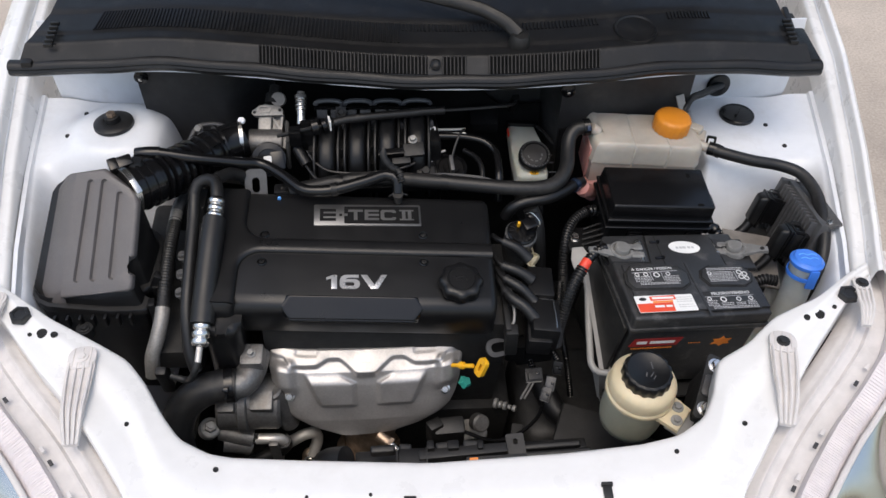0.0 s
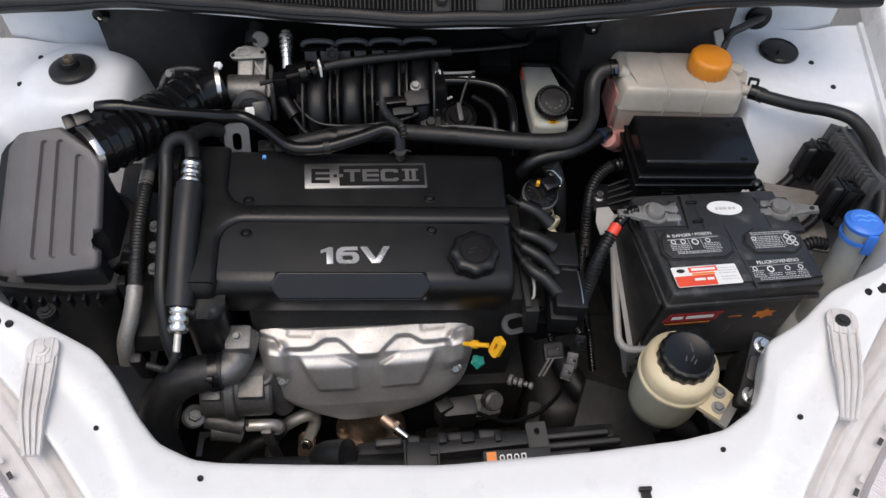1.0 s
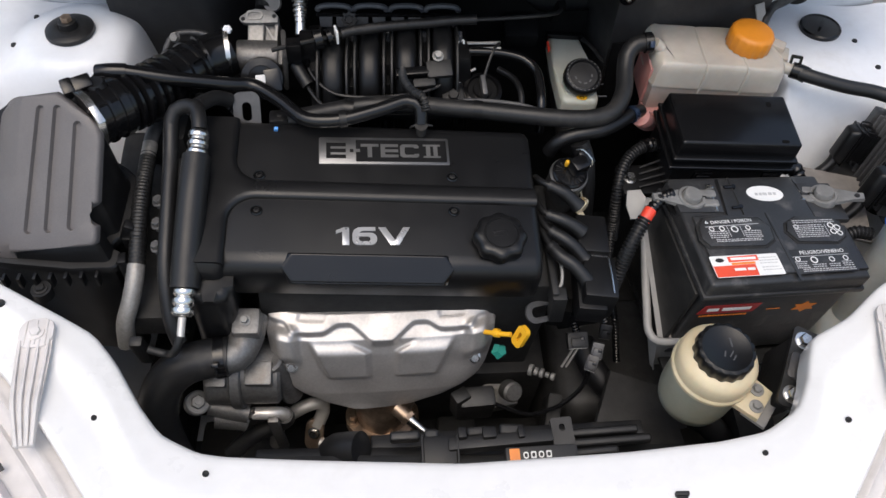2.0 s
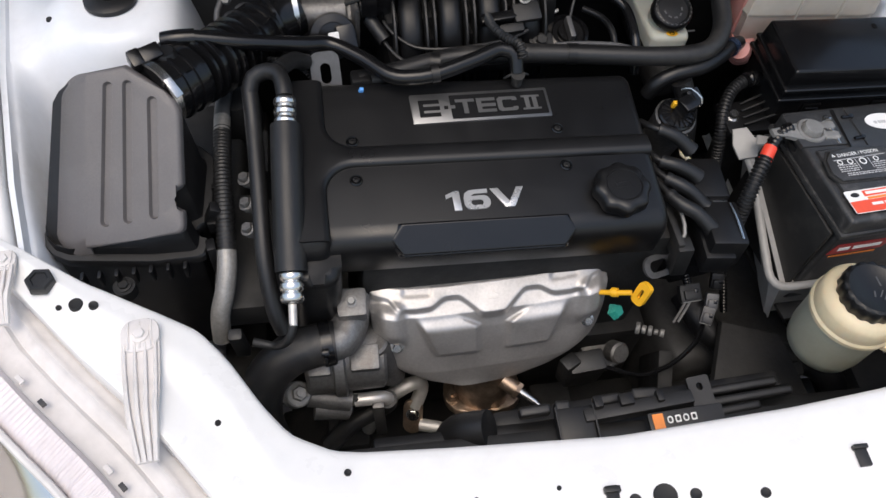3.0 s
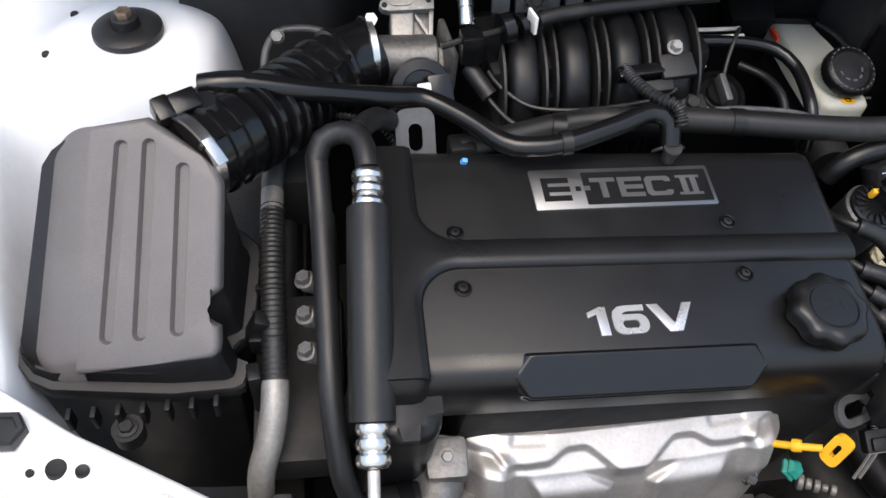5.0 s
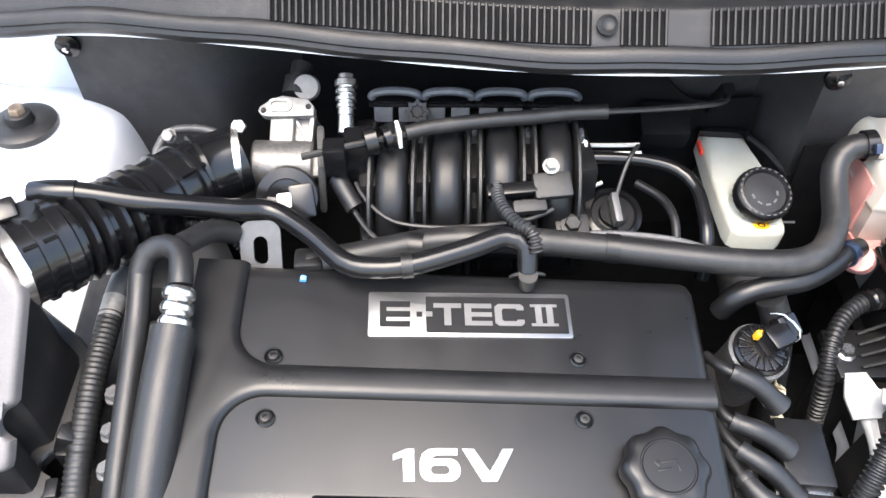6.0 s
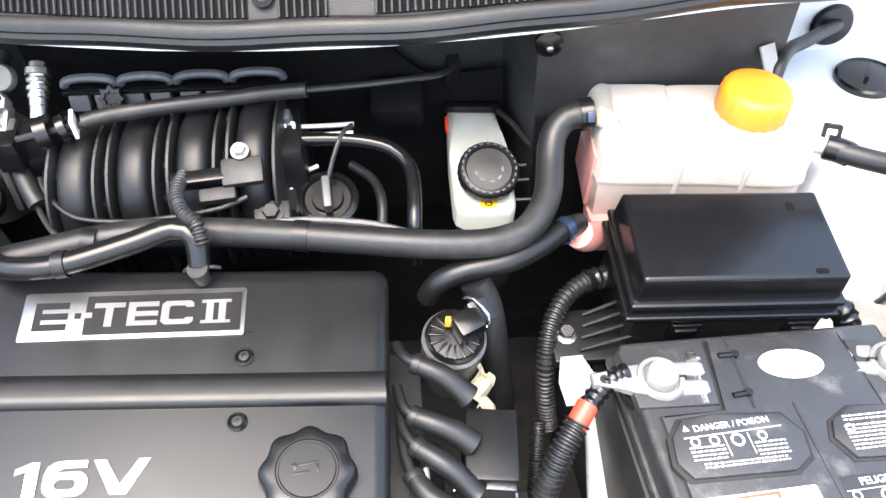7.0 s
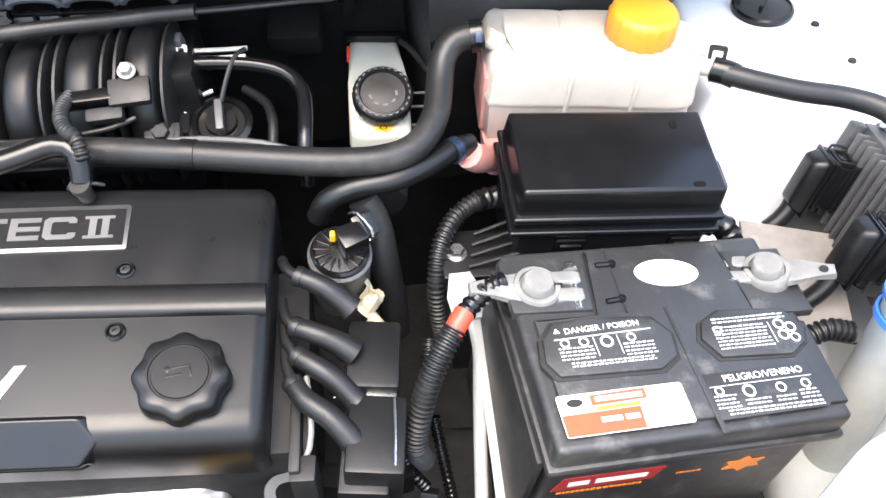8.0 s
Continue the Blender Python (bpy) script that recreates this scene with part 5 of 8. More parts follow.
# accelerator cable
cable = thing("accelerator_cable", (-0.21, 1.27, 0.92), "black accelerator cable lying across the intake manifold", "cable")
part("cable_cover", tube(B(), [(-0.160, 1.282, 0.926), (-0.139, 1.289, 0.927), (-0.09, 1.302, 0.9245), (-0.045, 1.311, 0.9225), (-0.018, 1.316, 0.9225), (0.020, 1.316, 0.9250)], 0.0068, 14), rubber, cable)
part("inner_cable", tube(B(), [(-0.250, 1.262, 0.915), (-0.20, 1.272, 0.922), (-0.10, 1.301, 0.924), (-0.03, 1.315, 0.9225)], 0.0032, 8), black_plastic, cable)
part("inner_cable", tube(B(), [(0.02, 1.316, 0.925), (0.06, 1.318, 0.926), (0.10, 1.326, 0.924), (0.135, 1.35, 0.912), (0.15, 1.40, 0.89)], 0.0028, 8), rubber, cable)
for x, r, w in ((-0.190, 0.0135, 0.012), (-0.176, 0.011, 0.008)):
    part("cable_collar", lathe(B(), axis((x - w / 2, 1.272 + (x + 0.19) * 0.3, 0.9235), (x + w / 2, 1.276 + (x + 0.19) * 0.3, 0.9245)), [(0, 0), (r, 0.001), (r, w - 0.001), (0, w)], 20), gloss_black, cable)
part("lock_clip", box(B(), pose(-0.166, 1.279, 0.918, 0, 0, 15), 0.003, 0.017, 0.018, 0.0005), label_white, cable, "small white lock clip")
part("cable_bracket", box(box(B(), pose(-0.205, 1.285, 0.87, 0, 0, 5), 0.022, 0.03, 0.05, 0.003), pose(-0.222, 1.268, 0.895, 0, 0, 5), 0.02, 0.02, 0.03, 0.003), gloss_black, cable)
# plated coupling standing by the throttle
bm = B()
a, b = Vector((-0.219, 1.318, 0.895)), Vector((-0.219, 1.362, 0.931))
for t0, t1, r in ((0, 0.42, 0.0075), (0.42, 0.5, 0.0095), (0.54, 0.62, 0.0105), (0.66, 0.74, 0.0105), (0.78, 0.9, 0.0115), (0.3, 1.0, 0.0082)):
    cyl(bm, a.lerp(b, t0), a.lerp(b, t1), r, n=18, bev=0.0008)
coupling = tagged(part("fuel_coupling", bm, bright_metal), "bright plated fuel pipe coupling beside the throttle", "pipe coupling")
part("connector", box(B(), pose(-0.221, 1.300, 0.878, 40, 0, 0), 0.020, 0.020, 0.026, 0.003), black_plastic, coupling)

# ---- air filter box ----
filter_box = thing("air_filter_box", (-0.515, 1.09, 0.60), "black plastic air filter box with three long ribs and a painted grey sheen", "air filter box")
FILTER = pose(-0.5055, 1.0692, 0.893, 42, -4, -9)
LID = [(0.0189, 0.0925), (-0.0223, 0.0852), (-0.0270, 0.0), (-0.0323, -0.1000), (0.0286, -0.0894), (0.0690, -0.0838), (0.0740, -0.0800), (0.0752, -0.0740),
       (0.0748, -0.0600), (0.0690, -0.0575), (0.0640, -0.0545), (0.0618, -0.0500), (0.0618, -0.0455), (0.0650, -0.0400), (0.0720, -0.0355), (0.0752, -0.0310), (0.0750, 0.0445), (0.0720, 0.0540), (0.0600, 0.0650)]
SHOULDER = [(-0.0500, 0.0755), (-0.0600, 0.0680), (-0.0675, 0.0560), (-0.0830, -0.0740), (-0.0805, -0.0880), (-0.0700, -0.1000), (-0.0540, -0.1045)]
WHOLE = LID[:2] + SHOULDER + LID[3:]


SLOTS = [((0.0005, 0.0700), (-0.0095, -0.0710)), ((0.0215, 0.0715), (0.0155, -0.0675)), ((0.0470, 0.0545), (0.0440, -0.0630))]


def slot_outline(a, b, r):
    """A long outline with round ends round the line from a to b."""
    ux, uy = (Vector(b) - Vector(a)).normalized()
    loop = []
    for c, base in ((b, 0), (a, 180)):
        for k in range(9):
            g = radians(base - 90 + 22.5 * k)
            loop.append((c[0] + r * (math.cos(g) * ux - math.sin(g) * uy), c[1] + r * (math.cos(g) * uy + math.sin(g) * ux)))
    return loop


def lid_shape(z0, z1, bev):
    """The lid's flat top as a plate, in its own tilted axes."""
    tmp = B()
    lo = [tmp.verts.new((x, y, z0)) for x, y in LID]
    hi = [tmp.verts.new((x, y, z1)) for x, y in LID]
    tmp.faces.new(lo[::-1])
    capf = tmp.faces.new(hi)
    n = len(lo)
    for i in range(n):
        tmp.faces.new((lo[i], lo[(i + 1) % n], hi[(i + 1) % n], hi[i]))
    edges = [e for e in capf.edges if abs((e.verts[0].co.x + e.verts[1].co.x) / 2 + 0.0265) > 0.006]
    bmesh.ops.bevel(tmp, geom=edges, offset=bev, segments=4, affect="EDGES", profile=0.5, clamp_overlap=True)
    # open the flat top and cut three long round-ended slots into it
    top = max((f for f in tmp.faces if f.normal.z > 0.99), key=lambda f: f.calc_area())
    border = list(top.edges)
    bmesh.ops.delete(tmp, geom=[top], context="FACES_ONLY")
    loops = []
    for a, b in SLOTS:
        rings = []
        for r, z in ((0.0054, z1), (0.0048, z1 - 0.0012), (0.0036, z1 - 0.0050)):
            rings.append([tmp.verts.new((x, y, z)) for x, y in slot_outline(a, b, r)])
        for lo, hi in zip(rings, rings[1:]):
            for i in range(len(lo)):
                tmp.faces.new((lo[i], lo[(i + 1) % len(lo)], hi[(i + 1) % len(lo)], hi[i]))
        tmp.faces.new(rings[-1])
        loops += [tmp.edges.get((rings[0][i], rings[0][(i + 1) % len(rings[0])])) for i in range(len(rings[0]))]
    bmesh.ops.triangle_fill(tmp, edges=border + loops, use_beauty=True, normal=(0, 0, 1))
    bmesh.ops.recalc_face_normals(tmp, faces=tmp.faces)
    return merge(B(), tmp, FILTER)


def flange_level(y):
    return 0.803 + 0.21 * (y - 0.98)


def body_ring(bm, out, top=None, level=None):
    """The box's outline as a ring, moved outward; on the lid's slope (top) or at the flange's level."""
    ring = []
    for x, y in WHOLE:
        p = FILTER @ Vector((x, y, -0.009 if x > -0.03 else -0.014))
        d = Vector((p.x + 0.505, p.y - 1.062, 0))
        d.normalize()
        p += Vector((d.x * (out if d.x > 0 else out * 0.3), d.y * out, 0))
        if top is None:
            p.z = flange_level(p.y) + level
        ring.append(bm.verts.new(p))
    return ring


def stack(rings, bm):
    for a, b in zip(rings, rings[1:]):
        for i in range(len(a)):
            bm.faces.new((a[i], a[(i + 1) % len(a)], b[(i + 1) % len(a)], b[i]))
    bm.faces.new(rings[0][::-1]), bm.faces.new(rings[-1])
    return bm


bm = B()
lid = part("lid", stack([body_ring(bm, 0.008, level=0.0), body_ring(bm, 0.004, level=0.010), body_ring(bm, -0.001, True)], bm), black_plastic, filter_box, "black filter lid with sky sheen painted grey on its top", 40)
# top plate and shoulder carry the reflected sky as a grey colour
part("lid_top", lid_shape(-0.010, 0.0007, 0.005), lid_sheen_grey, lid, "dusty satin top of the black filter lid, sky sheen painted as grey", 50)


def shoulder_point(u, v):
    """The lid's sloping outer shoulder, from the crease down to its outer edge."""
    back, front = 0.0852 - 0.030 * u ** 2.6, -0.1000 - 0.022 * u + 0.047 * u ** 3
    y = front + (back - front) * v
    crease = -0.0223 - 0.0540 * (0.0852 - y)
    x = crease + 0.003 - (0.0520 + 0.050 * (0.056 - y)) * u
    edge = smooth(0.93, 1, v) + 1 - smooth(0.0, 0.07, v)
    return FILTER @ Vector((x, y, 0.0006 - 0.003 * u - 0.026 * u ** 2.2 - 0.006 * edge))


part("lid_shoulder", sheet(B(), shoulder_point, 24, 40, 0.012, (0, 0, -1)), lid_sheen_grey, lid, "sloping shoulder of the lid, sky sheen painted as grey", 60)
bm = B()
part("clamping_flange", stack([body_ring(bm, 0.016, level=-0.010), body_ring(bm, 0.018, level=-0.008), body_ring(bm, 0.018, level=0.0), body_ring(bm, 0.016, level=0.002)], bm), black_plastic, filter_box, "black flange between lid and base")
bm = B()
part("base", stack([body_ring(bm, 0.002, level=-0.20), body_ring(bm, 0.010, level=-0.009)], bm), black_plastic, filter_box, "black filter base", 40)
for k in range(7):
    part("flange_rib", box(B(), pose(-0.552 + 0.018 * k, 0.9785 + 0.0006 * k, 0.788), 0.004, 0.010, 0.018, 0.001), black_plastic, filter_box)
for k in range(5):
    part("flange_rib", box(B(), pose(-0.417 + 0.002 * k, 1.005 + 0.022 * k, 0.796 + 0.0046 * k), 0.010, 0.005, 0.018, 0.001), black_plastic, filter_box)
part("base_screw", hexbolt(lathe(B(), pose(-0.512, 0.972, 0.776), [(0, 0), (0.012, 0), (0.012, 0.014), (0, 0.014)], 16), pose(-0.512, 0.972, 0.790), 0.006, 0.003, 1.4), dull_black, filter_box)
part("latch", box(box(B(), pose(-0.416, 1.000, 0.765, 0, 0, 10), 0.010, 0.016, 0.05, 0.002), pose(-0.418, 1.035, 0.812, 0, 25, 0), 0.014, 0.014, 0.026, 0.003), black_plastic, filter_box)

part("resonator", box(B(), pose(-0.425, 1.172, 0.705, 10, 0, 0), 0.075, 0.15, 0.085, 0.012, 3), dark_under, filter_box, "black resonator box behind the filter")

# intake duct from the lid to the throttle body
duct = thing("intake_duct", (-0.40, 1.18, 0.86), "black corrugated plastic intake duct", "air duct")
P0, P1, P2, P3, P4, P5 = (-0.458, 1.124, 0.919), (-0.422, 1.163, 0.911), (-0.397, 1.193, 0.903), (-0.366, 1.236, 0.894), (-0.342, 1.268, 0.890), (-0.312, 1.288, 0.891)


def along(p, q, f):
    return tuple(Vector(p).lerp(Vector(q), f))


part("neck", tube(B(), [P0, along(P0, P1, 0.5), P1], 0.0355, 28), gloss_black, duct)
part("bellows", tube(B(), [along(P0, P1, 0.8), P1, P2, along(P2, P3, 0.6)], 0.0335, 28, pitch=0.0135, amp=0.0040), gloss_black, duct, "ribbed black bellows")
part("duct_body", tube(B(), [along(P2, P3, 0.45), P3, P4, P5], 0.031, 28, radii=[0.034, 0.035, 0.033, 0.031]), gloss_black, duct)
for p, q, r in ((along(P0, P1, 0.16), P1, 0.0375), (along(P0, P1, 0.45), P1, 0.0378), (along(P0, P1, 0.74), P1, 0.0380), (P3, P4, 0.0378), (P4, P5, 0.0365), (along(P3, P4, 0.5), P4, 0.0375)):
    part("duct_ring", lathe(B(), axis(p, q), [(r - 0.006, -0.0035), (r, -0.002), (r, 0.002), (r - 0.006, 0.0035)], 28), gloss_black, duct)
for off in (-0.6, 0.6):
    for p, q in ((P0, P1), (P3, P4)):
        m = axis(p, q)
        n = (Vector(q) - Vector(p)).length
        lift = (Vector((0, -0.25, 1)) + (m.to_3x3() @ Vector((0, 0, 1))).cross(Vector((0, 0, 1))) * off).normalized() * 0.0352
        part("duct_rib", tube(B(), [Vector(along(p, q, 0.12)) + lift, Vector(along(p, q, 0.9)) + lift], 0.0025, 6), gloss_black, duct)
cl = part("duct_clamp", lathe(B(), axis(P0, P1), [(0.036, -0.001), (0.0388, -0.001), (0.0388, 0.008), (0.036, 0.008)], 36), bright_metal, duct, "bright metal strap clamp")
part("clamp_tail", box(B(), pose(-0.432, 1.110, 0.942, 0, 40, -48), 0.022, 0.009, 0.003, 0.001), bright_metal, cl)
part("temperature_sensor", box(box(B(), pose(-0.458, 1.154, 0.944, 25, 0, 30), 0.024, 0.018, 0.018, 0.003), pose(-0.472, 1.147, 0.943, 25, 0, 30), 0.014, 0.020, 0.020, 0.003), gloss_black, duct)
part("sensor_collar", lathe(B(), pose(-0.442, 1.154, 0.938), [(0, 0), (0.014, 0), (0.014, 0.010), (0.010, 0.016), (0, 0.016)], 20), black_plastic, duct)

# vent hose from the duct across to the cover
vent = thing("vent_hose", (-0.25, 1.18, 0.88), "shiny black vent hose running across the valve cover", "hose")
part("hose_body", tube(B(), [(-0.440, 1.184, 0.944), (-0.415, 1.186, 0.942), (-0.36, 1.190, 0.928), (-0.30, 1.202, 0.910), (-0.27, 1.209, 0.901), (-0.236, 1.188, 0.896), (-0.205, 1.160, 0.892), (-0.180, 1.154, 0.892), (-0.150, 1.157, 0.893),
     (-0.105, 1.172, 0.896), (-0.074, 1.184, 0.898), (-0.058, 1.179, 0.893), (-0.056, 1.166, 0.876)], 0.0090, 14), gloss_black, vent)
part("hose_end", tube(B(), [(-0.448, 1.184, 0.942), (-0.432, 1.184, 0.944), (-0.414, 1.186, 0.942)], 0.0104, 14), gloss_black, vent)
part("hose_elbow", lathe(B(), pose(-0.440, 1.178, 0.922), [(0, 0), (0.012, 0), (0.012, 0.016), (0.015, 0.018), (0, 0.026)], 18), gloss_black, vent)
part("nipple", lathe(B(), pose(-0.056, 1.163, 0.862, 12, 0, 0), [(0, 0), (0.0065, 0), (0.0065, 0.014), (0.008, 0.014), (0.008, 0.018), (0, 0.018)], 16), dull_black, vent, "short black nipple on the cover")
part("wire_clip", tube(B(), [(-0.070, 1.167, 0.868), (-0.064, 1.164, 0.875), (-0.048, 1.165, 0.875), (-0.042, 1.168, 0.870)], 0.0016, 6), dull_black, vent)
part("hose_band", lathe(B(), axis((-0.158, 1.156, 0.8925), (-0.148, 1.157, 0.893)), [(0.009, 0), (0.0105, 0), (0.0105, 0.009), (0.009, 0.009)], 16), black_plastic, vent)
# sensor cable in corrugated sleeve
sleeve = tagged(part("sensor_cable", tube(B(), [(-0.080, 1.250, 0.893), (-0.0795, 1.232, 0.898), (-0.076, 1.214, 0.902), (-0.066, 1.193, 0.906), (-0.054, 1.180, 0.908), (-0.049, 1.168, 0.896)], 0.0050, 12, pitch=0.0045, amp=0.0009), rubber), "black corrugated sensor cable looping over the hose", "cable")
part("plug", box(B(), pose(-0.062, 1.248, 0.886, 15, 0, 8), 0.055, 0.012, 0.012, 0.002), gloss_black, sleeve)
tagged(part("injector_wire", tube(B(), [(-0.205, 1.262, 0.885), (-0.195, 1.245, 0.880), (-0.17, 1.226, 0.873), (-0.13, 1.220, 0.872), (-0.09, 1.222, 0.873), (-0.05, 1.230, 0.874), (-0.03, 1.240, 0.876)], 0.0022, 8), rubber), "thin black injector wire in front of the manifold", "cable")
tagged(part("injector_wire", tube(B(), [(-0.215, 1.262, 0.880), (-0.205, 1.240, 0.870), (-0.185, 1.215, 0.862), (-0.16, 1.205, 0.860)], 0.0026, 8), rubber), "thin black injector wire in front of the manifold", "cable")
tagged(part("wire_boot", tube(B(), [(-0.222, 1.268, 0.886), (-0.212, 1.252, 0.878), (-0.205, 1.243, 0.872)], 0.0085, 12), rubber), "grey-black rubber boot on the injector wires", "cable")

# suction line with muffler beside the cover
line = thing("refrigerant_line", (-0.325, 1.02, 0.80), "black foam-sleeved refrigerant line with ribbed metal ends", "pipe")
TOP, LOW = Vector((-0.3220, 1.083, 0.9010)), Vector((-0.3265, 0.939, 0.8365))
part("sleeve", tube(B(), [TOP, TOP.lerp(LOW, 0.3) + Vector((0, 0, 0.004)), TOP.lerp(LOW, 0.7) + Vector((0, 0, 0.004)), LOW], 0.0168, 22), rubber, line, "thick black foam sleeve")
D = (LOW - TOP).normalized()
for base, sgn in ((TOP, -1), (LOW, 1)):
    prof = [(0, 0)]
    for k in range(3):
        prof += [(0.0098, 0.011 * k), (0.0122, 0.011 * k + 0.002), (0.0128, 0.011 * k + 0.005), (0.0122, 0.011 * k + 0.008), (0.0098, 0.011 * k + 0.0105)]
    part("ribbed_end", lathe(B(), axis(base, base + D * sgn), prof + [(0, 0.034)], 22), bright_metal, line, "crimped bright metal end with three rings")
e = TOP - D * 0.034
part("upper_hose", tube(B(), [e, e + Vector((-0.001, 0.010, 0.004)), (-0.326, 1.140, 0.922), (-0.339, 1.150, 0.920), (-0.355, 1.148, 0.914), (-0.361, 1.137, 0.903)], 0.0093, 16), rubber, line)
part("return_hose", tube(B(), [(-0.361, 1.142, 0.905), (-0.359, 1.10, 0.884), (-0.357, 1.03, 0.856), (-0.356, 0.97, 0.826), (-0.352, 0.930, 0.785), (-0.345, 0.915, 0.76)], 0.0092, 16), rubber, line)
g = LOW + D * 0.034
part("lower_stub", tube(B(), [g, g + D * 0.022], 0.0045, 10), grey_pipe, line)
part("lower_pipe", tube(B(), [g + D * 0.020, g + D * 0.030 + Vector((-0.006, 0, -0.010)), (-0.352, 0.893, 0.768), (-0.376, 0.898, 0.772)], 0.0048, 10), dull_black, line)
part("cross_hose", tube(B(), [(-0.327, 1.150, 0.921), (-0.313, 1.178, 0.908), (-0.300, 1.192, 0.892)], 0.0095, 12), rubber, line)
part("cable", tube(B(), [(-0.345, 1.21, 0.885), (-0.325, 1.203, 0.886), (-0.305, 1.196, 0.878), (-0.292, 1.192, 0.860)], 0.0028, 8, pitch=0.004, amp=0.0005), rubber, line)

# coolant rod pipe beside the filter
rod = thing("metal_pipe", (-0.40, 1.05, 0.76), "black and bare metal pipe beside the air filter", "pipe")
part("black_section", tube(B(), [(-0.402, 1.14, 0.846), (-0.401, 1.08, 0.838), (-0.400, 1.03, 0.822), (-0.400, 0.993, 0.803)], 0.0100, 14, pitch=0.0045, amp=0.0004), dull_black, rod)
part("bare_section", tube(B(), [(-0.400, 0.996, 0.805), (-0.401, 0.978, 0.796), (-0.406, 0.958, 0.780), (-0.414, 0.942, 0.760), (-0.417, 0.93, 0.73)], 0.0108, 14), pale_cast, rod, "bare greyish metal bend")
part("upper_section", tube(B(), [(-0.402, 1.135, 0.846), (-0.402, 1.17, 0.850), (-0.400, 1.21, 0.845)], 0.0092, 14), lift_grey, rod, "dull grey pipe end")
part("bare_collar", tube(B(), [(-0.402, 1.134, 0.846), (-0.402, 1.146, 0.8475), (-0.402, 1.156, 0.849)], 0.0096, 14), pale_cast, rod, "bare metal collar")
part("side_tube", box(B(), pose(-0.398, 0.928, 0.70, 10, 0, 0), 0.016, 0.014, 0.06, 0.004), dull_black, rod)
part("side_bracket", box(box(B(), pose(-0.360, 1.115, 0.78, 6, 0, 0), 0.02, 0.06, 0.06, 0.004), pose(-0.39, 1.20, 0.78), 0.05, 0.05, 0.06, 0.006), dark_under, rod)

# radiator hose
hose = thing("radiator_hose", (-0.37, 0.88, 0.60), "thick black rubber radiator hose", "hose")
part("hose_body", tube(B(), [(-0.292, 0.914, 0.727), (-0.315, 0.912, 0.727), (-0.345, 0.905, 0.722), (-0.372, 0.890, 0.702), (-0.385, 0.868, 0.66), (-0.376, 0.845, 0.60), (-0.355, 0.825, 0.54), (-0.34, 0.81, 0.47)], 0.0245, 22), rubber, hose)
c = part("hose_clamp", lathe(B(), axis((-0.308, 0.9125, 0.727), (-0.298, 0.914, 0.727)), [(0.0245, 0), (0.0262, 0), (0.0262, 0.012), (0.0245, 0.012)], 28), gloss_black, hose, "dark spring hose clamp")
part("clamp_ears", box(box(B(), pose(-0.302, 0.892, 0.745, 40, 0, 0), 0.009, 0.006, 0.008, 0.002), pose(-0.302, 0.888, 0.735, 60, 0, 0), 0.004, 0.010, 0.005, 0.001), gloss_black, c)

# brown fascia strips and radiator parts behind the front panel
rad = thing("radiator_shroud", (0.0, 0.80, 0.32), "black plastic radiator fan shroud behind the front panel", "fan shroud")
part("top_rail", box(B(), pose(-0.02, 0.790, 0.664, 0, 0, 0), 0.66, 0.030, 0.018, 0.005), dull_black, rad)
part("shroud_wall", box(B(), pose(0.03, 0.815, 0.36), 0.58, 0.02, 0.30, 0.005), black_plastic, rad)
part("lower_rail", box(B(), pose(0.05, 0.838, 0.645, 0, -2, 2), 0.34, 0.020, 0.018, 0.004), cowl_plastic, rad)
bar = part("shroud_bar", box(B(), pose(0.036, 0.811, 0.690, 0, -2, 4), 0.125, 0.016, 0.016, 0.003), shroud_grey, rad, "grey-black cross bar of the shroud")
for x, w in ((-0.010, 0.010), (0.022, 0.016), (0.060, 0.008)):
    part("bar_clip", box(B(), pose(x, 0.818, 0.702, 0, 0, 4), w, 0.014, 0.010, 0.002), cowl_plastic, bar)
part("shroud_tower", ring_plate(B(), pose(0.112, 0.823, 0.690, 14, 0, 6), rounded(0.026, 0.040, 0.003), [(x, y + 0.008) for x, y in rounded(0.007, 0.009, 0.0034)], 0, 0.006), shroud_grey, rad, "flat black lug with a round hole")
part("tower_foot", box(B(), pose(0.112, 0.826, 0.64, 8, 0, 6), 0.022, 0.030, 0.05, 0.004), cowl_plastic, rad)
for x, y, w, d, h, z, turn in ((-0.078, 0.825, 0.036, 0.012, 0.016, 0.680, 3), (-0.046, 0.824, 0.018, 0.020, 0.018, 0.676, -4), (0.010, 0.832, 0.026, 0.012, 0.014, 0.676, 4), (0.052, 0.835, 0.030, 0.014, 0.014, 0.674, -3),
                               (0.165, 0.832, 0.085, 0.010, 0.012, 0.676, 4), (0.172, 0.820, 0.100, 0.010, 0.016, 0.672, 4), (0.150, 0.806, 0.060, 0.010, 0.010, 0.676, 5)):
    part("shroud_rail", box(B(), pose(x, y, z, 10, 0, turn), w, d, h, 0.004, 3), shroud_grey, rad)
part("dark_cover", box(B(), pose(-0.036, 0.800, 0.688, 8, 0, 2), 0.040, 0.040, 0.012, 0.002), black_plastic, rad)
for dx in (-0.021, 0.021):
    part("cover_rail", box(B(), pose(-0.036 + dx, 0.800, 0.692, 8, 0, 2), 0.0022, 0.040, 0.012, 0.0006), shroud_grey, rad)
part("hose_tee", tube(B(), [(-0.172, 0.83, 0.60), (-0.165, 0.825, 0.64), (-0.155, 0.818, 0.665), (-0.13, 0.812, 0.68)], 0.022, 16), rubber, rad)
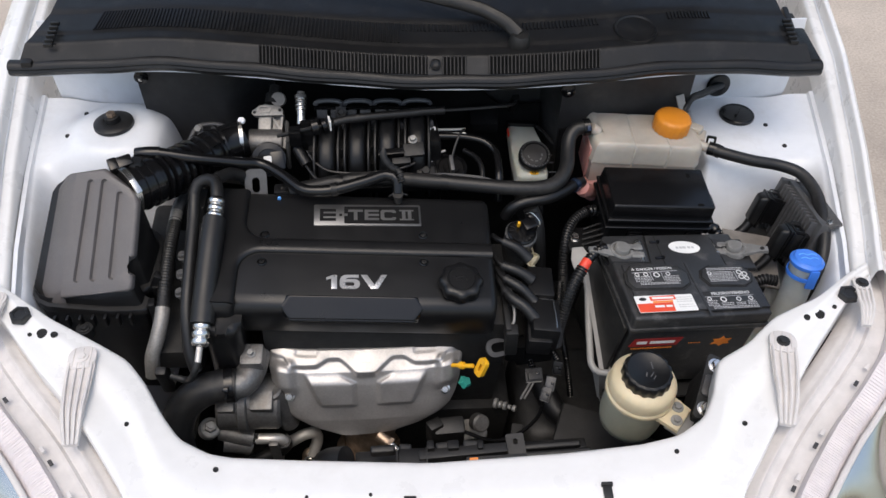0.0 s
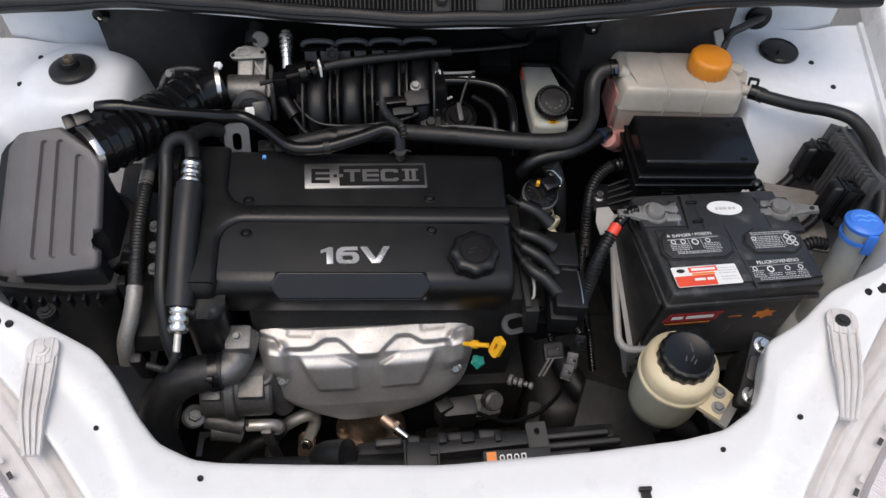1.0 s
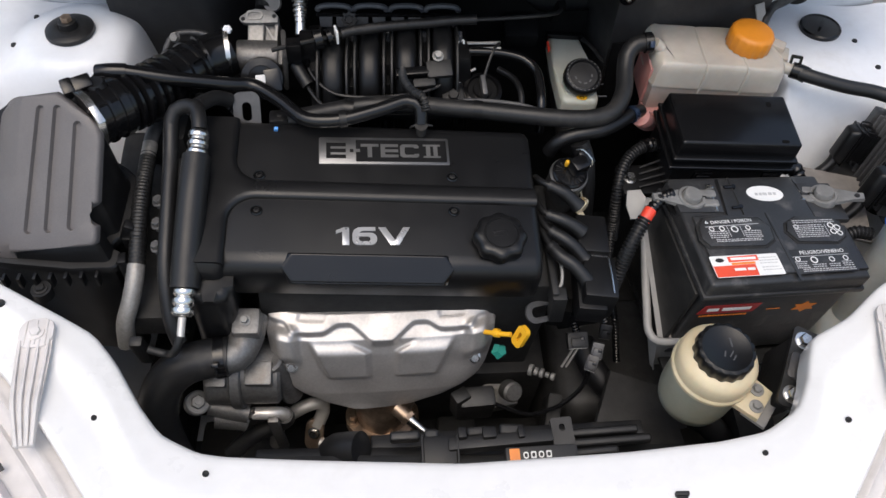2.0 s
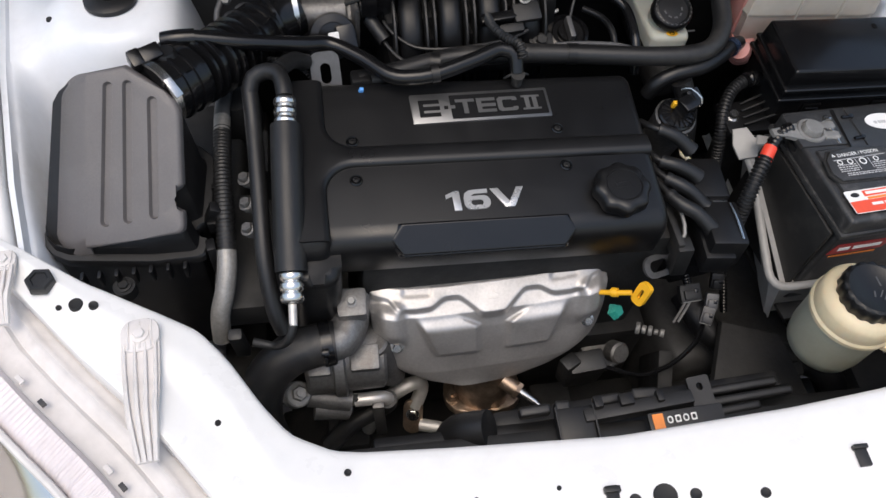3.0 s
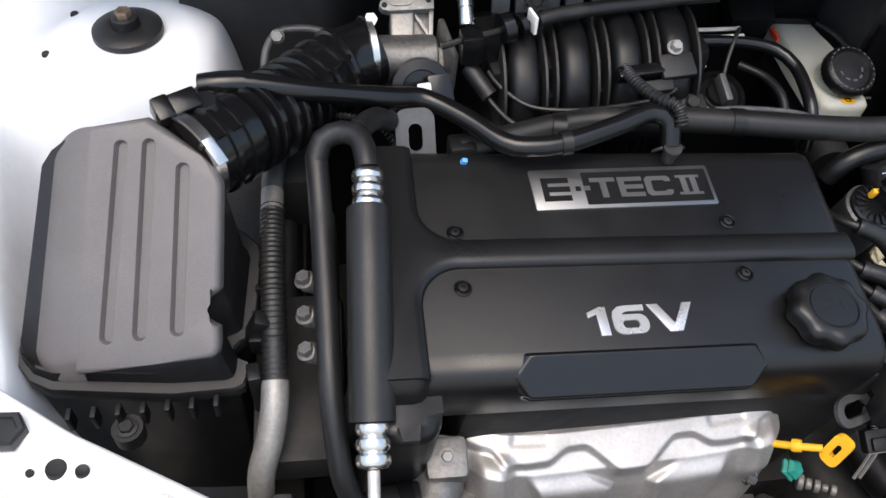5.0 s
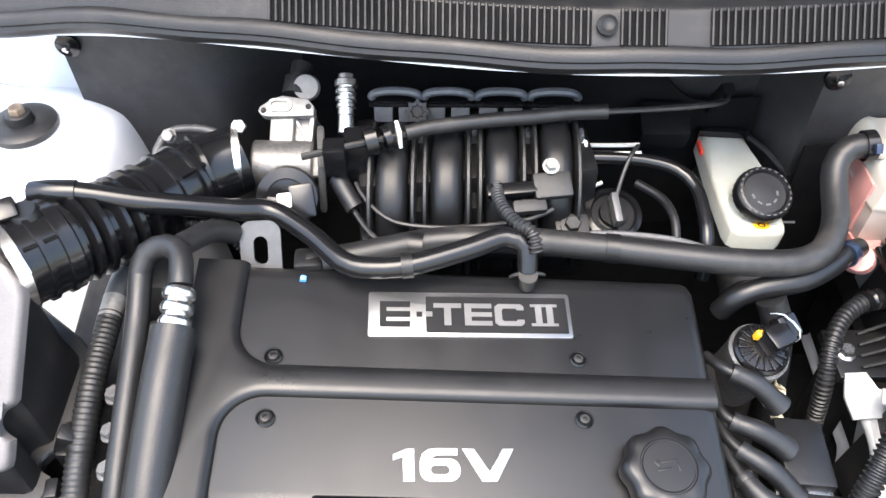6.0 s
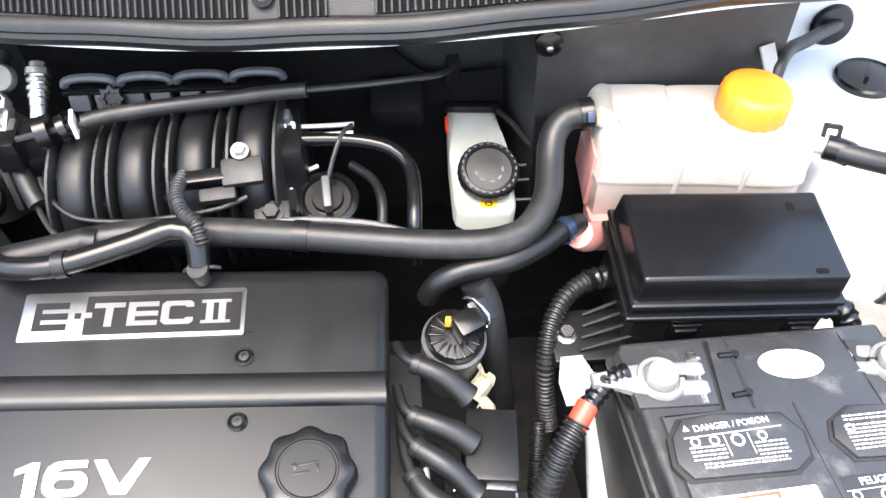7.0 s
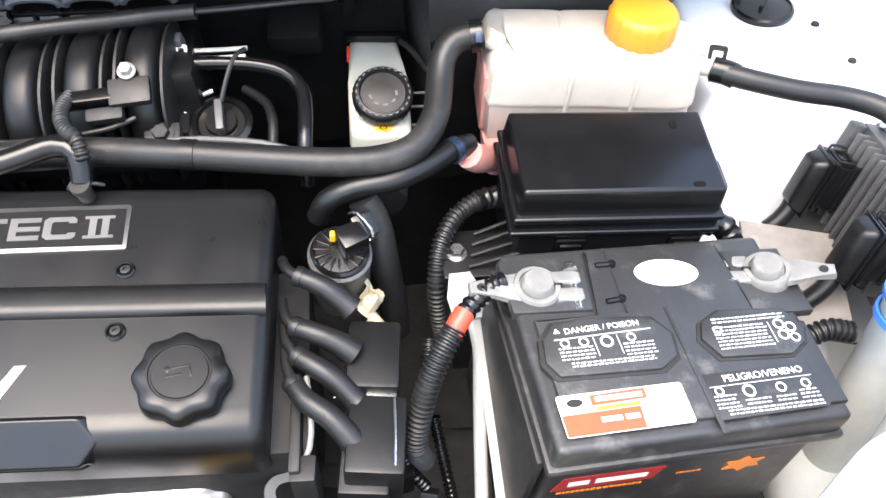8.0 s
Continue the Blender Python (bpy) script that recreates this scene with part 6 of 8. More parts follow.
plate = part("label_plate", box(B(), pose(0.082, 0.789, 0.704, 12, 0, 3), 0.085, 0.024, 0.006, 0.002), shroud_grey, rad, "grey plate with an orange caution label")
part("caution_label", box(B(), pose(0.050, 0.787, 0.7106, 12, 0, 3), 0.012, 0.017, 0.0008, 0.0), label_orange, plate, "orange caution label")
for k in range(4):
    m = pose(0.063 + 0.009 * k, 0.788 + 0.0005 * k, 0.7108, 12, 0, 3)
    part("pictogram", ring_plate(B(), m, rounded(0.0062, 0.008, 0.0028 if k % 2 == 0 else 0.001, 3), rounded(0.0038, 0.0048, 0.0016, 3), 0, 0.0006), label_white, plate, "small white warning pictogram")
# fan behind the shroud
fan = part("cooling_fan", lathe(B(), pose(0.12, 0.85, 0.52, 90, 0, 0), [(0, 0), (0.045, 0), (0.05, 0.01), (0.05, 0.03), (0, 0.03)], 28), dull_black, rad, "black cooling fan hub and blades")
for k in range(7):
    a = radians(360 / 7 * k)
    part("blade", box(B(), pose(0.12 + 0.085 * math.cos(a), 0.842, 0.52 + 0.085 * math.sin(a)) @ pose(0, 0, 0, 0, -math.degrees(a), 0) @ pose(0, 0, 0, 25, 0, 0), 0.09, 0.004, 0.045, 0.001), dull_black, fan)
part("fan_ring", lathe(B(), pose(0.12, 0.848, 0.52, 90, 0, 0), [(0.135, 0), (0.142, 0), (0.142, 0.03), (0.135, 0.03)], 48), dull_black, rad)
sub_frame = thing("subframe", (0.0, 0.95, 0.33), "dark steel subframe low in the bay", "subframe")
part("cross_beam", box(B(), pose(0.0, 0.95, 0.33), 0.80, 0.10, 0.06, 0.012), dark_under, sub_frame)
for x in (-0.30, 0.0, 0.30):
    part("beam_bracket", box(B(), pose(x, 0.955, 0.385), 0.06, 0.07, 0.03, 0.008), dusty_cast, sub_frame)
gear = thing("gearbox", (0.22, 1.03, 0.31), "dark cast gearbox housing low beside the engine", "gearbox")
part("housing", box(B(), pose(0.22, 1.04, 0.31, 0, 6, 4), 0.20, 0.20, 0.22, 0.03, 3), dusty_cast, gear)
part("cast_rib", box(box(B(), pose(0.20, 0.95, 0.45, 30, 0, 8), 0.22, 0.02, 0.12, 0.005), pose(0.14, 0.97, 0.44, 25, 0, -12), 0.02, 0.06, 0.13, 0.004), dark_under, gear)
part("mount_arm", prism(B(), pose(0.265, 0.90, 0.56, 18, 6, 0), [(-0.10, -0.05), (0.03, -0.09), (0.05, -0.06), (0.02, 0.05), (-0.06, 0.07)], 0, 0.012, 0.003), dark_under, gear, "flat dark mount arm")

# ---- coolant tank and its hoses ----
tank = thing("coolant_tank", (0.36, 1.31, 0.78), "milky plastic coolant tank with pink coolant and orange cap", "coolant tank")
TANK = pose(0.362, 1.312, 0.885, 0, 4.6, 0)
outline = [(-0.097, 0.040), (-0.088, 0.046), (-0.036, 0.048), (-0.030, 0.044), (-0.024, 0.048), (0.030, 0.050), (0.060, 0.046), (0.080, 0.030), (0.094, -0.006), (0.092, -0.030), (0.074, -0.045), (0.0, -0.045), (-0.084, -0.046), (-0.096, -0.036)]

outer = [Vector((*p, 0)) for p in outline]
outline = [(p.x, p.y) for p in spline([outer[-1]] + outer + outer[:2], 0.005)[3:]]
outline = [p for i, p in enumerate(outline) if all(math.dist(p, q) > 0.0022 for q in outline[:i])]


def tank_shell(bm, rows, m):
    """Rings of the tank's outline at several heights, each grown by a factor."""
    rings = [[bm.verts.new(m @ Vector((x * s + dx, y * s, z))) for x, y in outline] for z, s, dx in rows]
    n = len(outline)
    for a, b in zip(rings, rings[1:]):
        for i in range(n):
            bm.faces.new((a[i], a[(i + 1) % n], b[(i + 1) % n], b[i]))
    bm.faces.new(rings[0][::-1]), bm.faces.new(rings[-1])
    return bm


part("coolant_level", tank_shell(B(), [(-0.085, 0.94, 0.0), (-0.080, 0.98, 0), (-0.0405, 0.998, 0)], TANK), tank_level, tank, "lower half with pinkish coolant behind the plastic", 50)
part("tank_body", tank_shell(B(), [(-0.044, 0.98, 0), (-0.0405, 1.015, 0), (-0.037, 1.015, 0), (-0.034, 1.0, 0), (-0.018, 0.996, 0), (-0.011, 0.985, 0), (-0.006, 0.965, 0), (-0.0025, 0.935, 0), (-0.0005, 0.895, 0), (0, 0.84, 0)], TANK), tank_milky, tank, "milky translucent tank body", 50)
for x in (-0.028, 0.030):
    part("moulded_groove", tube(B(), [TANK @ Vector(p) for p in ((x, 0.044, -0.004), (x, 0.03, -0.0005), (x, -0.030, -0.0005), (x + 0.002, -0.0445, -0.006), (x + 0.002, -0.0455, -0.034), (x + 0.002, -0.0450, -0.075))], 0.0022, 8), tank_milky, tank)
part("coolant_end", prism(B(), pose(0.275, 1.275, 0.778, 0, -3, 6), rounded(0.026, 0.040, 0.010), 0, 0.035, 0.004), tank_pink, tank, "pink coolant showing through the tank's end")
part("tank_foot", tube(B(), [(0.270, 1.255, 0.800), (0.252, 1.228, 0.825), (0.245, 1.222, 0.836)], 0.0125, 16), tank_pink, tank, "pink outlet neck")
part("coolant_side", box(B(), TANK @ pose(-0.0965, -0.004, -0.078), 0.005, 0.062, 0.058, 0.002), tank_pink, tank, "pink coolant showing through the end wall")
neck = TANK @ pose(0.040, 0.006, -0.008)
part("filler_neck", lathe(B(), neck, [(0, 0), (0.036, 0), (0.033, 0.006), (0.029, 0.010), (0, 0.010)], 32), tank_milky, tank)
cap = part("cap", lathe(B(), neck, [(0.0, 0.008), (0.029, 0.008), (0.0305, 0.010), (0.0305, 0.030), (0.0285, 0.034), (0.024, 0.036), (0.0, 0.0355)], 72, 0.022, 18, 0.0287), orange, tank, "ribbed orange screw cap", 50)
part("inlet_nipple", cyl(B(), (0.276, 1.302, 0.890), (0.264, 1.301, 0.899), 0.0085, n=16), tank_milky, tank)
part("outlet_nipple", cyl(B(), TANK @ Vector((0.088, -0.018, -0.012)), TANK @ Vector((0.112, -0.024, -0.014)), 0.008, n=16), tank_milky, tank)
part("mount_tab", box(box(B(), TANK @ pose(0.086, 0.018, -0.012, 0, 0, -30), 0.03, 0.02, 0.014, 0.004), TANK @ pose(0.098, 0.006, -0.018, 0, 0, -20), 0.016, 0.03, 0.012, 0.004), tank_milky, tank)

big = thing("coolant_hose", (0.1, 1.2, 0.85), "thick grey-black coolant hose from the engine to the tank", "hose")
part("hose_body", tube(B(), [(-0.24, 1.178, 0.868), (-0.199, 1.190, 0.868), (-0.129, 1.206, 0.870), (-0.061, 1.207, 0.870), (0.007, 1.202, 0.868), (0.063, 1.196, 0.866), (0.125, 1.190, 0.864), (0.170, 1.192, 0.862), (0.200, 1.206, 0.862), (0.217, 1.235, 0.868),
     (0.2225, 1.268, 0.878), (0.226, 1.287, 0.888), (0.238, 1.299, 0.898), (0.262, 1.301, 0.901)], 0.0117, 18), rubber, big)
c = part("hose_clamp", lathe(B(), axis((0.250, 1.3003, 0.900), (0.262, 1.3009, 0.901)), [(0.0125, 0), (0.0142, 0), (0.0142, 0.010), (0.0125, 0.010)], 22), gloss_black, big, "dark spring clamp with blue ears")
part("clamp_ears", box(B(), pose(0.2565, 1.288, 0.907, 50, 0, 0), 0.006, 0.009, 0.006, 0.001), dark_blue, c)
for x, y, z in ((-0.155, 1.200, 0.870), (0.012, 1.2015, 0.868)):
    part("hose_band", lathe(B(), axis((x, y, z), (x + 0.010, y - 0.0008, z - 0.0004)), [(0.0115, 0), (0.0128, 0), (0.0128, 0.012), (0.0115, 0.012)], 20), black_plastic, big)
part("side_pipe", tube(B(), [(0.0, 1.213, 0.872), (0.03, 1.214, 0.871), (0.075, 1.210, 0.868), (0.105, 1.204, 0.862)], 0.0036, 8), lift_grey, big, "thin grey pipe along the hose")
low = thing("coolant_hose", (0.17, 1.18, 0.83), "black coolant hose from the gearbox side to the tank's outlet", "hose")
part("hose_body", tube(B(), [(0.116, 1.176, 0.815), (0.126, 1.176, 0.834), (0.148, 1.180, 0.843), (0.182, 1.186, 0.845), (0.212, 1.204, 0.844), (0.232, 1.222, 0.843), (0.247, 1.232, 0.838)], 0.0096, 16), black_plastic, low)
part("hose_clamp", lathe(B(), axis((0.229, 1.218, 0.843), (0.237, 1.225, 0.842)), [(0.0095, 0), (0.0115, 0), (0.0115, 0.008), (0.0095, 0.008)], 20), dark_blue, low, "dark bluish spring clamp")
part("branch_hose", tube(B(), [(0.155, 1.175, 0.835), (0.165, 1.165, 0.81), (0.17, 1.15, 0.77), (0.175, 1.14, 0.70)], 0.013, 14), rubber, low)
over = thing("overflow_hose", (0.55, 1.25, 0.84), "grey-black overflow hose from the tank along the inner wing", "hose")
o0 = TANK @ Vector((0.104, -0.022, -0.0135))
part("hose_body", tube(B(), [o0, (0.49, 1.276, 0.862), (0.535, 1.264, 0.856), (0.58, 1.257, 0.851), (0.610, 1.240, 0.848), (0.623, 1.205, 0.843), (0.622, 1.165, 0.838), (0.614, 1.115, 0.828), (0.603, 1.07, 0.80), (0.598, 1.04, 0.74)], 0.0098, 16), rubber, over)
clip = part("square_clip", ring_plate(B(), pose(o0.x + 0.004, o0.y + 0.006, o0.z + 0.010, 70, 0, -15), rounded(0.016, 0.018, 0.002, 2), rounded(0.009, 0.010, 0.001, 2), 0, 0.004), gloss_black, over, "square black spring clip")
part("hose_sleeve", tube(B(), [o0, o0 + Vector((0.012, -0.005, -0.001)), o0 + Vector((0.020, -0.009, -0.003))], 0.0115, 16), gloss_black, over)

# grommet and harness behind the tower
grom = thing("harness_grommet", (0.534, 1.475, 0.86), "black rubber grommet with a cable through the white wall", "grommet")
part("grommet", lathe(B(), pose(0.526, 1.466, 0.869, 84, 0, 6), [(0, 0.007), (0.011, 0.006), (0.020, 0.004), (0.0225, 0), (0.020, -0.004), (0, -0.004)], 30), rubber, grom)
part("cable", tube(B(), [(0.530, 1.462, 0.872), (0.508, 1.442, 0.878), (0.478, 1.412, 0.888), (0.452, 1.386, 0.897), (0.437, 1.364, 0.892), (0.43, 1.35, 0.86)], 0.0065, 12), rubber, grom)
part("metal_tab", box(box(B(), pose(0.428, 1.368, 0.900, 55, 0, 25), 0.016, 0.028, 0.003, 0.001), pose(0.434, 1.357, 0.886, 20, 0, 25), 0.012, 0.016, 0.003, 0.001), tray_grey, grom, "bent pale metal tab")

# brake fluid reservoir
brake = thing("brake_fluid_reservoir", (0.166, 1.31, 0.76), "off-white brake fluid reservoir with a round black cap", "reservoir")
BR = pose(0.1660, 1.335, 0.829, 0.5, 4.5, 2)
body = [(-0.026, 0.068), (0.022, 0.067), (0.025, 0.030), (0.029, 0.0), (0.029, -0.060), (0.027, -0.068), (0.021, -0.073), (-0.018, -0.074), (-0.025, -0.069), (-0.027, -0.060), (-0.028, 0.0)]
part("reservoir_body", prism(B(), BR, body, -0.024, 0.0, 0.008, 4), res_white, brake, "off-white translucent plastic body", 40)
CAP = BR @ pose(0.003, -0.042, 0.014, 24, 0, 0)
part("neck", lathe(B(), CAP, [(0, -0.016), (0.024, -0.016), (0.023, 0.002), (0, 0.002)], 28), res_white, brake)
cap = part("cap", lathe(B(), CAP, [(0.0, 0.0), (0.0255, 0.0), (0.027, 0.001), (0.027, 0.010), (0.0255, 0.013), (0.0215, 0.014), (0.020, 0.0115), (0.010, 0.0115), (0, 0.0125)], 64, 0.02, 28, 0.0263), black_plastic, brake, "round black knurled cap", 50)
for k in range(24):
    part("cap_print", box(B(), CAP @ pose(0, 0, 0.0138) @ pose(0, 0, 0, 0, 0, 15 * k) @ pose(0.0236, 0, 0), 0.0012, 0.003, 0.0005, 0.0), lift_grey, cap)
for k in range(5):
    a = 200 + 40 * k
    part("cap_print", box(B(), CAP @ pose(0, 0, 0.0114) @ pose(0, 0, 0, 0, 0, a) @ pose(0.012, 0, 0), 0.002, 0.0045, 0.0006, 0.0), lift_grey, cap)
lab = part("warning_label", prism(B(), BR @ pose(0.003, -0.0660, 0.0002), [(0.008 * math.cos(radians(a)), 0.0045 * math.sin(radians(a))) for a in range(0, 360, 20)], 0, 0.0006), yellow, brake, "small yellow oval label")
part("label_print", ring_plate(B(), BR @ pose(0.003, -0.0660, 0.0008), rounded(0.007, 0.006, 0.0025, 3), rounded(0.0045, 0.0035, 0.0015, 3), 0, 0.0003), dull_black, lab)
part("back_rail", box(box(B(), BR @ pose(-0.003, 0.066, 0.000), 0.056, 0.010, 0.008, 0.002), BR @ pose(0.0, 0.078, -0.012), 0.040, 0.02, 0.012, 0.003), gloss_black, brake)
part("red_mark", box(B(), BR @ pose(-0.0275, 0.052, -0.010), 0.003, 0.02, 0.006, 0.001), red, brake, "small red mark")
part("master_cylinder", cyl(cyl(B(), (0.166, 1.24, 0.765), (0.166, 1.46, 0.775), 0.024, n=20, bev=0.003), (0.166, 1.44, 0.78), (0.166, 1.50, 0.78), 0.11, n=36, bev=0.01), dull_black, brake, "dark brake master cylinder and servo")
part("level_wire", tube(B(), [BR @ Vector(p) for p in ((0.024, 0.062, 0.002), (0.036, 0.044, 0.002), (0.052, 0.018, -0.004), (0.078, 0.008, -0.010))], 0.0032, 8), rubber, brake)
for y in (-0.002, -0.022, -0.048):
    part("tie_rib", tube(B(), [BR @ Vector((0.030, y, -0.012)), BR @ Vector((0.046, y + 0.002, -0.013))], 0.0014, 6), lift_grey, brake)
part("mount_foot", box(B(), BR @ pose(0.002, -0.058, -0.05), 0.026, 0.012, 0.028, 0.003), grey_plastic, brake)
# vacuum hose and twist plug behind the cover
vac = thing("vacuum_hose", (0.06, 1.29, 0.83), "black vacuum hose from the manifold down past the reservoir", "hose")
part("hose_body", tube(B(), [(-0.004, 1.305, 0.880), (0.03, 1.305, 0.880), (0.062, 1.303, 0.878), (0.088, 1.296, 0.874), (0.103, 1.280, 0.868), (0.107, 1.255, 0.862), (0.107, 1.225, 0.850), (0.106, 1.21, 0.82)], 0.0064, 14), gloss_black, vac)
part("hose_body", tube(B(), [(0.052, 1.29, 0.862), (0.072, 1.27, 0.862), (0.080, 1.245, 0.860), (0.080, 1.222, 0.85)], 0.0042, 10), black_plastic, vac)
for d in (0.0, 0.012):
    part("thin_pipe", tube(B(), [(-0.006, 1.318 - d, 0.884), (0.03, 1.318 - d, 0.884), (0.055, 1.319 - d, 0.884)], 0.0022, 8), grey_pipe, vac)
part("spring_clip", ring_plate(B(), pose(0.0, 1.312, 0.888, 60, 0, 0), rounded(0.010, 0.012, 0.002, 2), rounded(0.005, 0.007, 0.001, 2), 0, 0.003), label_white, vac)
plug = thing("sensor_plug", (0.030, 1.270, 0.80), "round black sensor housing with a wired grip", "sensor")
m = pose(0.030, 1.270, 0.838, 20, 4, 0)
part("housing", lathe(B(), m, [(0, -0.03), (0.026, -0.03), (0.028, 0), (0.027, 0.006), (0.022, 0.008), (0.020, 0.005), (0.014, 0.005), (0.013, 0.009), (0, 0.009)], 34), gloss_black, plug)
part("grip", box(B(), m @ pose(0.0, 0.0, 0.008, 0, 0, 8), 0.007, 0.030, 0.014, 0.002), lift_grey, plug)
part("lead", tube(B(), [m @ Vector(p) for p in ((0.001, 0.014, 0.018), (0.005, 0.030, 0.026), (0.012, 0.048, 0.034), (0.02, 0.06, 0.03))], 0.0022, 8), rubber, plug)
part("side_loop", tube(B(), [m @ Vector(p) for p in ((-0.030, -0.02, 0.0), (-0.034, 0.004, 0.004), (-0.026, 0.022, 0.006), (-0.010, 0.032, 0.006))], 0.0022, 8), grey_pipe, plug)
# valve in the same near-black as the sheet painted for the recess
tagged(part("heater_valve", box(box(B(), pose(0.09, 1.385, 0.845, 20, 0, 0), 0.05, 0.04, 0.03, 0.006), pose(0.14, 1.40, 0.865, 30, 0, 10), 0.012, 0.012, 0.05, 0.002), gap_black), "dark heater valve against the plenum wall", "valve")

# ---- fuse box ----
fuse = thing("fuse_box", (0.363, 1.19, 0.74), "glossy black plastic fuse box with a stepped lid", "fuse box")
FB = pose(0.3625, 1.190, 0.861, 5.5, 5.5, 3.5)
lid = part("lid", box(B(), FB @ pose(0, 0.003, -0.030), 0.170, 0.092, 0.030, 0.0036, 3, top=(0.975, 0.95)), gloss_black, fuse, "glossy black lid")
part("lid_skirt", box(box(B(), FB @ pose(0, 0.002, -0.032), 0.176, 0.100, 0.006, 0.0026, 3), FB @ pose(0, 0.002, -0.044), 0.171, 0.095, 0.014, 0.001), gloss_black, fuse)
part("lid_skirt", box(B(), FB @ pose(0, 0.002, -0.048), 0.178, 0.102, 0.006, 0.0026, 3), gloss_black, fuse)
part("case", box(B(), FB @ pose(0, 0, -0.115), 0.160, 0.092, 0.066, 0.004), black_plastic, fuse)
for x in (-0.036, 0.062):
    part("latch", box(box(B(), FB @ pose(x, -0.046, -0.072), 0.026, 0.008, 0.020, 0.002), FB @ pose(x, -0.050, -0.062), 0.018, 0.004, 0.005, 0.001), gloss_black, fuse)
# flat black plates paint the shade of two dimples in the lid
for x, y, w, d in ((0.055, 0.030, 0.006, 0.008), (0.060, -0.035, 0.010, 0.005)):
    part("lid_dimple", prism(B(), FB @ pose(x, y, 0), rounded(w, d, 0.002, 3), -0.0004, 0.0005), gap_black, lid)
part("side_clip", box(B(), FB @ pose(0.090, -0.010, -0.042), 0.008, 0.030, 0.026, 0.002), gloss_black, fuse)
part("side_loom", tube(B(), [FB @ Vector(p) for p in ((0.080, -0.030, -0.06), (0.098, -0.034, -0.055), (0.108, -0.044, -0.066), (0.110, -0.056, -0.09), (0.112, -0.06, -0.13))], 0.0105, 12, pitch=0.007, amp=0.0007), gloss_black, fuse, "taped black cable loom")
# shelf and ribs left of the box
shelf = part("mount_shelf", box(B(), pose(0.246, 1.158, 0.772, 4, 6, 6), 0.062, 0.050, 0.010, 0.002), black_plastic, fuse)
for k in range(4):
    part("shelf_rib", tube(B(), [(0.240 + 0.002 * k, 1.140 + 0.012 * k, 0.785), (0.285, 1.148 + 0.013 * k, 0.792)], 0.0016, 6), dull_black, shelf)
part("shelf_bolt", hexbolt(B(), pose(0.230, 1.156, 0.783, 4, 4, 0), 0.0065, 0.007, 1.4), bright_metal, shelf)
part("shelf_foot", box(B(), pose(0.24, 1.16, 0.62), 0.03, 0.03, 0.16, 0.004), dull_black, fuse)

# ---- battery ----
battery = thing("battery", (0.375, 1.045, 0.64), "black car battery with warning labels in a pale steel tray", "battery")
BT = pose(0.3800, 1.0425, 0.8220, 2.0, 7.4, 8.5)
W, DEP = 0.219, 0.168
part("case", box(B(), BT @ pose(0, 0, -0.175), W - 0.012, DEP - 0.012, 0.150, 0.006, 3), battery_black, battery, "glossy black battery case")
lidb = part("lid", box(B(), BT @ pose(0, 0, -0.030), W, DEP, 0.026, 0.005, 3), battery_black, battery, "dusty black battery lid")
part("lid_edge", box(B(), BT @ pose(0, 0, -0.034), W + 0.006, DEP + 0.006, 0.008, 0.003, 2), battery_black, lidb)


def BL(x, y):
    """Plan metres to the battery lid's own axes."""
    d = BT.inverted() @ Vector((x, y, 0.8225 - 0.13 * (x - 0.3745) + 0.035 * (y - 1.0415)))
    return d.x, d.y


# raised middle of the lid, low corners at the posts
part("lid_top", prism(B(), BT, [BL(*p) for p in ((0.293, 0.955), (0.497, 0.986), (0.487, 1.054), (0.452, 1.054), (0.446, 1.062), (0.436, 1.128), (0.326, 1.113), (0.330, 1.050), (0.280, 1.046))], -0.008, 0.0, 0.0022, 2), battery_black, lidb)
part("post_pad", prism(B(), BT, [BL(*p) for p in ((0.266, 1.052), (0.326, 1.058), (0.324, 1.112), (0.258, 1.100))], -0.008, -0.0015, 0.002), battery_black, lidb)
part("post_pad", prism(B(), BT, [BL(*p) for p in ((0.452, 1.060), (0.500, 1.066), (0.490, 1.128), (0.440, 1.122))], -0.010, -0.0025, 0.002), battery_black, lidb)
part("seam", tube(B(), [BT @ Vector((*BL(0.342, 1.116), 0.0004)), BT @ Vector((*BL(0.350, 1.055), 0.0004))], 0.0009, 5), dull_black, lidb)
part("mid_groove", box(B(), BT @ pose(*BL(0.390, 1.010), -0.0004, 0, 0, 2), 0.004, 0.105, 0.0012, 0.0004), battery_black, lidb)
for p, q in (((0.333, 1.098), (0.346, 1.100)), ((0.336, 1.064), (0.348, 1.067))):
    part("lid_hook", tube(B(), [BT @ Vector((*BL(*p), 0.001)), BT @ Vector((*BL(*q), 0.001))], 0.0022, 7), gloss_black, lidb)
    part("hook_knob", lathe(B(), BT @ pose(*BL(*q), -0.001), [(0, 0), (0.0036, 0), (0.003, 0.004), (0, 0.004)], 12), gloss_black, lidb)


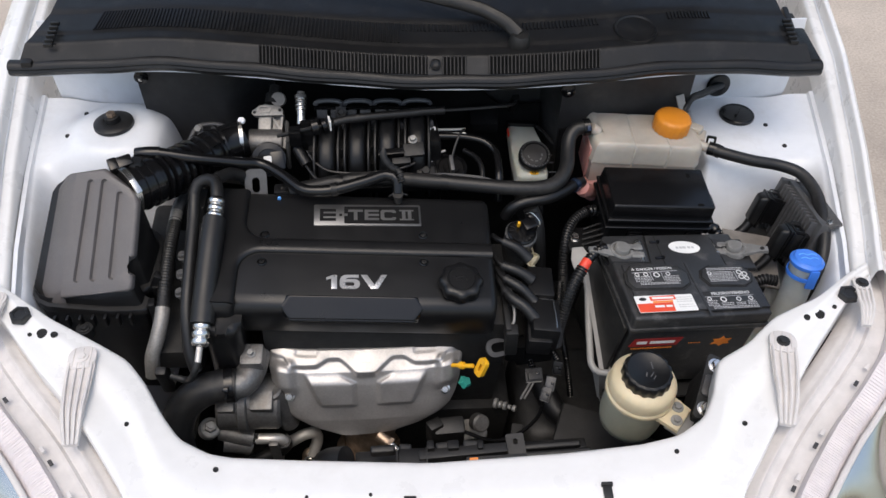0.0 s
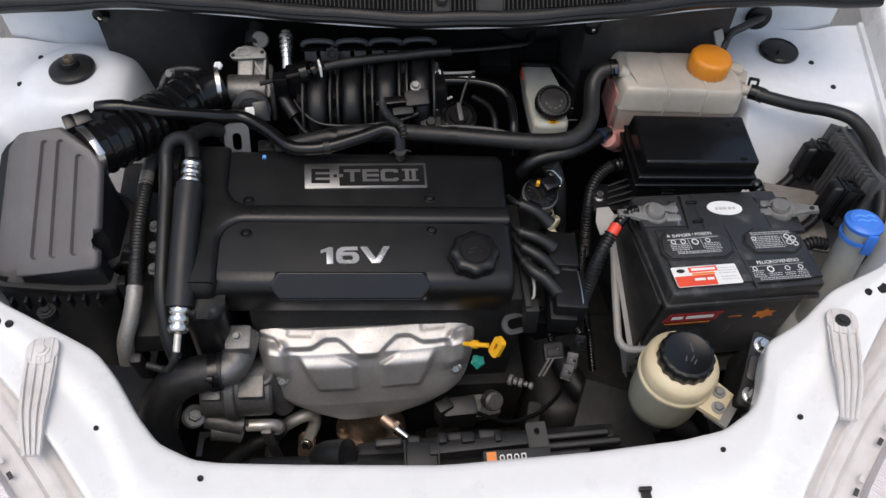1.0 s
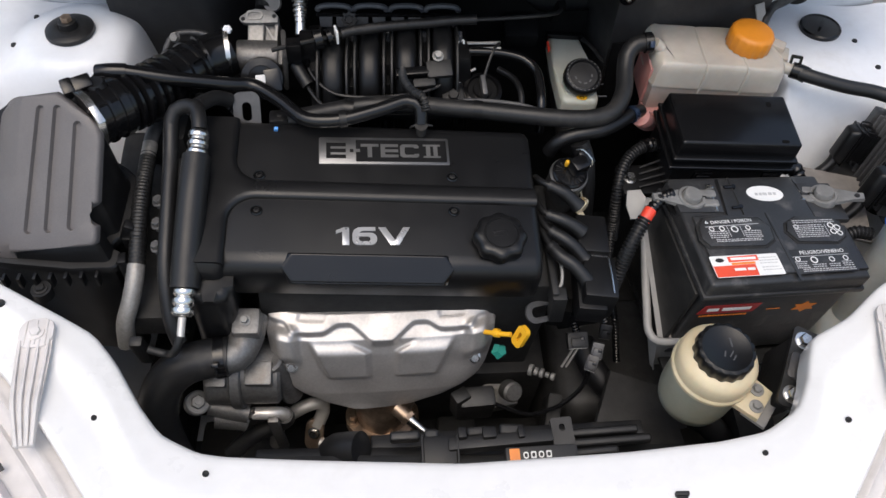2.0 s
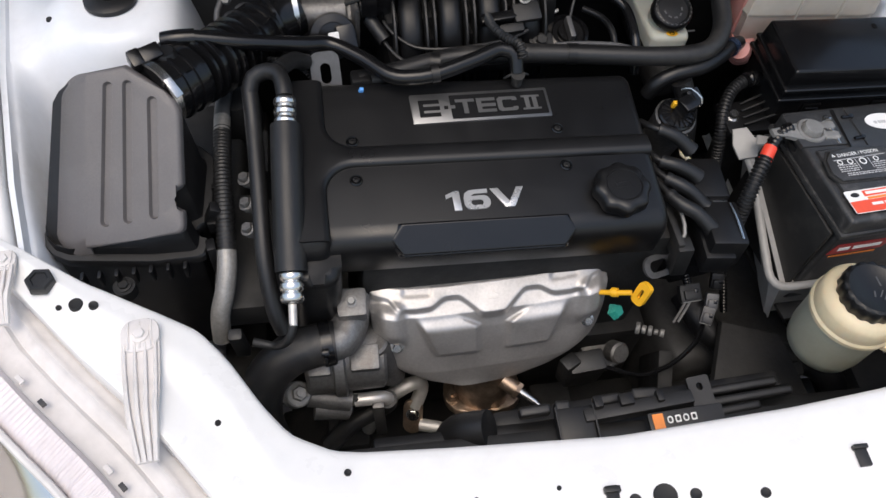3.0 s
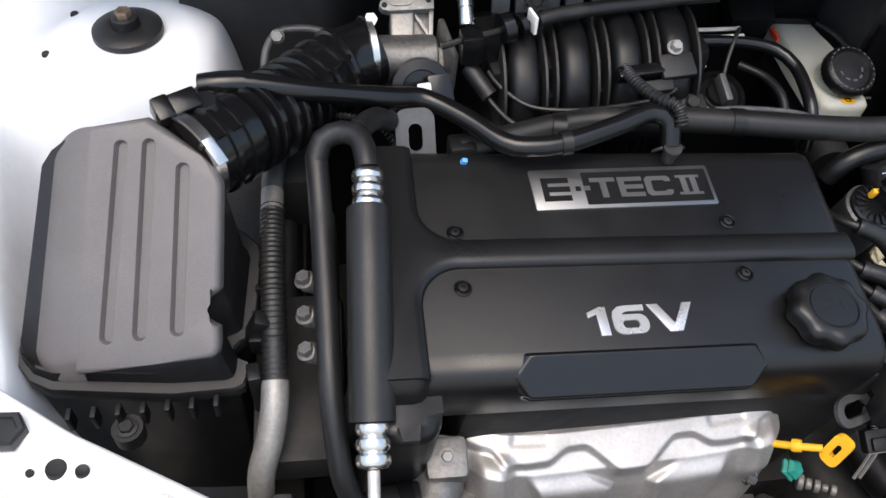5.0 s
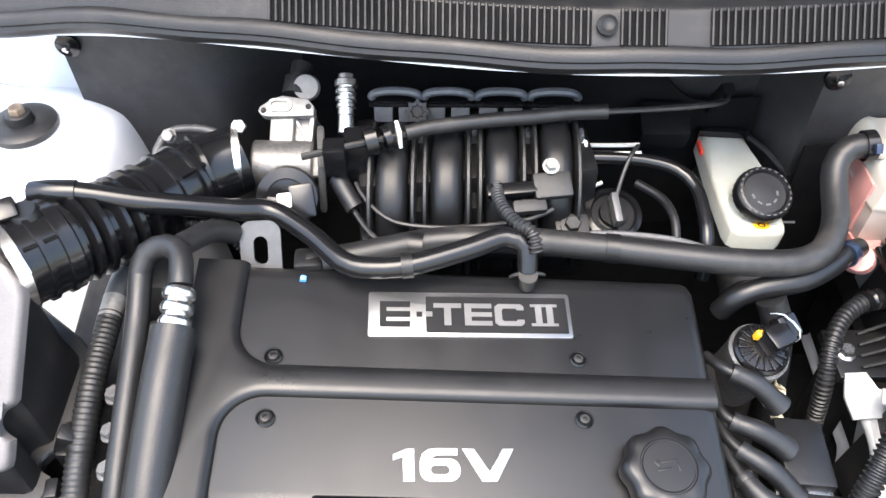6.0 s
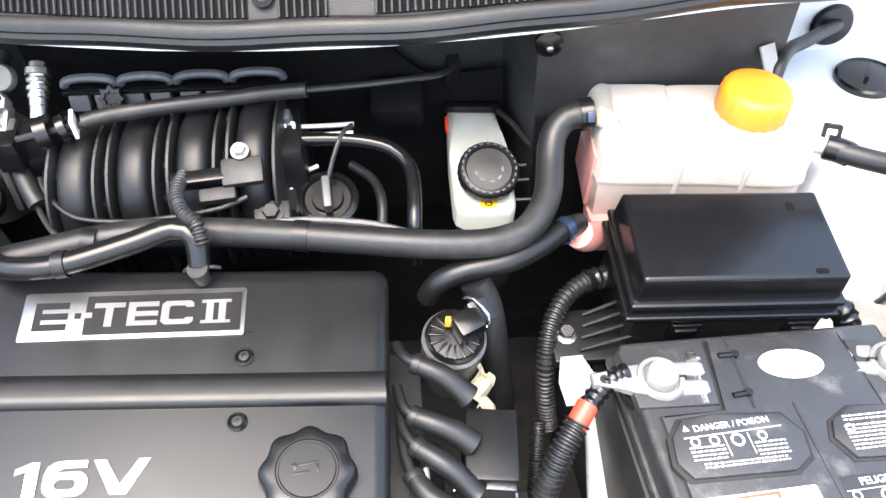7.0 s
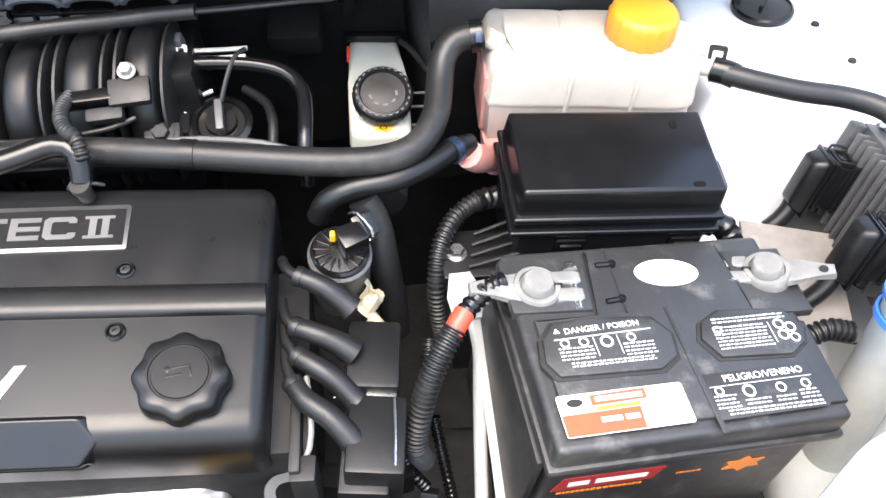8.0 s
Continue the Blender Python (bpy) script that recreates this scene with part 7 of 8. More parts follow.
def vent_cap(corners, name_text, lines, grid):
    """A clipped-corner cell cover with its warning print."""
    pts = [BL(*c) for c in corners]
    cx, cy = sum(p[0] for p in pts) / len(pts), sum(p[1] for p in pts) / len(pts)
    gap = part("cell_cover_gap", prism(B(), BT, [(cx + (x - cx) * 1.07, cy + (y - cy) * 1.10) for x, y in pts], -0.002, 0.0007, 0.0003), dark_under, lidb, "dark gap round the cell cover")
    cov = part("cell_cover", prism(B(), BT, pts, -0.001, 0.0035, 0.0012), battery_black, lidb, "eight-sided cell cover with white warning print")
    ang = 2
    if name_text:
        letters("warning_text", name_text, BT @ pose(cx + 0.001, cy + 0.0135, 0.0037, 0, 0, ang), 0.0068, label_white, cov, 0.0001, 1.0, "white warning text")
        tri = [(0.0028 * math.cos(radians(a)), 0.0028 * math.sin(radians(a))) for a in (90, 210, 330)]
        part("warning_triangle", ring_plate(B(), BT @ pose(cx - 0.0335, cy + 0.0130, 0.0036), tri, [(x * 0.5, y * 0.5) for x, y in tri], 0, 0.0003), label_white, cov)
    bm = B()
    for x, y, w, hh in lines:
        box(bm, BT @ pose(cx + x, cy + y, 0.0036, 0, 0, ang), w, hh, 0.0003, 0.0)
    tagged(part("small_print", bm, label_grey, cov), kind="stuff")
    for x, y, r in grid:
        part("pictogram", ring_plate(B(), BT @ pose(cx + x, cy + y, 0.0036), [(r * math.cos(radians(a)), r * math.sin(radians(a))) for a in range(0, 360, 30)],
             [(r * 0.7 * math.cos(radians(a)), r * 0.7 * math.sin(radians(a))) for a in range(0, 360, 30)], 0, 0.0003), label_white, cov)


rnd = random.Random(4)


def print_rows(x0, x1, ys, hh=0.0013):
    """Rows of unreadable small print as plain bars of uneven length."""
    out = []
    for y in ys:
        x = x0
        while x < x1 - 0.002:
            w = min(rnd.uniform(0.0016, 0.0050), x1 - x)
            out.append((x + w / 2, y + rnd.uniform(-0.0001, 0.0001), w * 0.84, hh * rnd.uniform(0.75, 1.1)))
            x += w + 0.0005
    return out


vent_cap(((0.292, 0.997), (0.365, 1.006), (0.378, 1.017), (0.378, 1.036), (0.365, 1.050), (0.316, 1.046), (0.292, 1.041), (0.283, 1.027), (0.283, 1.008)), "DANGER / POISON",
         print_rows(-0.036, -0.010, (-0.0015, -0.0045, -0.0075, -0.0105)) + print_rows(-0.030, 0.034, (-0.0140, -0.0165)) + print_rows(0.012, 0.036, (-0.002, -0.005, -0.008, -0.011)) + [(0, 0.0075, 0.074, 0.0008), (-0.008, -0.002, 0.0007, 0.016), (0.010, -0.002, 0.0007, 0.016)],
         ((-0.016, 0.0028, 0.0038), (0.001, 0.0015, 0.005), (0.020, 0.003, 0.0036), (-0.030, 0.0028, 0.0036)))
vent_cap(((0.412, 1.017), (0.466, 1.022), (0.479, 1.033), (0.482, 1.046), (0.470, 1.062), (0.420, 1.058), (0.403, 1.046), (0.400, 1.032)), "",
         print_rows(-0.030, 0.030, (0.0135, 0.0105)) + print_rows(-0.032, 0.012, (0.006, 0.003, 0.0, -0.003, -0.006, -0.009, -0.012)) + [(0.014, -0.002, 0.0007, 0.018)],
         ((0.022, 0.0045, 0.0045), (0.030, 0.001, 0.0045), (0.022, -0.005, 0.0045), (0.030, -0.008, 0.004), (-0.028, 0.004, 0.0036)))
# lower warning print on the lid
cx, cy = BL(0.4365, 0.992)
rear = part("print_panel", prism(B(), BT @ pose(cx, cy, 0, 0, 0, 1), rounded(0.088, 0.036, 0.003), 0.0, 0.0006, 0.0002), battery_black, lidb, "raised print panel")
letters("warning_text", "PELIGRO/VENENO", BT @ pose(cx + 0.004, cy + 0.0125, 0.0008, 0, 0, 1), 0.0076, label_white, rear, 0.0001, 1.02, "white warning text")
bm = B()
for x, y, w, hh in print_rows(-0.040, -0.022, (-0.001, -0.004, -0.007, -0.010)) + print_rows(-0.018, 0.002, (-0.006, -0.009)) + print_rows(0.006, 0.022, (-0.006, -0.009)) + print_rows(0.025, 0.040, (-0.006, -0.009, -0.003)) + print_rows(-0.034, 0.040, (-0.0125, -0.0152)) + [(0, 0.0072, 0.08, 0.0006)]:
    box(bm, BT @ pose(cx + x, cy + y, 0.0006, 0, 0, 1), w, hh, 0.0003, 0.0)
tagged(part("small_print", bm, label_grey, rear), kind="stuff")
for x, y, r in ((-0.012, 0.001, 0.005), (0.013, 0.001, 0.004), (-0.034, 0.003, 0.0035), (0.033, 0.002, 0.0038)):
    part("pictogram", ring_plate(B(), BT @ pose(cx + x, cy + y, 0.0006), [(r * math.cos(radians(a)), r * math.sin(radians(a))) for a in range(0, 360, 30)], [(r * 0.7 * math.cos(radians(a)), r * 0.7 * math.sin(radians(a))) for a in range(0, 360, 30)], 0, 0.0003), label_white, rear)
# red and white sticker
cx, cy = BL(0.3335, 0.9745)
st = part("sticker", prism(B(), BT @ pose(cx, cy, 0, 0, 0, 0.5), rounded(0.092, 0.031, 0.002), 0.0, 0.0006), label_white, lidb, "white and red paper sticker")
S = BT @ pose(cx, cy, 0.0006, 0, 0, 0.5)
part("red_field", prism(B(), S, [(-0.0455, -0.015), (0.010, -0.015), (0.011, 0.0015), (-0.0455, 0.0005)], 0, 0.0003), label_red, st, "red field of the sticker")
part("red_band", prism(B(), S, [(-0.0225, 0.0055), (0.018, 0.0065), (0.018, 0.0145), (-0.0225, 0.0135)], 0, 0.0003), label_red, st, "red band of the sticker")
part("orange_band", prism(B(), S, [(-0.020, 0.0015), (0.012, 0.002), (0.012, 0.0050), (-0.020, 0.0045)], 0, 0.0003), label_orange, st)
part("logo_shape", prism(B(), S, [(0.0058 * math.cos(radians(a)) - 0.034, 0.003 * math.sin(radians(a)) + 0.009) for a in range(0, 360, 20)], 0, 0.0004), dull_black, st)
bm = B()
for x, y, w, hh in [(-0.002, 0.010, 0.034, 0.0036), (-0.012, -0.0055, 0.015, 0.0036), (0.003, -0.0055, 0.010, 0.0036)]:
    box(bm, S @ pose(x, y, 0.0003), w, hh, 0.0003, 0.0)
tagged(part("small_print", bm, label_white, st), kind="stuff")
bm = B()
for x, y, w, hh in print_rows(0.018, 0.044, (0.010, 0.006, 0.002, -0.004, -0.008), 0.0011):
    box(bm, S @ pose(x, y, 0.0001), w, hh, 0.0003, 0.0)
tagged(part("small_print", bm, label_grey, st), kind="stuff")
# oval sticker
cx, cy = BL(0.3885, 1.0945)
ov = part("oval_sticker", prism(B(), BT @ pose(cx, cy, 0, 0, 0, -4), [(0.026 * math.cos(radians(a)), 0.0128 * math.sin(radians(a))) for a in range(0, 360, 12)], 0, 0.0007), label_white, lidb, "white oval sticker")
bm = B()
for x, w in ((-0.013, 0.004), (-0.007, 0.004), (-0.001, 0.006), (0.007, 0.005), (0.0135, 0.004)):
    box(bm, BT @ pose(cx + x, cy - 0.001, 0.0007, 0, 0, -4), w, 0.0042, 0.0003, 0.0)
tagged(part("small_print", bm, label_grey, ov), kind="stuff")
# front face label
FF = BT @ pose(0, -(DEP - 0.012) / 2, -0.086, 90, 0, 0)
part("front_logo_band", prism(B(), FF @ pose(-0.055, 0.018, 0), [(-0.042, -0.009), (0.036, -0.009), (0.042, 0.009), (-0.036, 0.009)], 0, 0.0008), dark_red, battery, "dark red band on the battery's front")
bm = B()
for x, y, w, hh in ((-0.078, 0.018, 0.016, 0.006), (-0.045, 0.018, 0.040, 0.006)):
    box(bm, FF @ pose(x, y, 0.0008), w, hh, 0.0004, 0.0)
tagged(part("small_print", bm, label_white, battery), kind="stuff")
bm = B()
for x, y, w, hh in print_rows(-0.092, -0.025, (0.004,), 0.003) + print_rows(0.0, 0.02, (0.012,), 0.002):
    box(bm, FF @ pose(x, y, 0.0004), w, hh, 0.0004, 0.0)
tagged(part("small_print", bm, label_orange, battery), kind="stuff")
part("orange_burst", prism(B(), FF @ pose(0.055, 0.012, 0), [((0.018 if k % 2 else 0.011) * math.cos(radians(30 * k)), (0.012 if k % 2 else 0.007) * math.sin(radians(30 * k))) for k in range(12)], 0, 0.0006), label_orange, battery, "orange burst print")

# battery posts and clamps


def clamp(name_label, x, y, z, turn):
    m = pose(x, y, z, 2, 7, turn)
    t = thing("battery_clamp", (x, y, z - 0.02), name_label, "battery clamp", "battery clamps")
    part("post", lathe(B(), m, [(0, -0.022), (0.0125, -0.022), (0.0118, 0.003), (0.0105, 0.0048), (0, 0.0052)], 28), lead, t)
    ring = part("clamp_ring", lathe(B(), m, [(0.0122, -0.014), (0.0178, -0.014), (0.0188, -0.012), (0.0184, -0.003), (0.0172, -0.001), (0.0140, -0.001), (0.0132, -0.003), (0.0122, -0.003)], 32), lead, t, "dull lead clamp ring")
    part("ring_slit", box(B(), m @ pose(0.0155, 0, -0.012), 0.007, 0.0014, 0.0118, 0.0), dark_under, ring)
    for s in (1, -1):
        part("clamp_jaw", prism(B(), m @ pose(0.024, 0.0078 * s, -0.014), [(-0.010, -0.0062), (0.007, -0.0062), (0.011, -0.004), (0.011, 0.0045), (0.006, 0.0062), (-0.012, 0.0052)], 0, 0.0125, 0.0025, 3), lead, t)
    part("jaw_bolt", cyl(hexbolt(B(), axis(m @ Vector((0.029, 0.013, -0.006)), m @ Vector((0.029, 0.024, -0.006))), 0.0062, 0.007, 1.35), m @ Vector((0.029, -0.021, -0.006)), m @ Vector((0.029, 0.014, -0.006)), 0.0033, n=12), bright_metal, t)
    lug = part("cable_lug", prism(B(), m @ pose(-0.030, 0, -0.008), [(-0.021, -0.0058), (-0.004, -0.0064), (0.006, -0.0105), (0.016, -0.0130), (0.016, 0.0130), (0.006, 0.0105), (-0.004, 0.0064), (-0.021, 0.0058)], 0, 0.0055, 0.0014), lead, t, "flat metal cable lug")
    # dark disc paints the shade in the lug's eye
    part("lug_hole", lathe(B(), m @ pose(-0.042, 0, -0.0024), [(0, 0.0004), (0.0026, 0.0004), (0.0032, 0.0009), (0.0036, 0)], 16), dark_under, lug)
    part("dark_base", lathe(B(), m, [(0, -0.022), (0.025, -0.022), (0.025, -0.016), (0, -0.016)], 28), dull_black, t)
    return t


clamp("dull lead clamp on the post with the red-taped cable", 0.286, 1.077, 0.8375, 4)
clamp("dull lead clamp on the post beside the fuse box", 0.470, 1.100, 0.8165, 171)

# cables at the battery
cab = thing("battery_cable", (0.22, 1.04, 0.75), "thick black corrugated battery cable with red tape", "cable")
part("tape", tube(B(), [(0.262, 1.083, 0.834), (0.252, 1.079, 0.834), (0.240, 1.069, 0.832), (0.230, 1.058, 0.829)], 0.0074, 12, pitch=0.006, amp=0.0006), gloss_black, cab, "glossy black wrapped tape")
part("red_tape", tube(B(), [(0.231, 1.060, 0.830), (0.226, 1.053, 0.827), (0.2215, 1.047, 0.823)], 0.0080, 16), red, cab, "band of red tape")
part("conduit", tube(B(), [(0.223, 1.049, 0.825), (0.212, 1.034, 0.815), (0.201, 1.018, 0.796), (0.193, 1.006, 0.765), (0.190, 1.005, 0.73), (0.195, 1.02, 0.68)], 0.0086, 16, pitch=0.0045, amp=0.0010), rubber, cab, "corrugated black conduit")
loom = thing("wiring_loom", (0.21, 1.14, 0.72), "black corrugated wiring loom beside the fuse box", "cable")
part("conduit", tube(B(), [(0.268, 1.200, 0.803), (0.250, 1.195, 0.806), (0.230, 1.181, 0.801), (0.217, 1.160, 0.790), (0.212, 1.138, 0.770), (0.213, 1.128, 0.735), (0.218, 1.125, 0.69)], 0.0074, 14, pitch=0.0045, amp=0.0009), rubber, loom)
part("tape", tube(B(), [(0.275, 1.202, 0.801), (0.262, 1.200, 0.805), (0.250, 1.195, 0.806)], 0.0095, 12, pitch=0.008, amp=0.0008), gloss_black, loom, "shiny torn tape")
part("thin_conduit", tube(B(), [(0.204, 1.10, 0.74), (0.200, 1.07, 0.72), (0.196, 1.04, 0.69)], 0.0055, 10, pitch=0.004, amp=0.0008), rubber, loom)
# hold-down bracket
hold = thing("battery_bracket", (0.24, 1.10, 0.72), "pale bent steel bracket beside the battery", "bracket")
part("upright", prism(B(), pose(0.236, 1.118, 0.775, 25, -10, 5), [(-0.014, -0.020), (0.012, -0.022), (0.030, -0.004), (0.012, 0.002), (0.008, 0.018), (-0.010, 0.020), (-0.016, 0.0)], 0, 0.004, 0.001), tray_grey, hold)
part("arm", prism(B(), pose(0.256, 1.098, 0.795, 0, 0, -15), [(-0.018, -0.008), (0.022, -0.006), (0.024, 0.006), (-0.016, 0.008)], 0, 0.003, 0.001), tray_grey, hold)

# battery tray
tray = thing("battery_tray", (0.37, 1.03, 0.62), "pale steel battery tray under the battery", "tray")
rim = [(0.236, 1.112, 0.765), (0.244, 1.085, 0.752), (0.242, 1.04, 0.732), (0.240, 0.99, 0.712), (0.240, 0.962, 0.701), (0.250, 0.950, 0.697), (0.27, 0.949, 0.696), (0.30, 0.951, 0.694), (0.335, 0.955, 0.692)]
part("rim", tube(B(), rim, 0.0055, 10), tray_grey, tray)
bm = B()
line = [Vector(p) for p in rim]


def tray_wall(u, v):
    k = u * (len(line) - 1)
    i = min(int(k), len(line) - 2)
    p = line[i].lerp(line[i + 1], k - i)
    return (p.x + 0.020 * v * (1 - smooth(0.55, 0.75, u)), p.y + 0.016 * v * smooth(0.55, 0.75, u), p.z - 0.085 * v)


sheet(bm, tray_wall, 40, 6, 0.002, (0.3, 0.3, 0))
part("wall", bm, tray_grey, tray)
part("side_flange", sheet(B(), lambda u, v: (0.240 + 0.012 * u + 0.022 * v, 1.105 - 0.155 * u, 0.768 - 0.074 * u - 0.004 * v), 12, 4, 0.002), tray_grey, tray)
part("floor", box(B(), pose(0.37, 1.04, 0.625, 0, 5, 8), 0.23, 0.18, 0.006, 0.002), dull_black, tray)
part("insulation", box(B(), BT @ pose(-0.112, 0.0, -0.165), 0.006, 0.15, 0.13, 0.002), dull_black, tray)

# ---- control unit, washer bottle, power steering reservoir ----
ecu = thing("control_unit", (0.56, 1.17, 0.74), "finned metal control unit with two black connectors", "control unit")
E0 = pose(0.580, 1.178, 0.795) @ pose(0, 0, 0, -10, 0, 0) @ pose(0, 0, 0, 0, -75, 0)
part("case", box(B(), E0 @ pose(-0.004, 0, -0.032), 0.100, 0.146, 0.020, 0.003), lift_grey, ecu, "dull grey alloy case")
flange = part("flange", box(B(), E0 @ pose(0.047, 0, -0.036) @ pose(0, 0, 0, 0, 50, 0), 0.020, 0.150, 0.006, 0.002), cast_alu, ecu, "dull alloy flange with two bolts")
part("end_plate", box(B(), E0 @ pose(0.002, 0.070, -0.014), 0.086, 0.012, 0.014, 0.003), lift_grey, ecu, "grey alloy end plate")
for y in (0.064, -0.064):
    part("flange_bolt", hexbolt(B(), E0 @ pose(0.046, y, -0.030) @ pose(0, 0, 0, 0, 50, 0), 0.0055, 0.005, 1.4), bright_metal, flange)
for k in range(12):
    part("fin", box(B(), E0 @ pose(-0.002, 0.054 - 0.0105 * k, -0.014), 0.088, 0.0036, 0.014, 0.001), lift_grey, ecu)
for cy in (0.038, -0.060):
    m = E0 @ pose(-0.001, cy, -0.006)
    con = part("connector", box(B(), m, 0.045, 0.028, 0.036, 0.003), gloss_black, ecu, "glossy black connector with a lever")
    part("connector_step", box(box(B(), m @ pose(0, 0, 0.008), 0.048, 0.031, 0.004, 0.0012), m @ pose(0, 0, 0.027), 0.050, 0.032, 0.004, 0.0012), gloss_black, con)
    part("wire_cover", box(B(), m @ pose(-0.004, 0, 0.0345), 0.058, 0.030, 0.014, 0.005, 3, top=(0.82, 0.70)), black_plastic, con, "bevelled black wire cover")
    part("cover_lip", box(B(), m @ pose(-0.004, 0, 0.033), 0.060, 0.033, 0.003, 0.001), gloss_black, con)
    part("lever_frame", ring_plate(B(), m @ pose(0.0228, 0, 0.019) @ pose(0, 0, 0, 0, 90, 0), rounded(0.018, 0.023, 0.003, 3), rounded(0.012, 0.016, 0.002, 3), 0, 0.0035), black_plastic, con)
    part("lever_tab", box(B(), m @ pose(0.0235, 0, 0.015), 0.005, 0.010, 0.008, 0.001), gloss_black, con)
    part("hook", tube(B(), [m @ Vector(p) for p in ((0.022, 0.009, 0.028), (0.029, 0.012, 0.027), (0.029, 0.012, 0.012), (0.022, 0.009, 0.011))], 0.0013, 6), black_plastic, con)
    part("boot", tube(B(), [m @ Vector(p) for p in ((-0.028, 0.0, 0.040), (-0.036, -0.003, 0.042), (-0.046, -0.006, 0.047), (-0.056, -0.008, 0.054))], 0.008, 12), black_plastic, con)
part("plate", box(B(), pose(0.522, 1.135, 0.752, 0, 6, -10), 0.085, 0.12, 0.004, 0.001), dusty_plate, ecu, "dusty pale support plate")
part("support_bracket", box(B(), pose(0.555, 1.185, 0.62), 0.04, 0.08, 0.13, 0.004), dull_black, ecu)

wash = thing("washer_bottle", (0.56, 1.045, 0.62), "pale plastic washer bottle neck with a blue cap", "washer bottle")
m = pose(0.5625, 1.049, 0.805, -6, 3, 0)
part("neck", lathe(B(), m, [(0, -0.20), (0.024, -0.20), (0.022, -0.06), (0.021, 0.015), (0.0225, 0.017), (0.0225, 0.025), (0, 0.026)], 30), washer_white, wash, "pale translucent filler neck")
part("bottle", box(B(), pose(0.545, 1.05, 0.50), 0.10, 0.16, 0.14, 0.02, 3), washer_white, wash)
cap = part("cap", lathe(B(), m, [(0, 0.024), (0.0245, 0.024), (0.0255, 0.026), (0.0255, 0.030), (0.022, 0.032), (0.020, 0.035), (0.008, 0.0365), (0, 0.036)], 36), blue, wash, "round blue cap with wavy marks")
part("cap_collar", lathe(B(), m, [(0.0225, 0.004), (0.0245, 0.004), (0.0245, 0.010), (0.0225, 0.010)], 30), blue, wash)
part("cap_strap", box(B(), m @ pose(0.004, -0.0255, -0.006, 0, 0, -8), 0.014, 0.004, 0.034, 0.002), blue, wash)
for k in range(2):
    part("wave_mark", tube(B(), [m @ Vector((-0.014 + 0.007 * j, 0.004 - 0.009 * k + 0.003 * (j % 2), 0.0362)) for j in range(5)], 0.0011, 6), sky_blue, cap)
part("hose", tube(B(), [(0.49, 1.055, 0.775), (0.515, 1.062, 0.782), (0.535, 1.06, 0.78)], 0.008, 12, pitch=0.005, amp=0.001), rubber, wash)

ps = thing("power_steering_reservoir", (0.293, 0.877, 0.63), "aged cream power steering reservoir with a black screw cap", "reservoir")
PS = pose(0.2925, 0.876, 0.785, 3, 4, -15) @ Matrix.Scale(0.95, 4)
part("lower_body", lathe(B(), PS, [(0, -0.125), (0.038, -0.125), (0.045, -0.118), (0.048, -0.10), (0.0495, -0.040), (0, -0.040)], 40), res_oily, ps, "oil level seen through the plastic")
part("upper_body", lathe(B(), PS, [(0.0, -0.041), (0.0495, -0.041), (0.0525, -0.038), (0.0525, -0.033), (0.050, -0.030), (0.050, -0.012), (0.047, -0.006), (0.040, -0.001), (0.034, 0.0), (0, 0.0)], 40), res_cream, ps, "yellowed cream plastic")
cap = part("cap", lathe(B(), PS, [(0, -0.004), (0.0345, -0.004), (0.0365, -0.001), (0.0360, 0.014), (0.0345, 0.0175), (0.031, 0.0185), (0.0300, 0.0175), (0, 0.0170)], 120, 0.026, 16, 0.0338), black_plastic, ps, "black screw cap with faint marks", 50)
bm = B()
for x, y, w, d, a in ((0.004, 0.010, 0.002, 0.012, 20), (0.006, -0.006, 0.010, 0.0015, 70), (0.010, -0.010, 0.008, 0.0015, 70), (-0.002, -0.008, 0.002, 0.008, 0)):
    box(bm, PS @ pose(x, y, 0.0169, 0, 0, a), w, d, 0.0006, 0.0)
part("cap_mark", bm, lift_grey, cap)
tab = part("fixing_tab", prism(B(), PS @ pose(0.046, -0.022, -0.046, 0, 0, -18), [(-0.02, -0.022), (0.024, -0.026), (0.028, 0.020), (-0.012, 0.030)], 0, 0.008, 0.002), res_cream, ps, "cream fixing tab")
for y in (-0.013, 0.010):
    part("tab_bolt", hexbolt(B(), PS @ pose(0.058, -0.024 + y, -0.038, 0, 0, -18), 0.0056, 0.004, 1.6), lead, tab)
part("steel_tab", prism(B(), PS @ pose(0.062, -0.026, -0.052, 0, 0, -18), [(-0.012, -0.024), (0.020, -0.028), (0.024, 0.018), (-0.010, 0.026)], 0, 0.005, 0.001), tray_grey, ps)
psb = thing("reservoir_bracket", (0.39, 0.865, 0.72), "black steel bracket bolted beside the front panel", "bracket")
PB = pose(0.384, 0.868, 0.765, 10, 12, -22)
part("plate", ring_plate(B(), PB, [(x + 0.004, y) for x, y in rounded(0.036, 0.105, 0.006)], rounded(0.018, 0.026, 0.004), 0, 0.005), dull_black, psb)
part("plate_window", prism(B(), PB @ pose(0.003, 0, 0.003), rounded(0.030, 0.034, 0.005), 0, 0.006, 0.002), shoulder_grey, psb)
for y in (0.036, -0.036):
    part("bolt", hexbolt(B(), PB @ pose(0.0, y, 0.005), 0.0078, 0.008, 1.45), bright_metal, psb, "plated bolt with washer")
part("lower_arm", box(B(), PB @ pose(0.002, 0, -0.08), 0.02, 0.09, 0.08, 0.004), dark_under, psb)

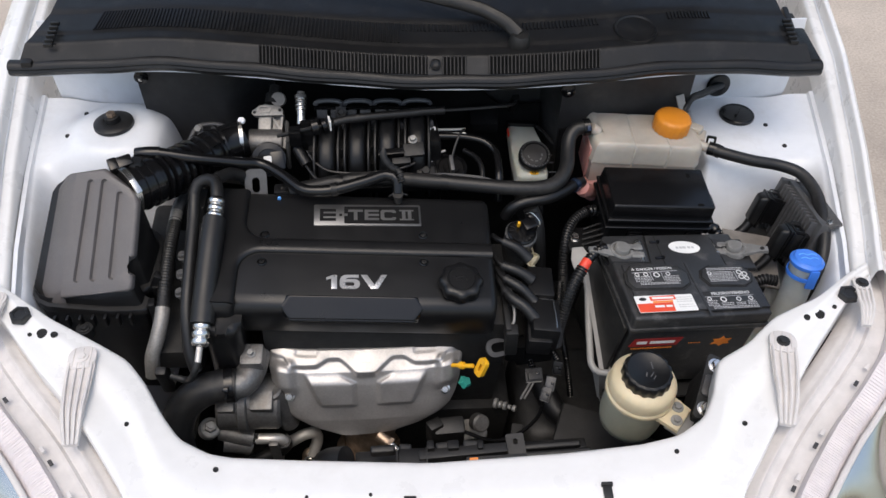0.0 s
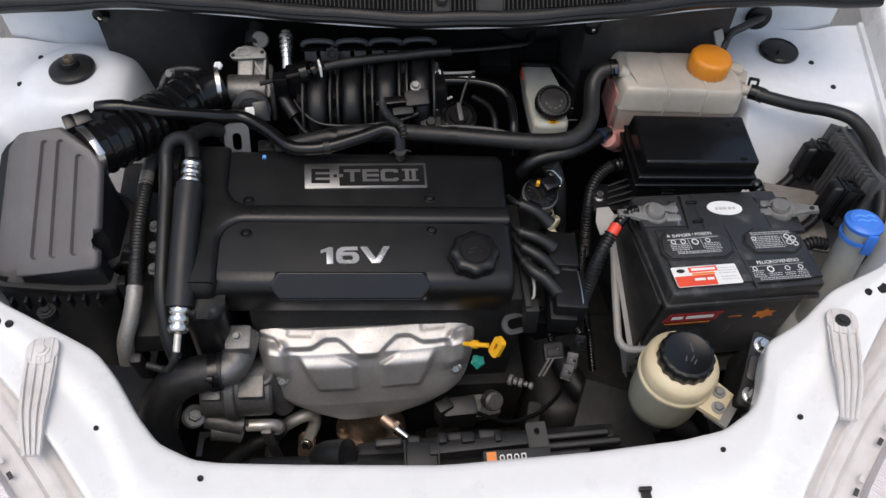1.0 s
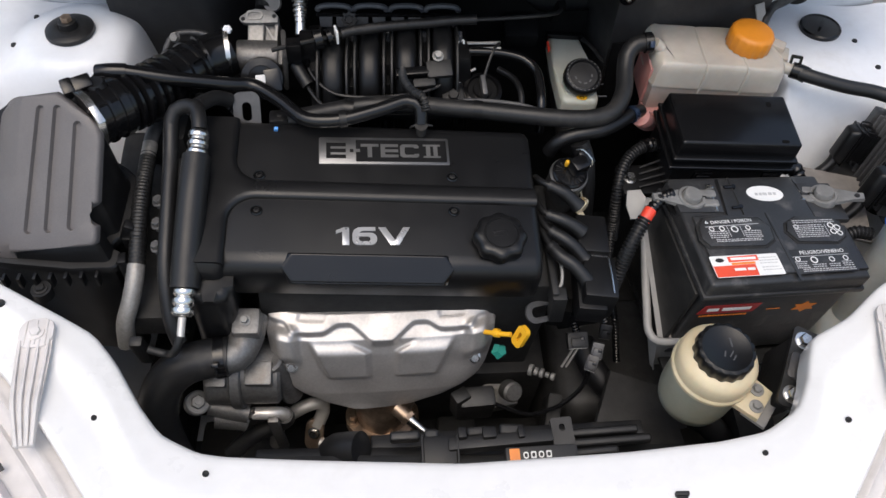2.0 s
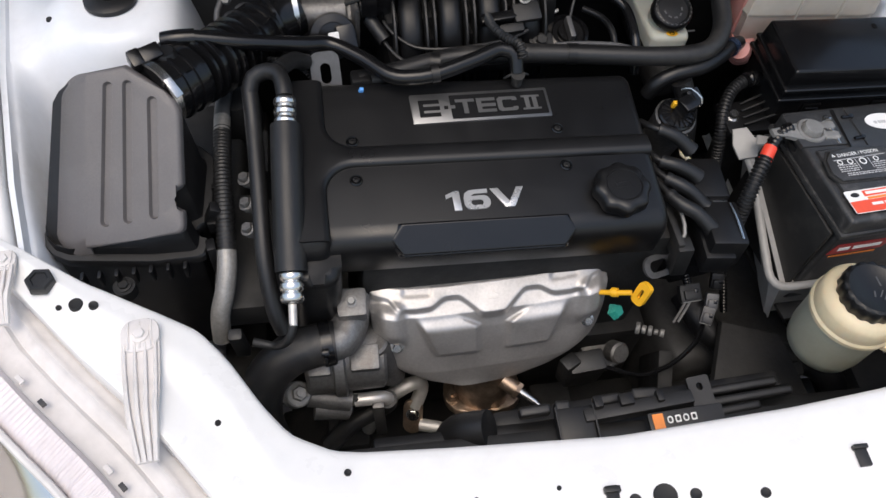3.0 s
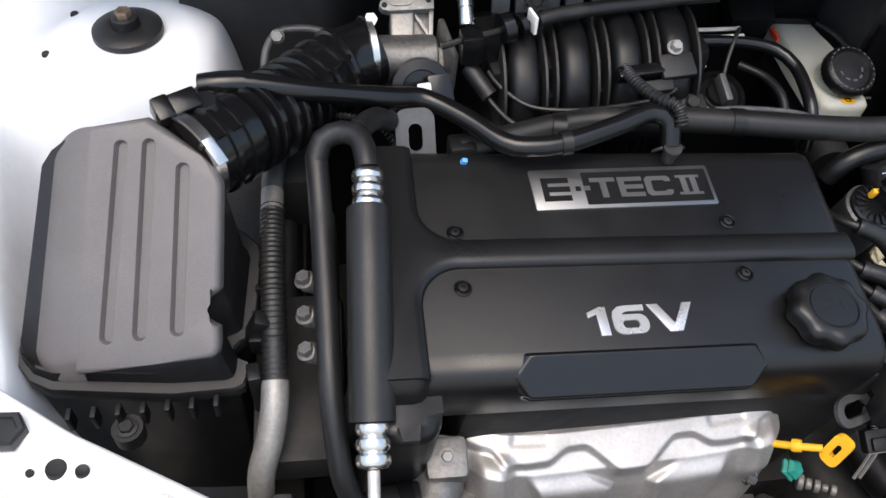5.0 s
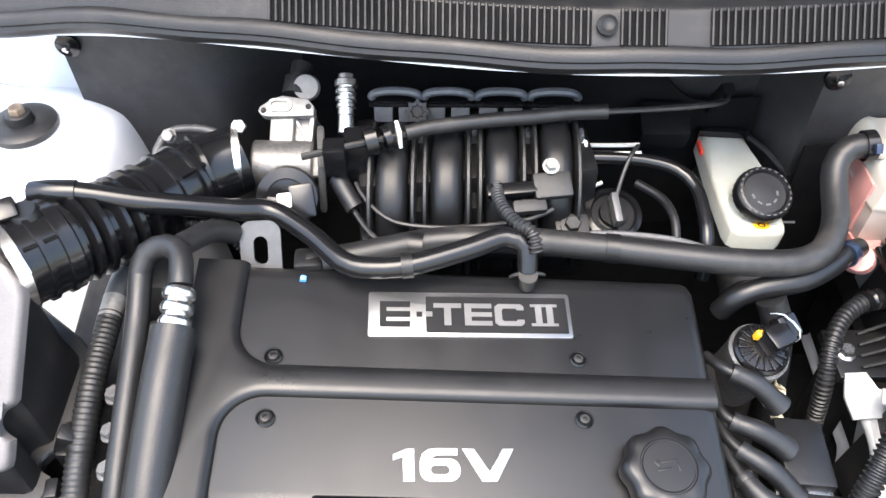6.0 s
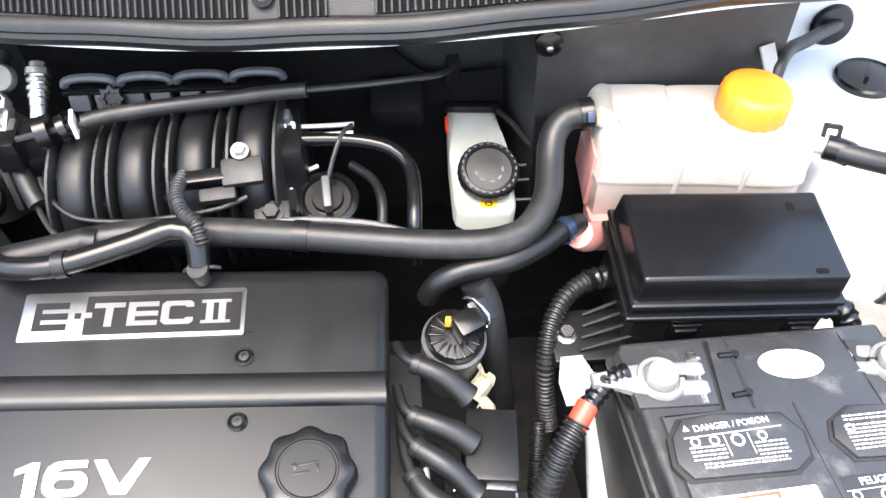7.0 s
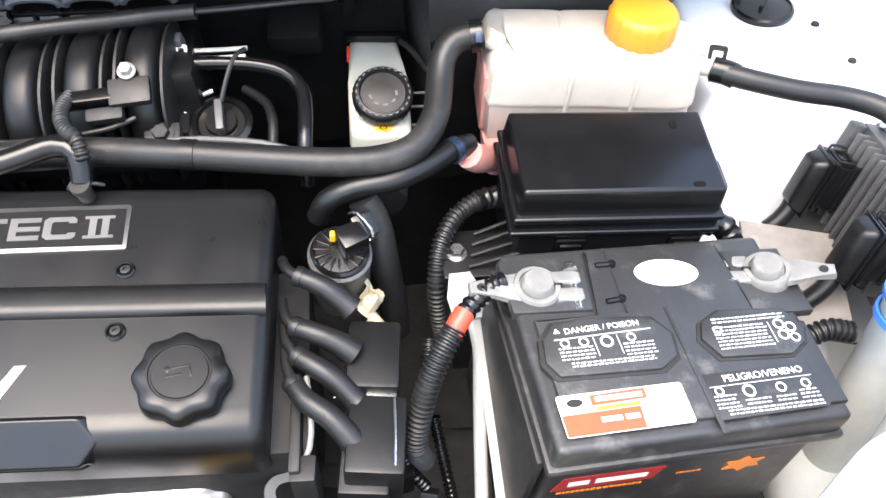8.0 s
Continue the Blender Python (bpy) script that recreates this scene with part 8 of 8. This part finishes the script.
# connectors and loose wires low beside the engine
harness = thing("sensor_harness", (0.18, 0.97, 0.58), "black sensor wires with grey connectors beside the engine", "cable")
part("wire", tube(B(), [(0.172, 0.950, 0.628), (0.168, 0.940, 0.612), (0.160, 0.932, 0.598), (0.138, 0.921, 0.580), (0.112, 0.913, 0.574), (0.085, 0.910, 0.574), (0.04, 0.925, 0.58)], 0.0032, 8), gloss_black, harness)
for x, y, z, rx, a, mat in ((0.156, 0.984, 0.645, 30, 4, dull_black), (0.199, 1.002, 0.645, 55, -12, cowl_plastic), (0.184, 0.972, 0.640, 40, -15, lift_grey), (0.177, 0.957, 0.632, 40, -25, shoulder_grey)):
    m = pose(x, y, z, rx, 0, a)
    w = 0.028 if mat == dull_black else 0.016
    con = part("connector", box(box(B(), m, w, 0.022, 0.012, 0.002), m @ pose(0, -0.003, 0.010), w * 0.7, 0.012, 0.006, 0.0015), mat, harness, "grey-black connector")
    part("latch_hole", box(B(), m @ pose(w * 0.2, 0.001, 0.014), 0.005, 0.005, 0.003, 0.001), gloss_black, con)
    part("edge_clip", box(B(), m @ pose(0, -0.0115, 0.003), w * 0.9, 0.0012, 0.006, 0.0004), pale_cast, con)
for d in (0.0, 0.006):
    part("silver_wire", tube(B(), [(0.136 + d, 0.957, 0.620), (0.144 + d, 0.965, 0.632), (0.152 + d, 0.974, 0.645)], 0.0018, 6), pale_cast, harness)
for pts in ([(0.175, 1.03, 0.70), (0.185, 1.01, 0.68), (0.196, 1.005, 0.66)], [(0.205, 1.06, 0.68), (0.215, 1.02, 0.64), (0.225, 0.99, 0.58)], [(0.135, 1.02, 0.70), (0.148, 1.0, 0.675), (0.156, 0.992, 0.655)]):
    part("hose", tube(B(), pts, 0.0050, 10, pitch=0.005, amp=0.0006), gloss_black, harness)
part("bracket", box(box(B(), pose(0.125, 0.995, 0.68, 10, 0, -8), 0.03, 0.020, 0.05, 0.004), pose(0.155, 1.01, 0.66, 0, 0, 10), 0.06, 0.03, 0.03, 0.005), gap_black, harness)
lower = thing("lower_hose", (0.24, 0.95, 0.52), "thick black rubber hose low beside the gearbox", "hose")
part("hose_body", tube(B(), [(0.176, 1.02, 0.585), (0.185, 0.995, 0.578), (0.200, 0.970, 0.565), (0.226, 0.955, 0.552), (0.265, 0.945, 0.540), (0.319, 0.937, 0.524), (0.365, 0.925, 0.505), (0.40, 0.90, 0.47)], 0.0190, 18), seal_rubber, lower)
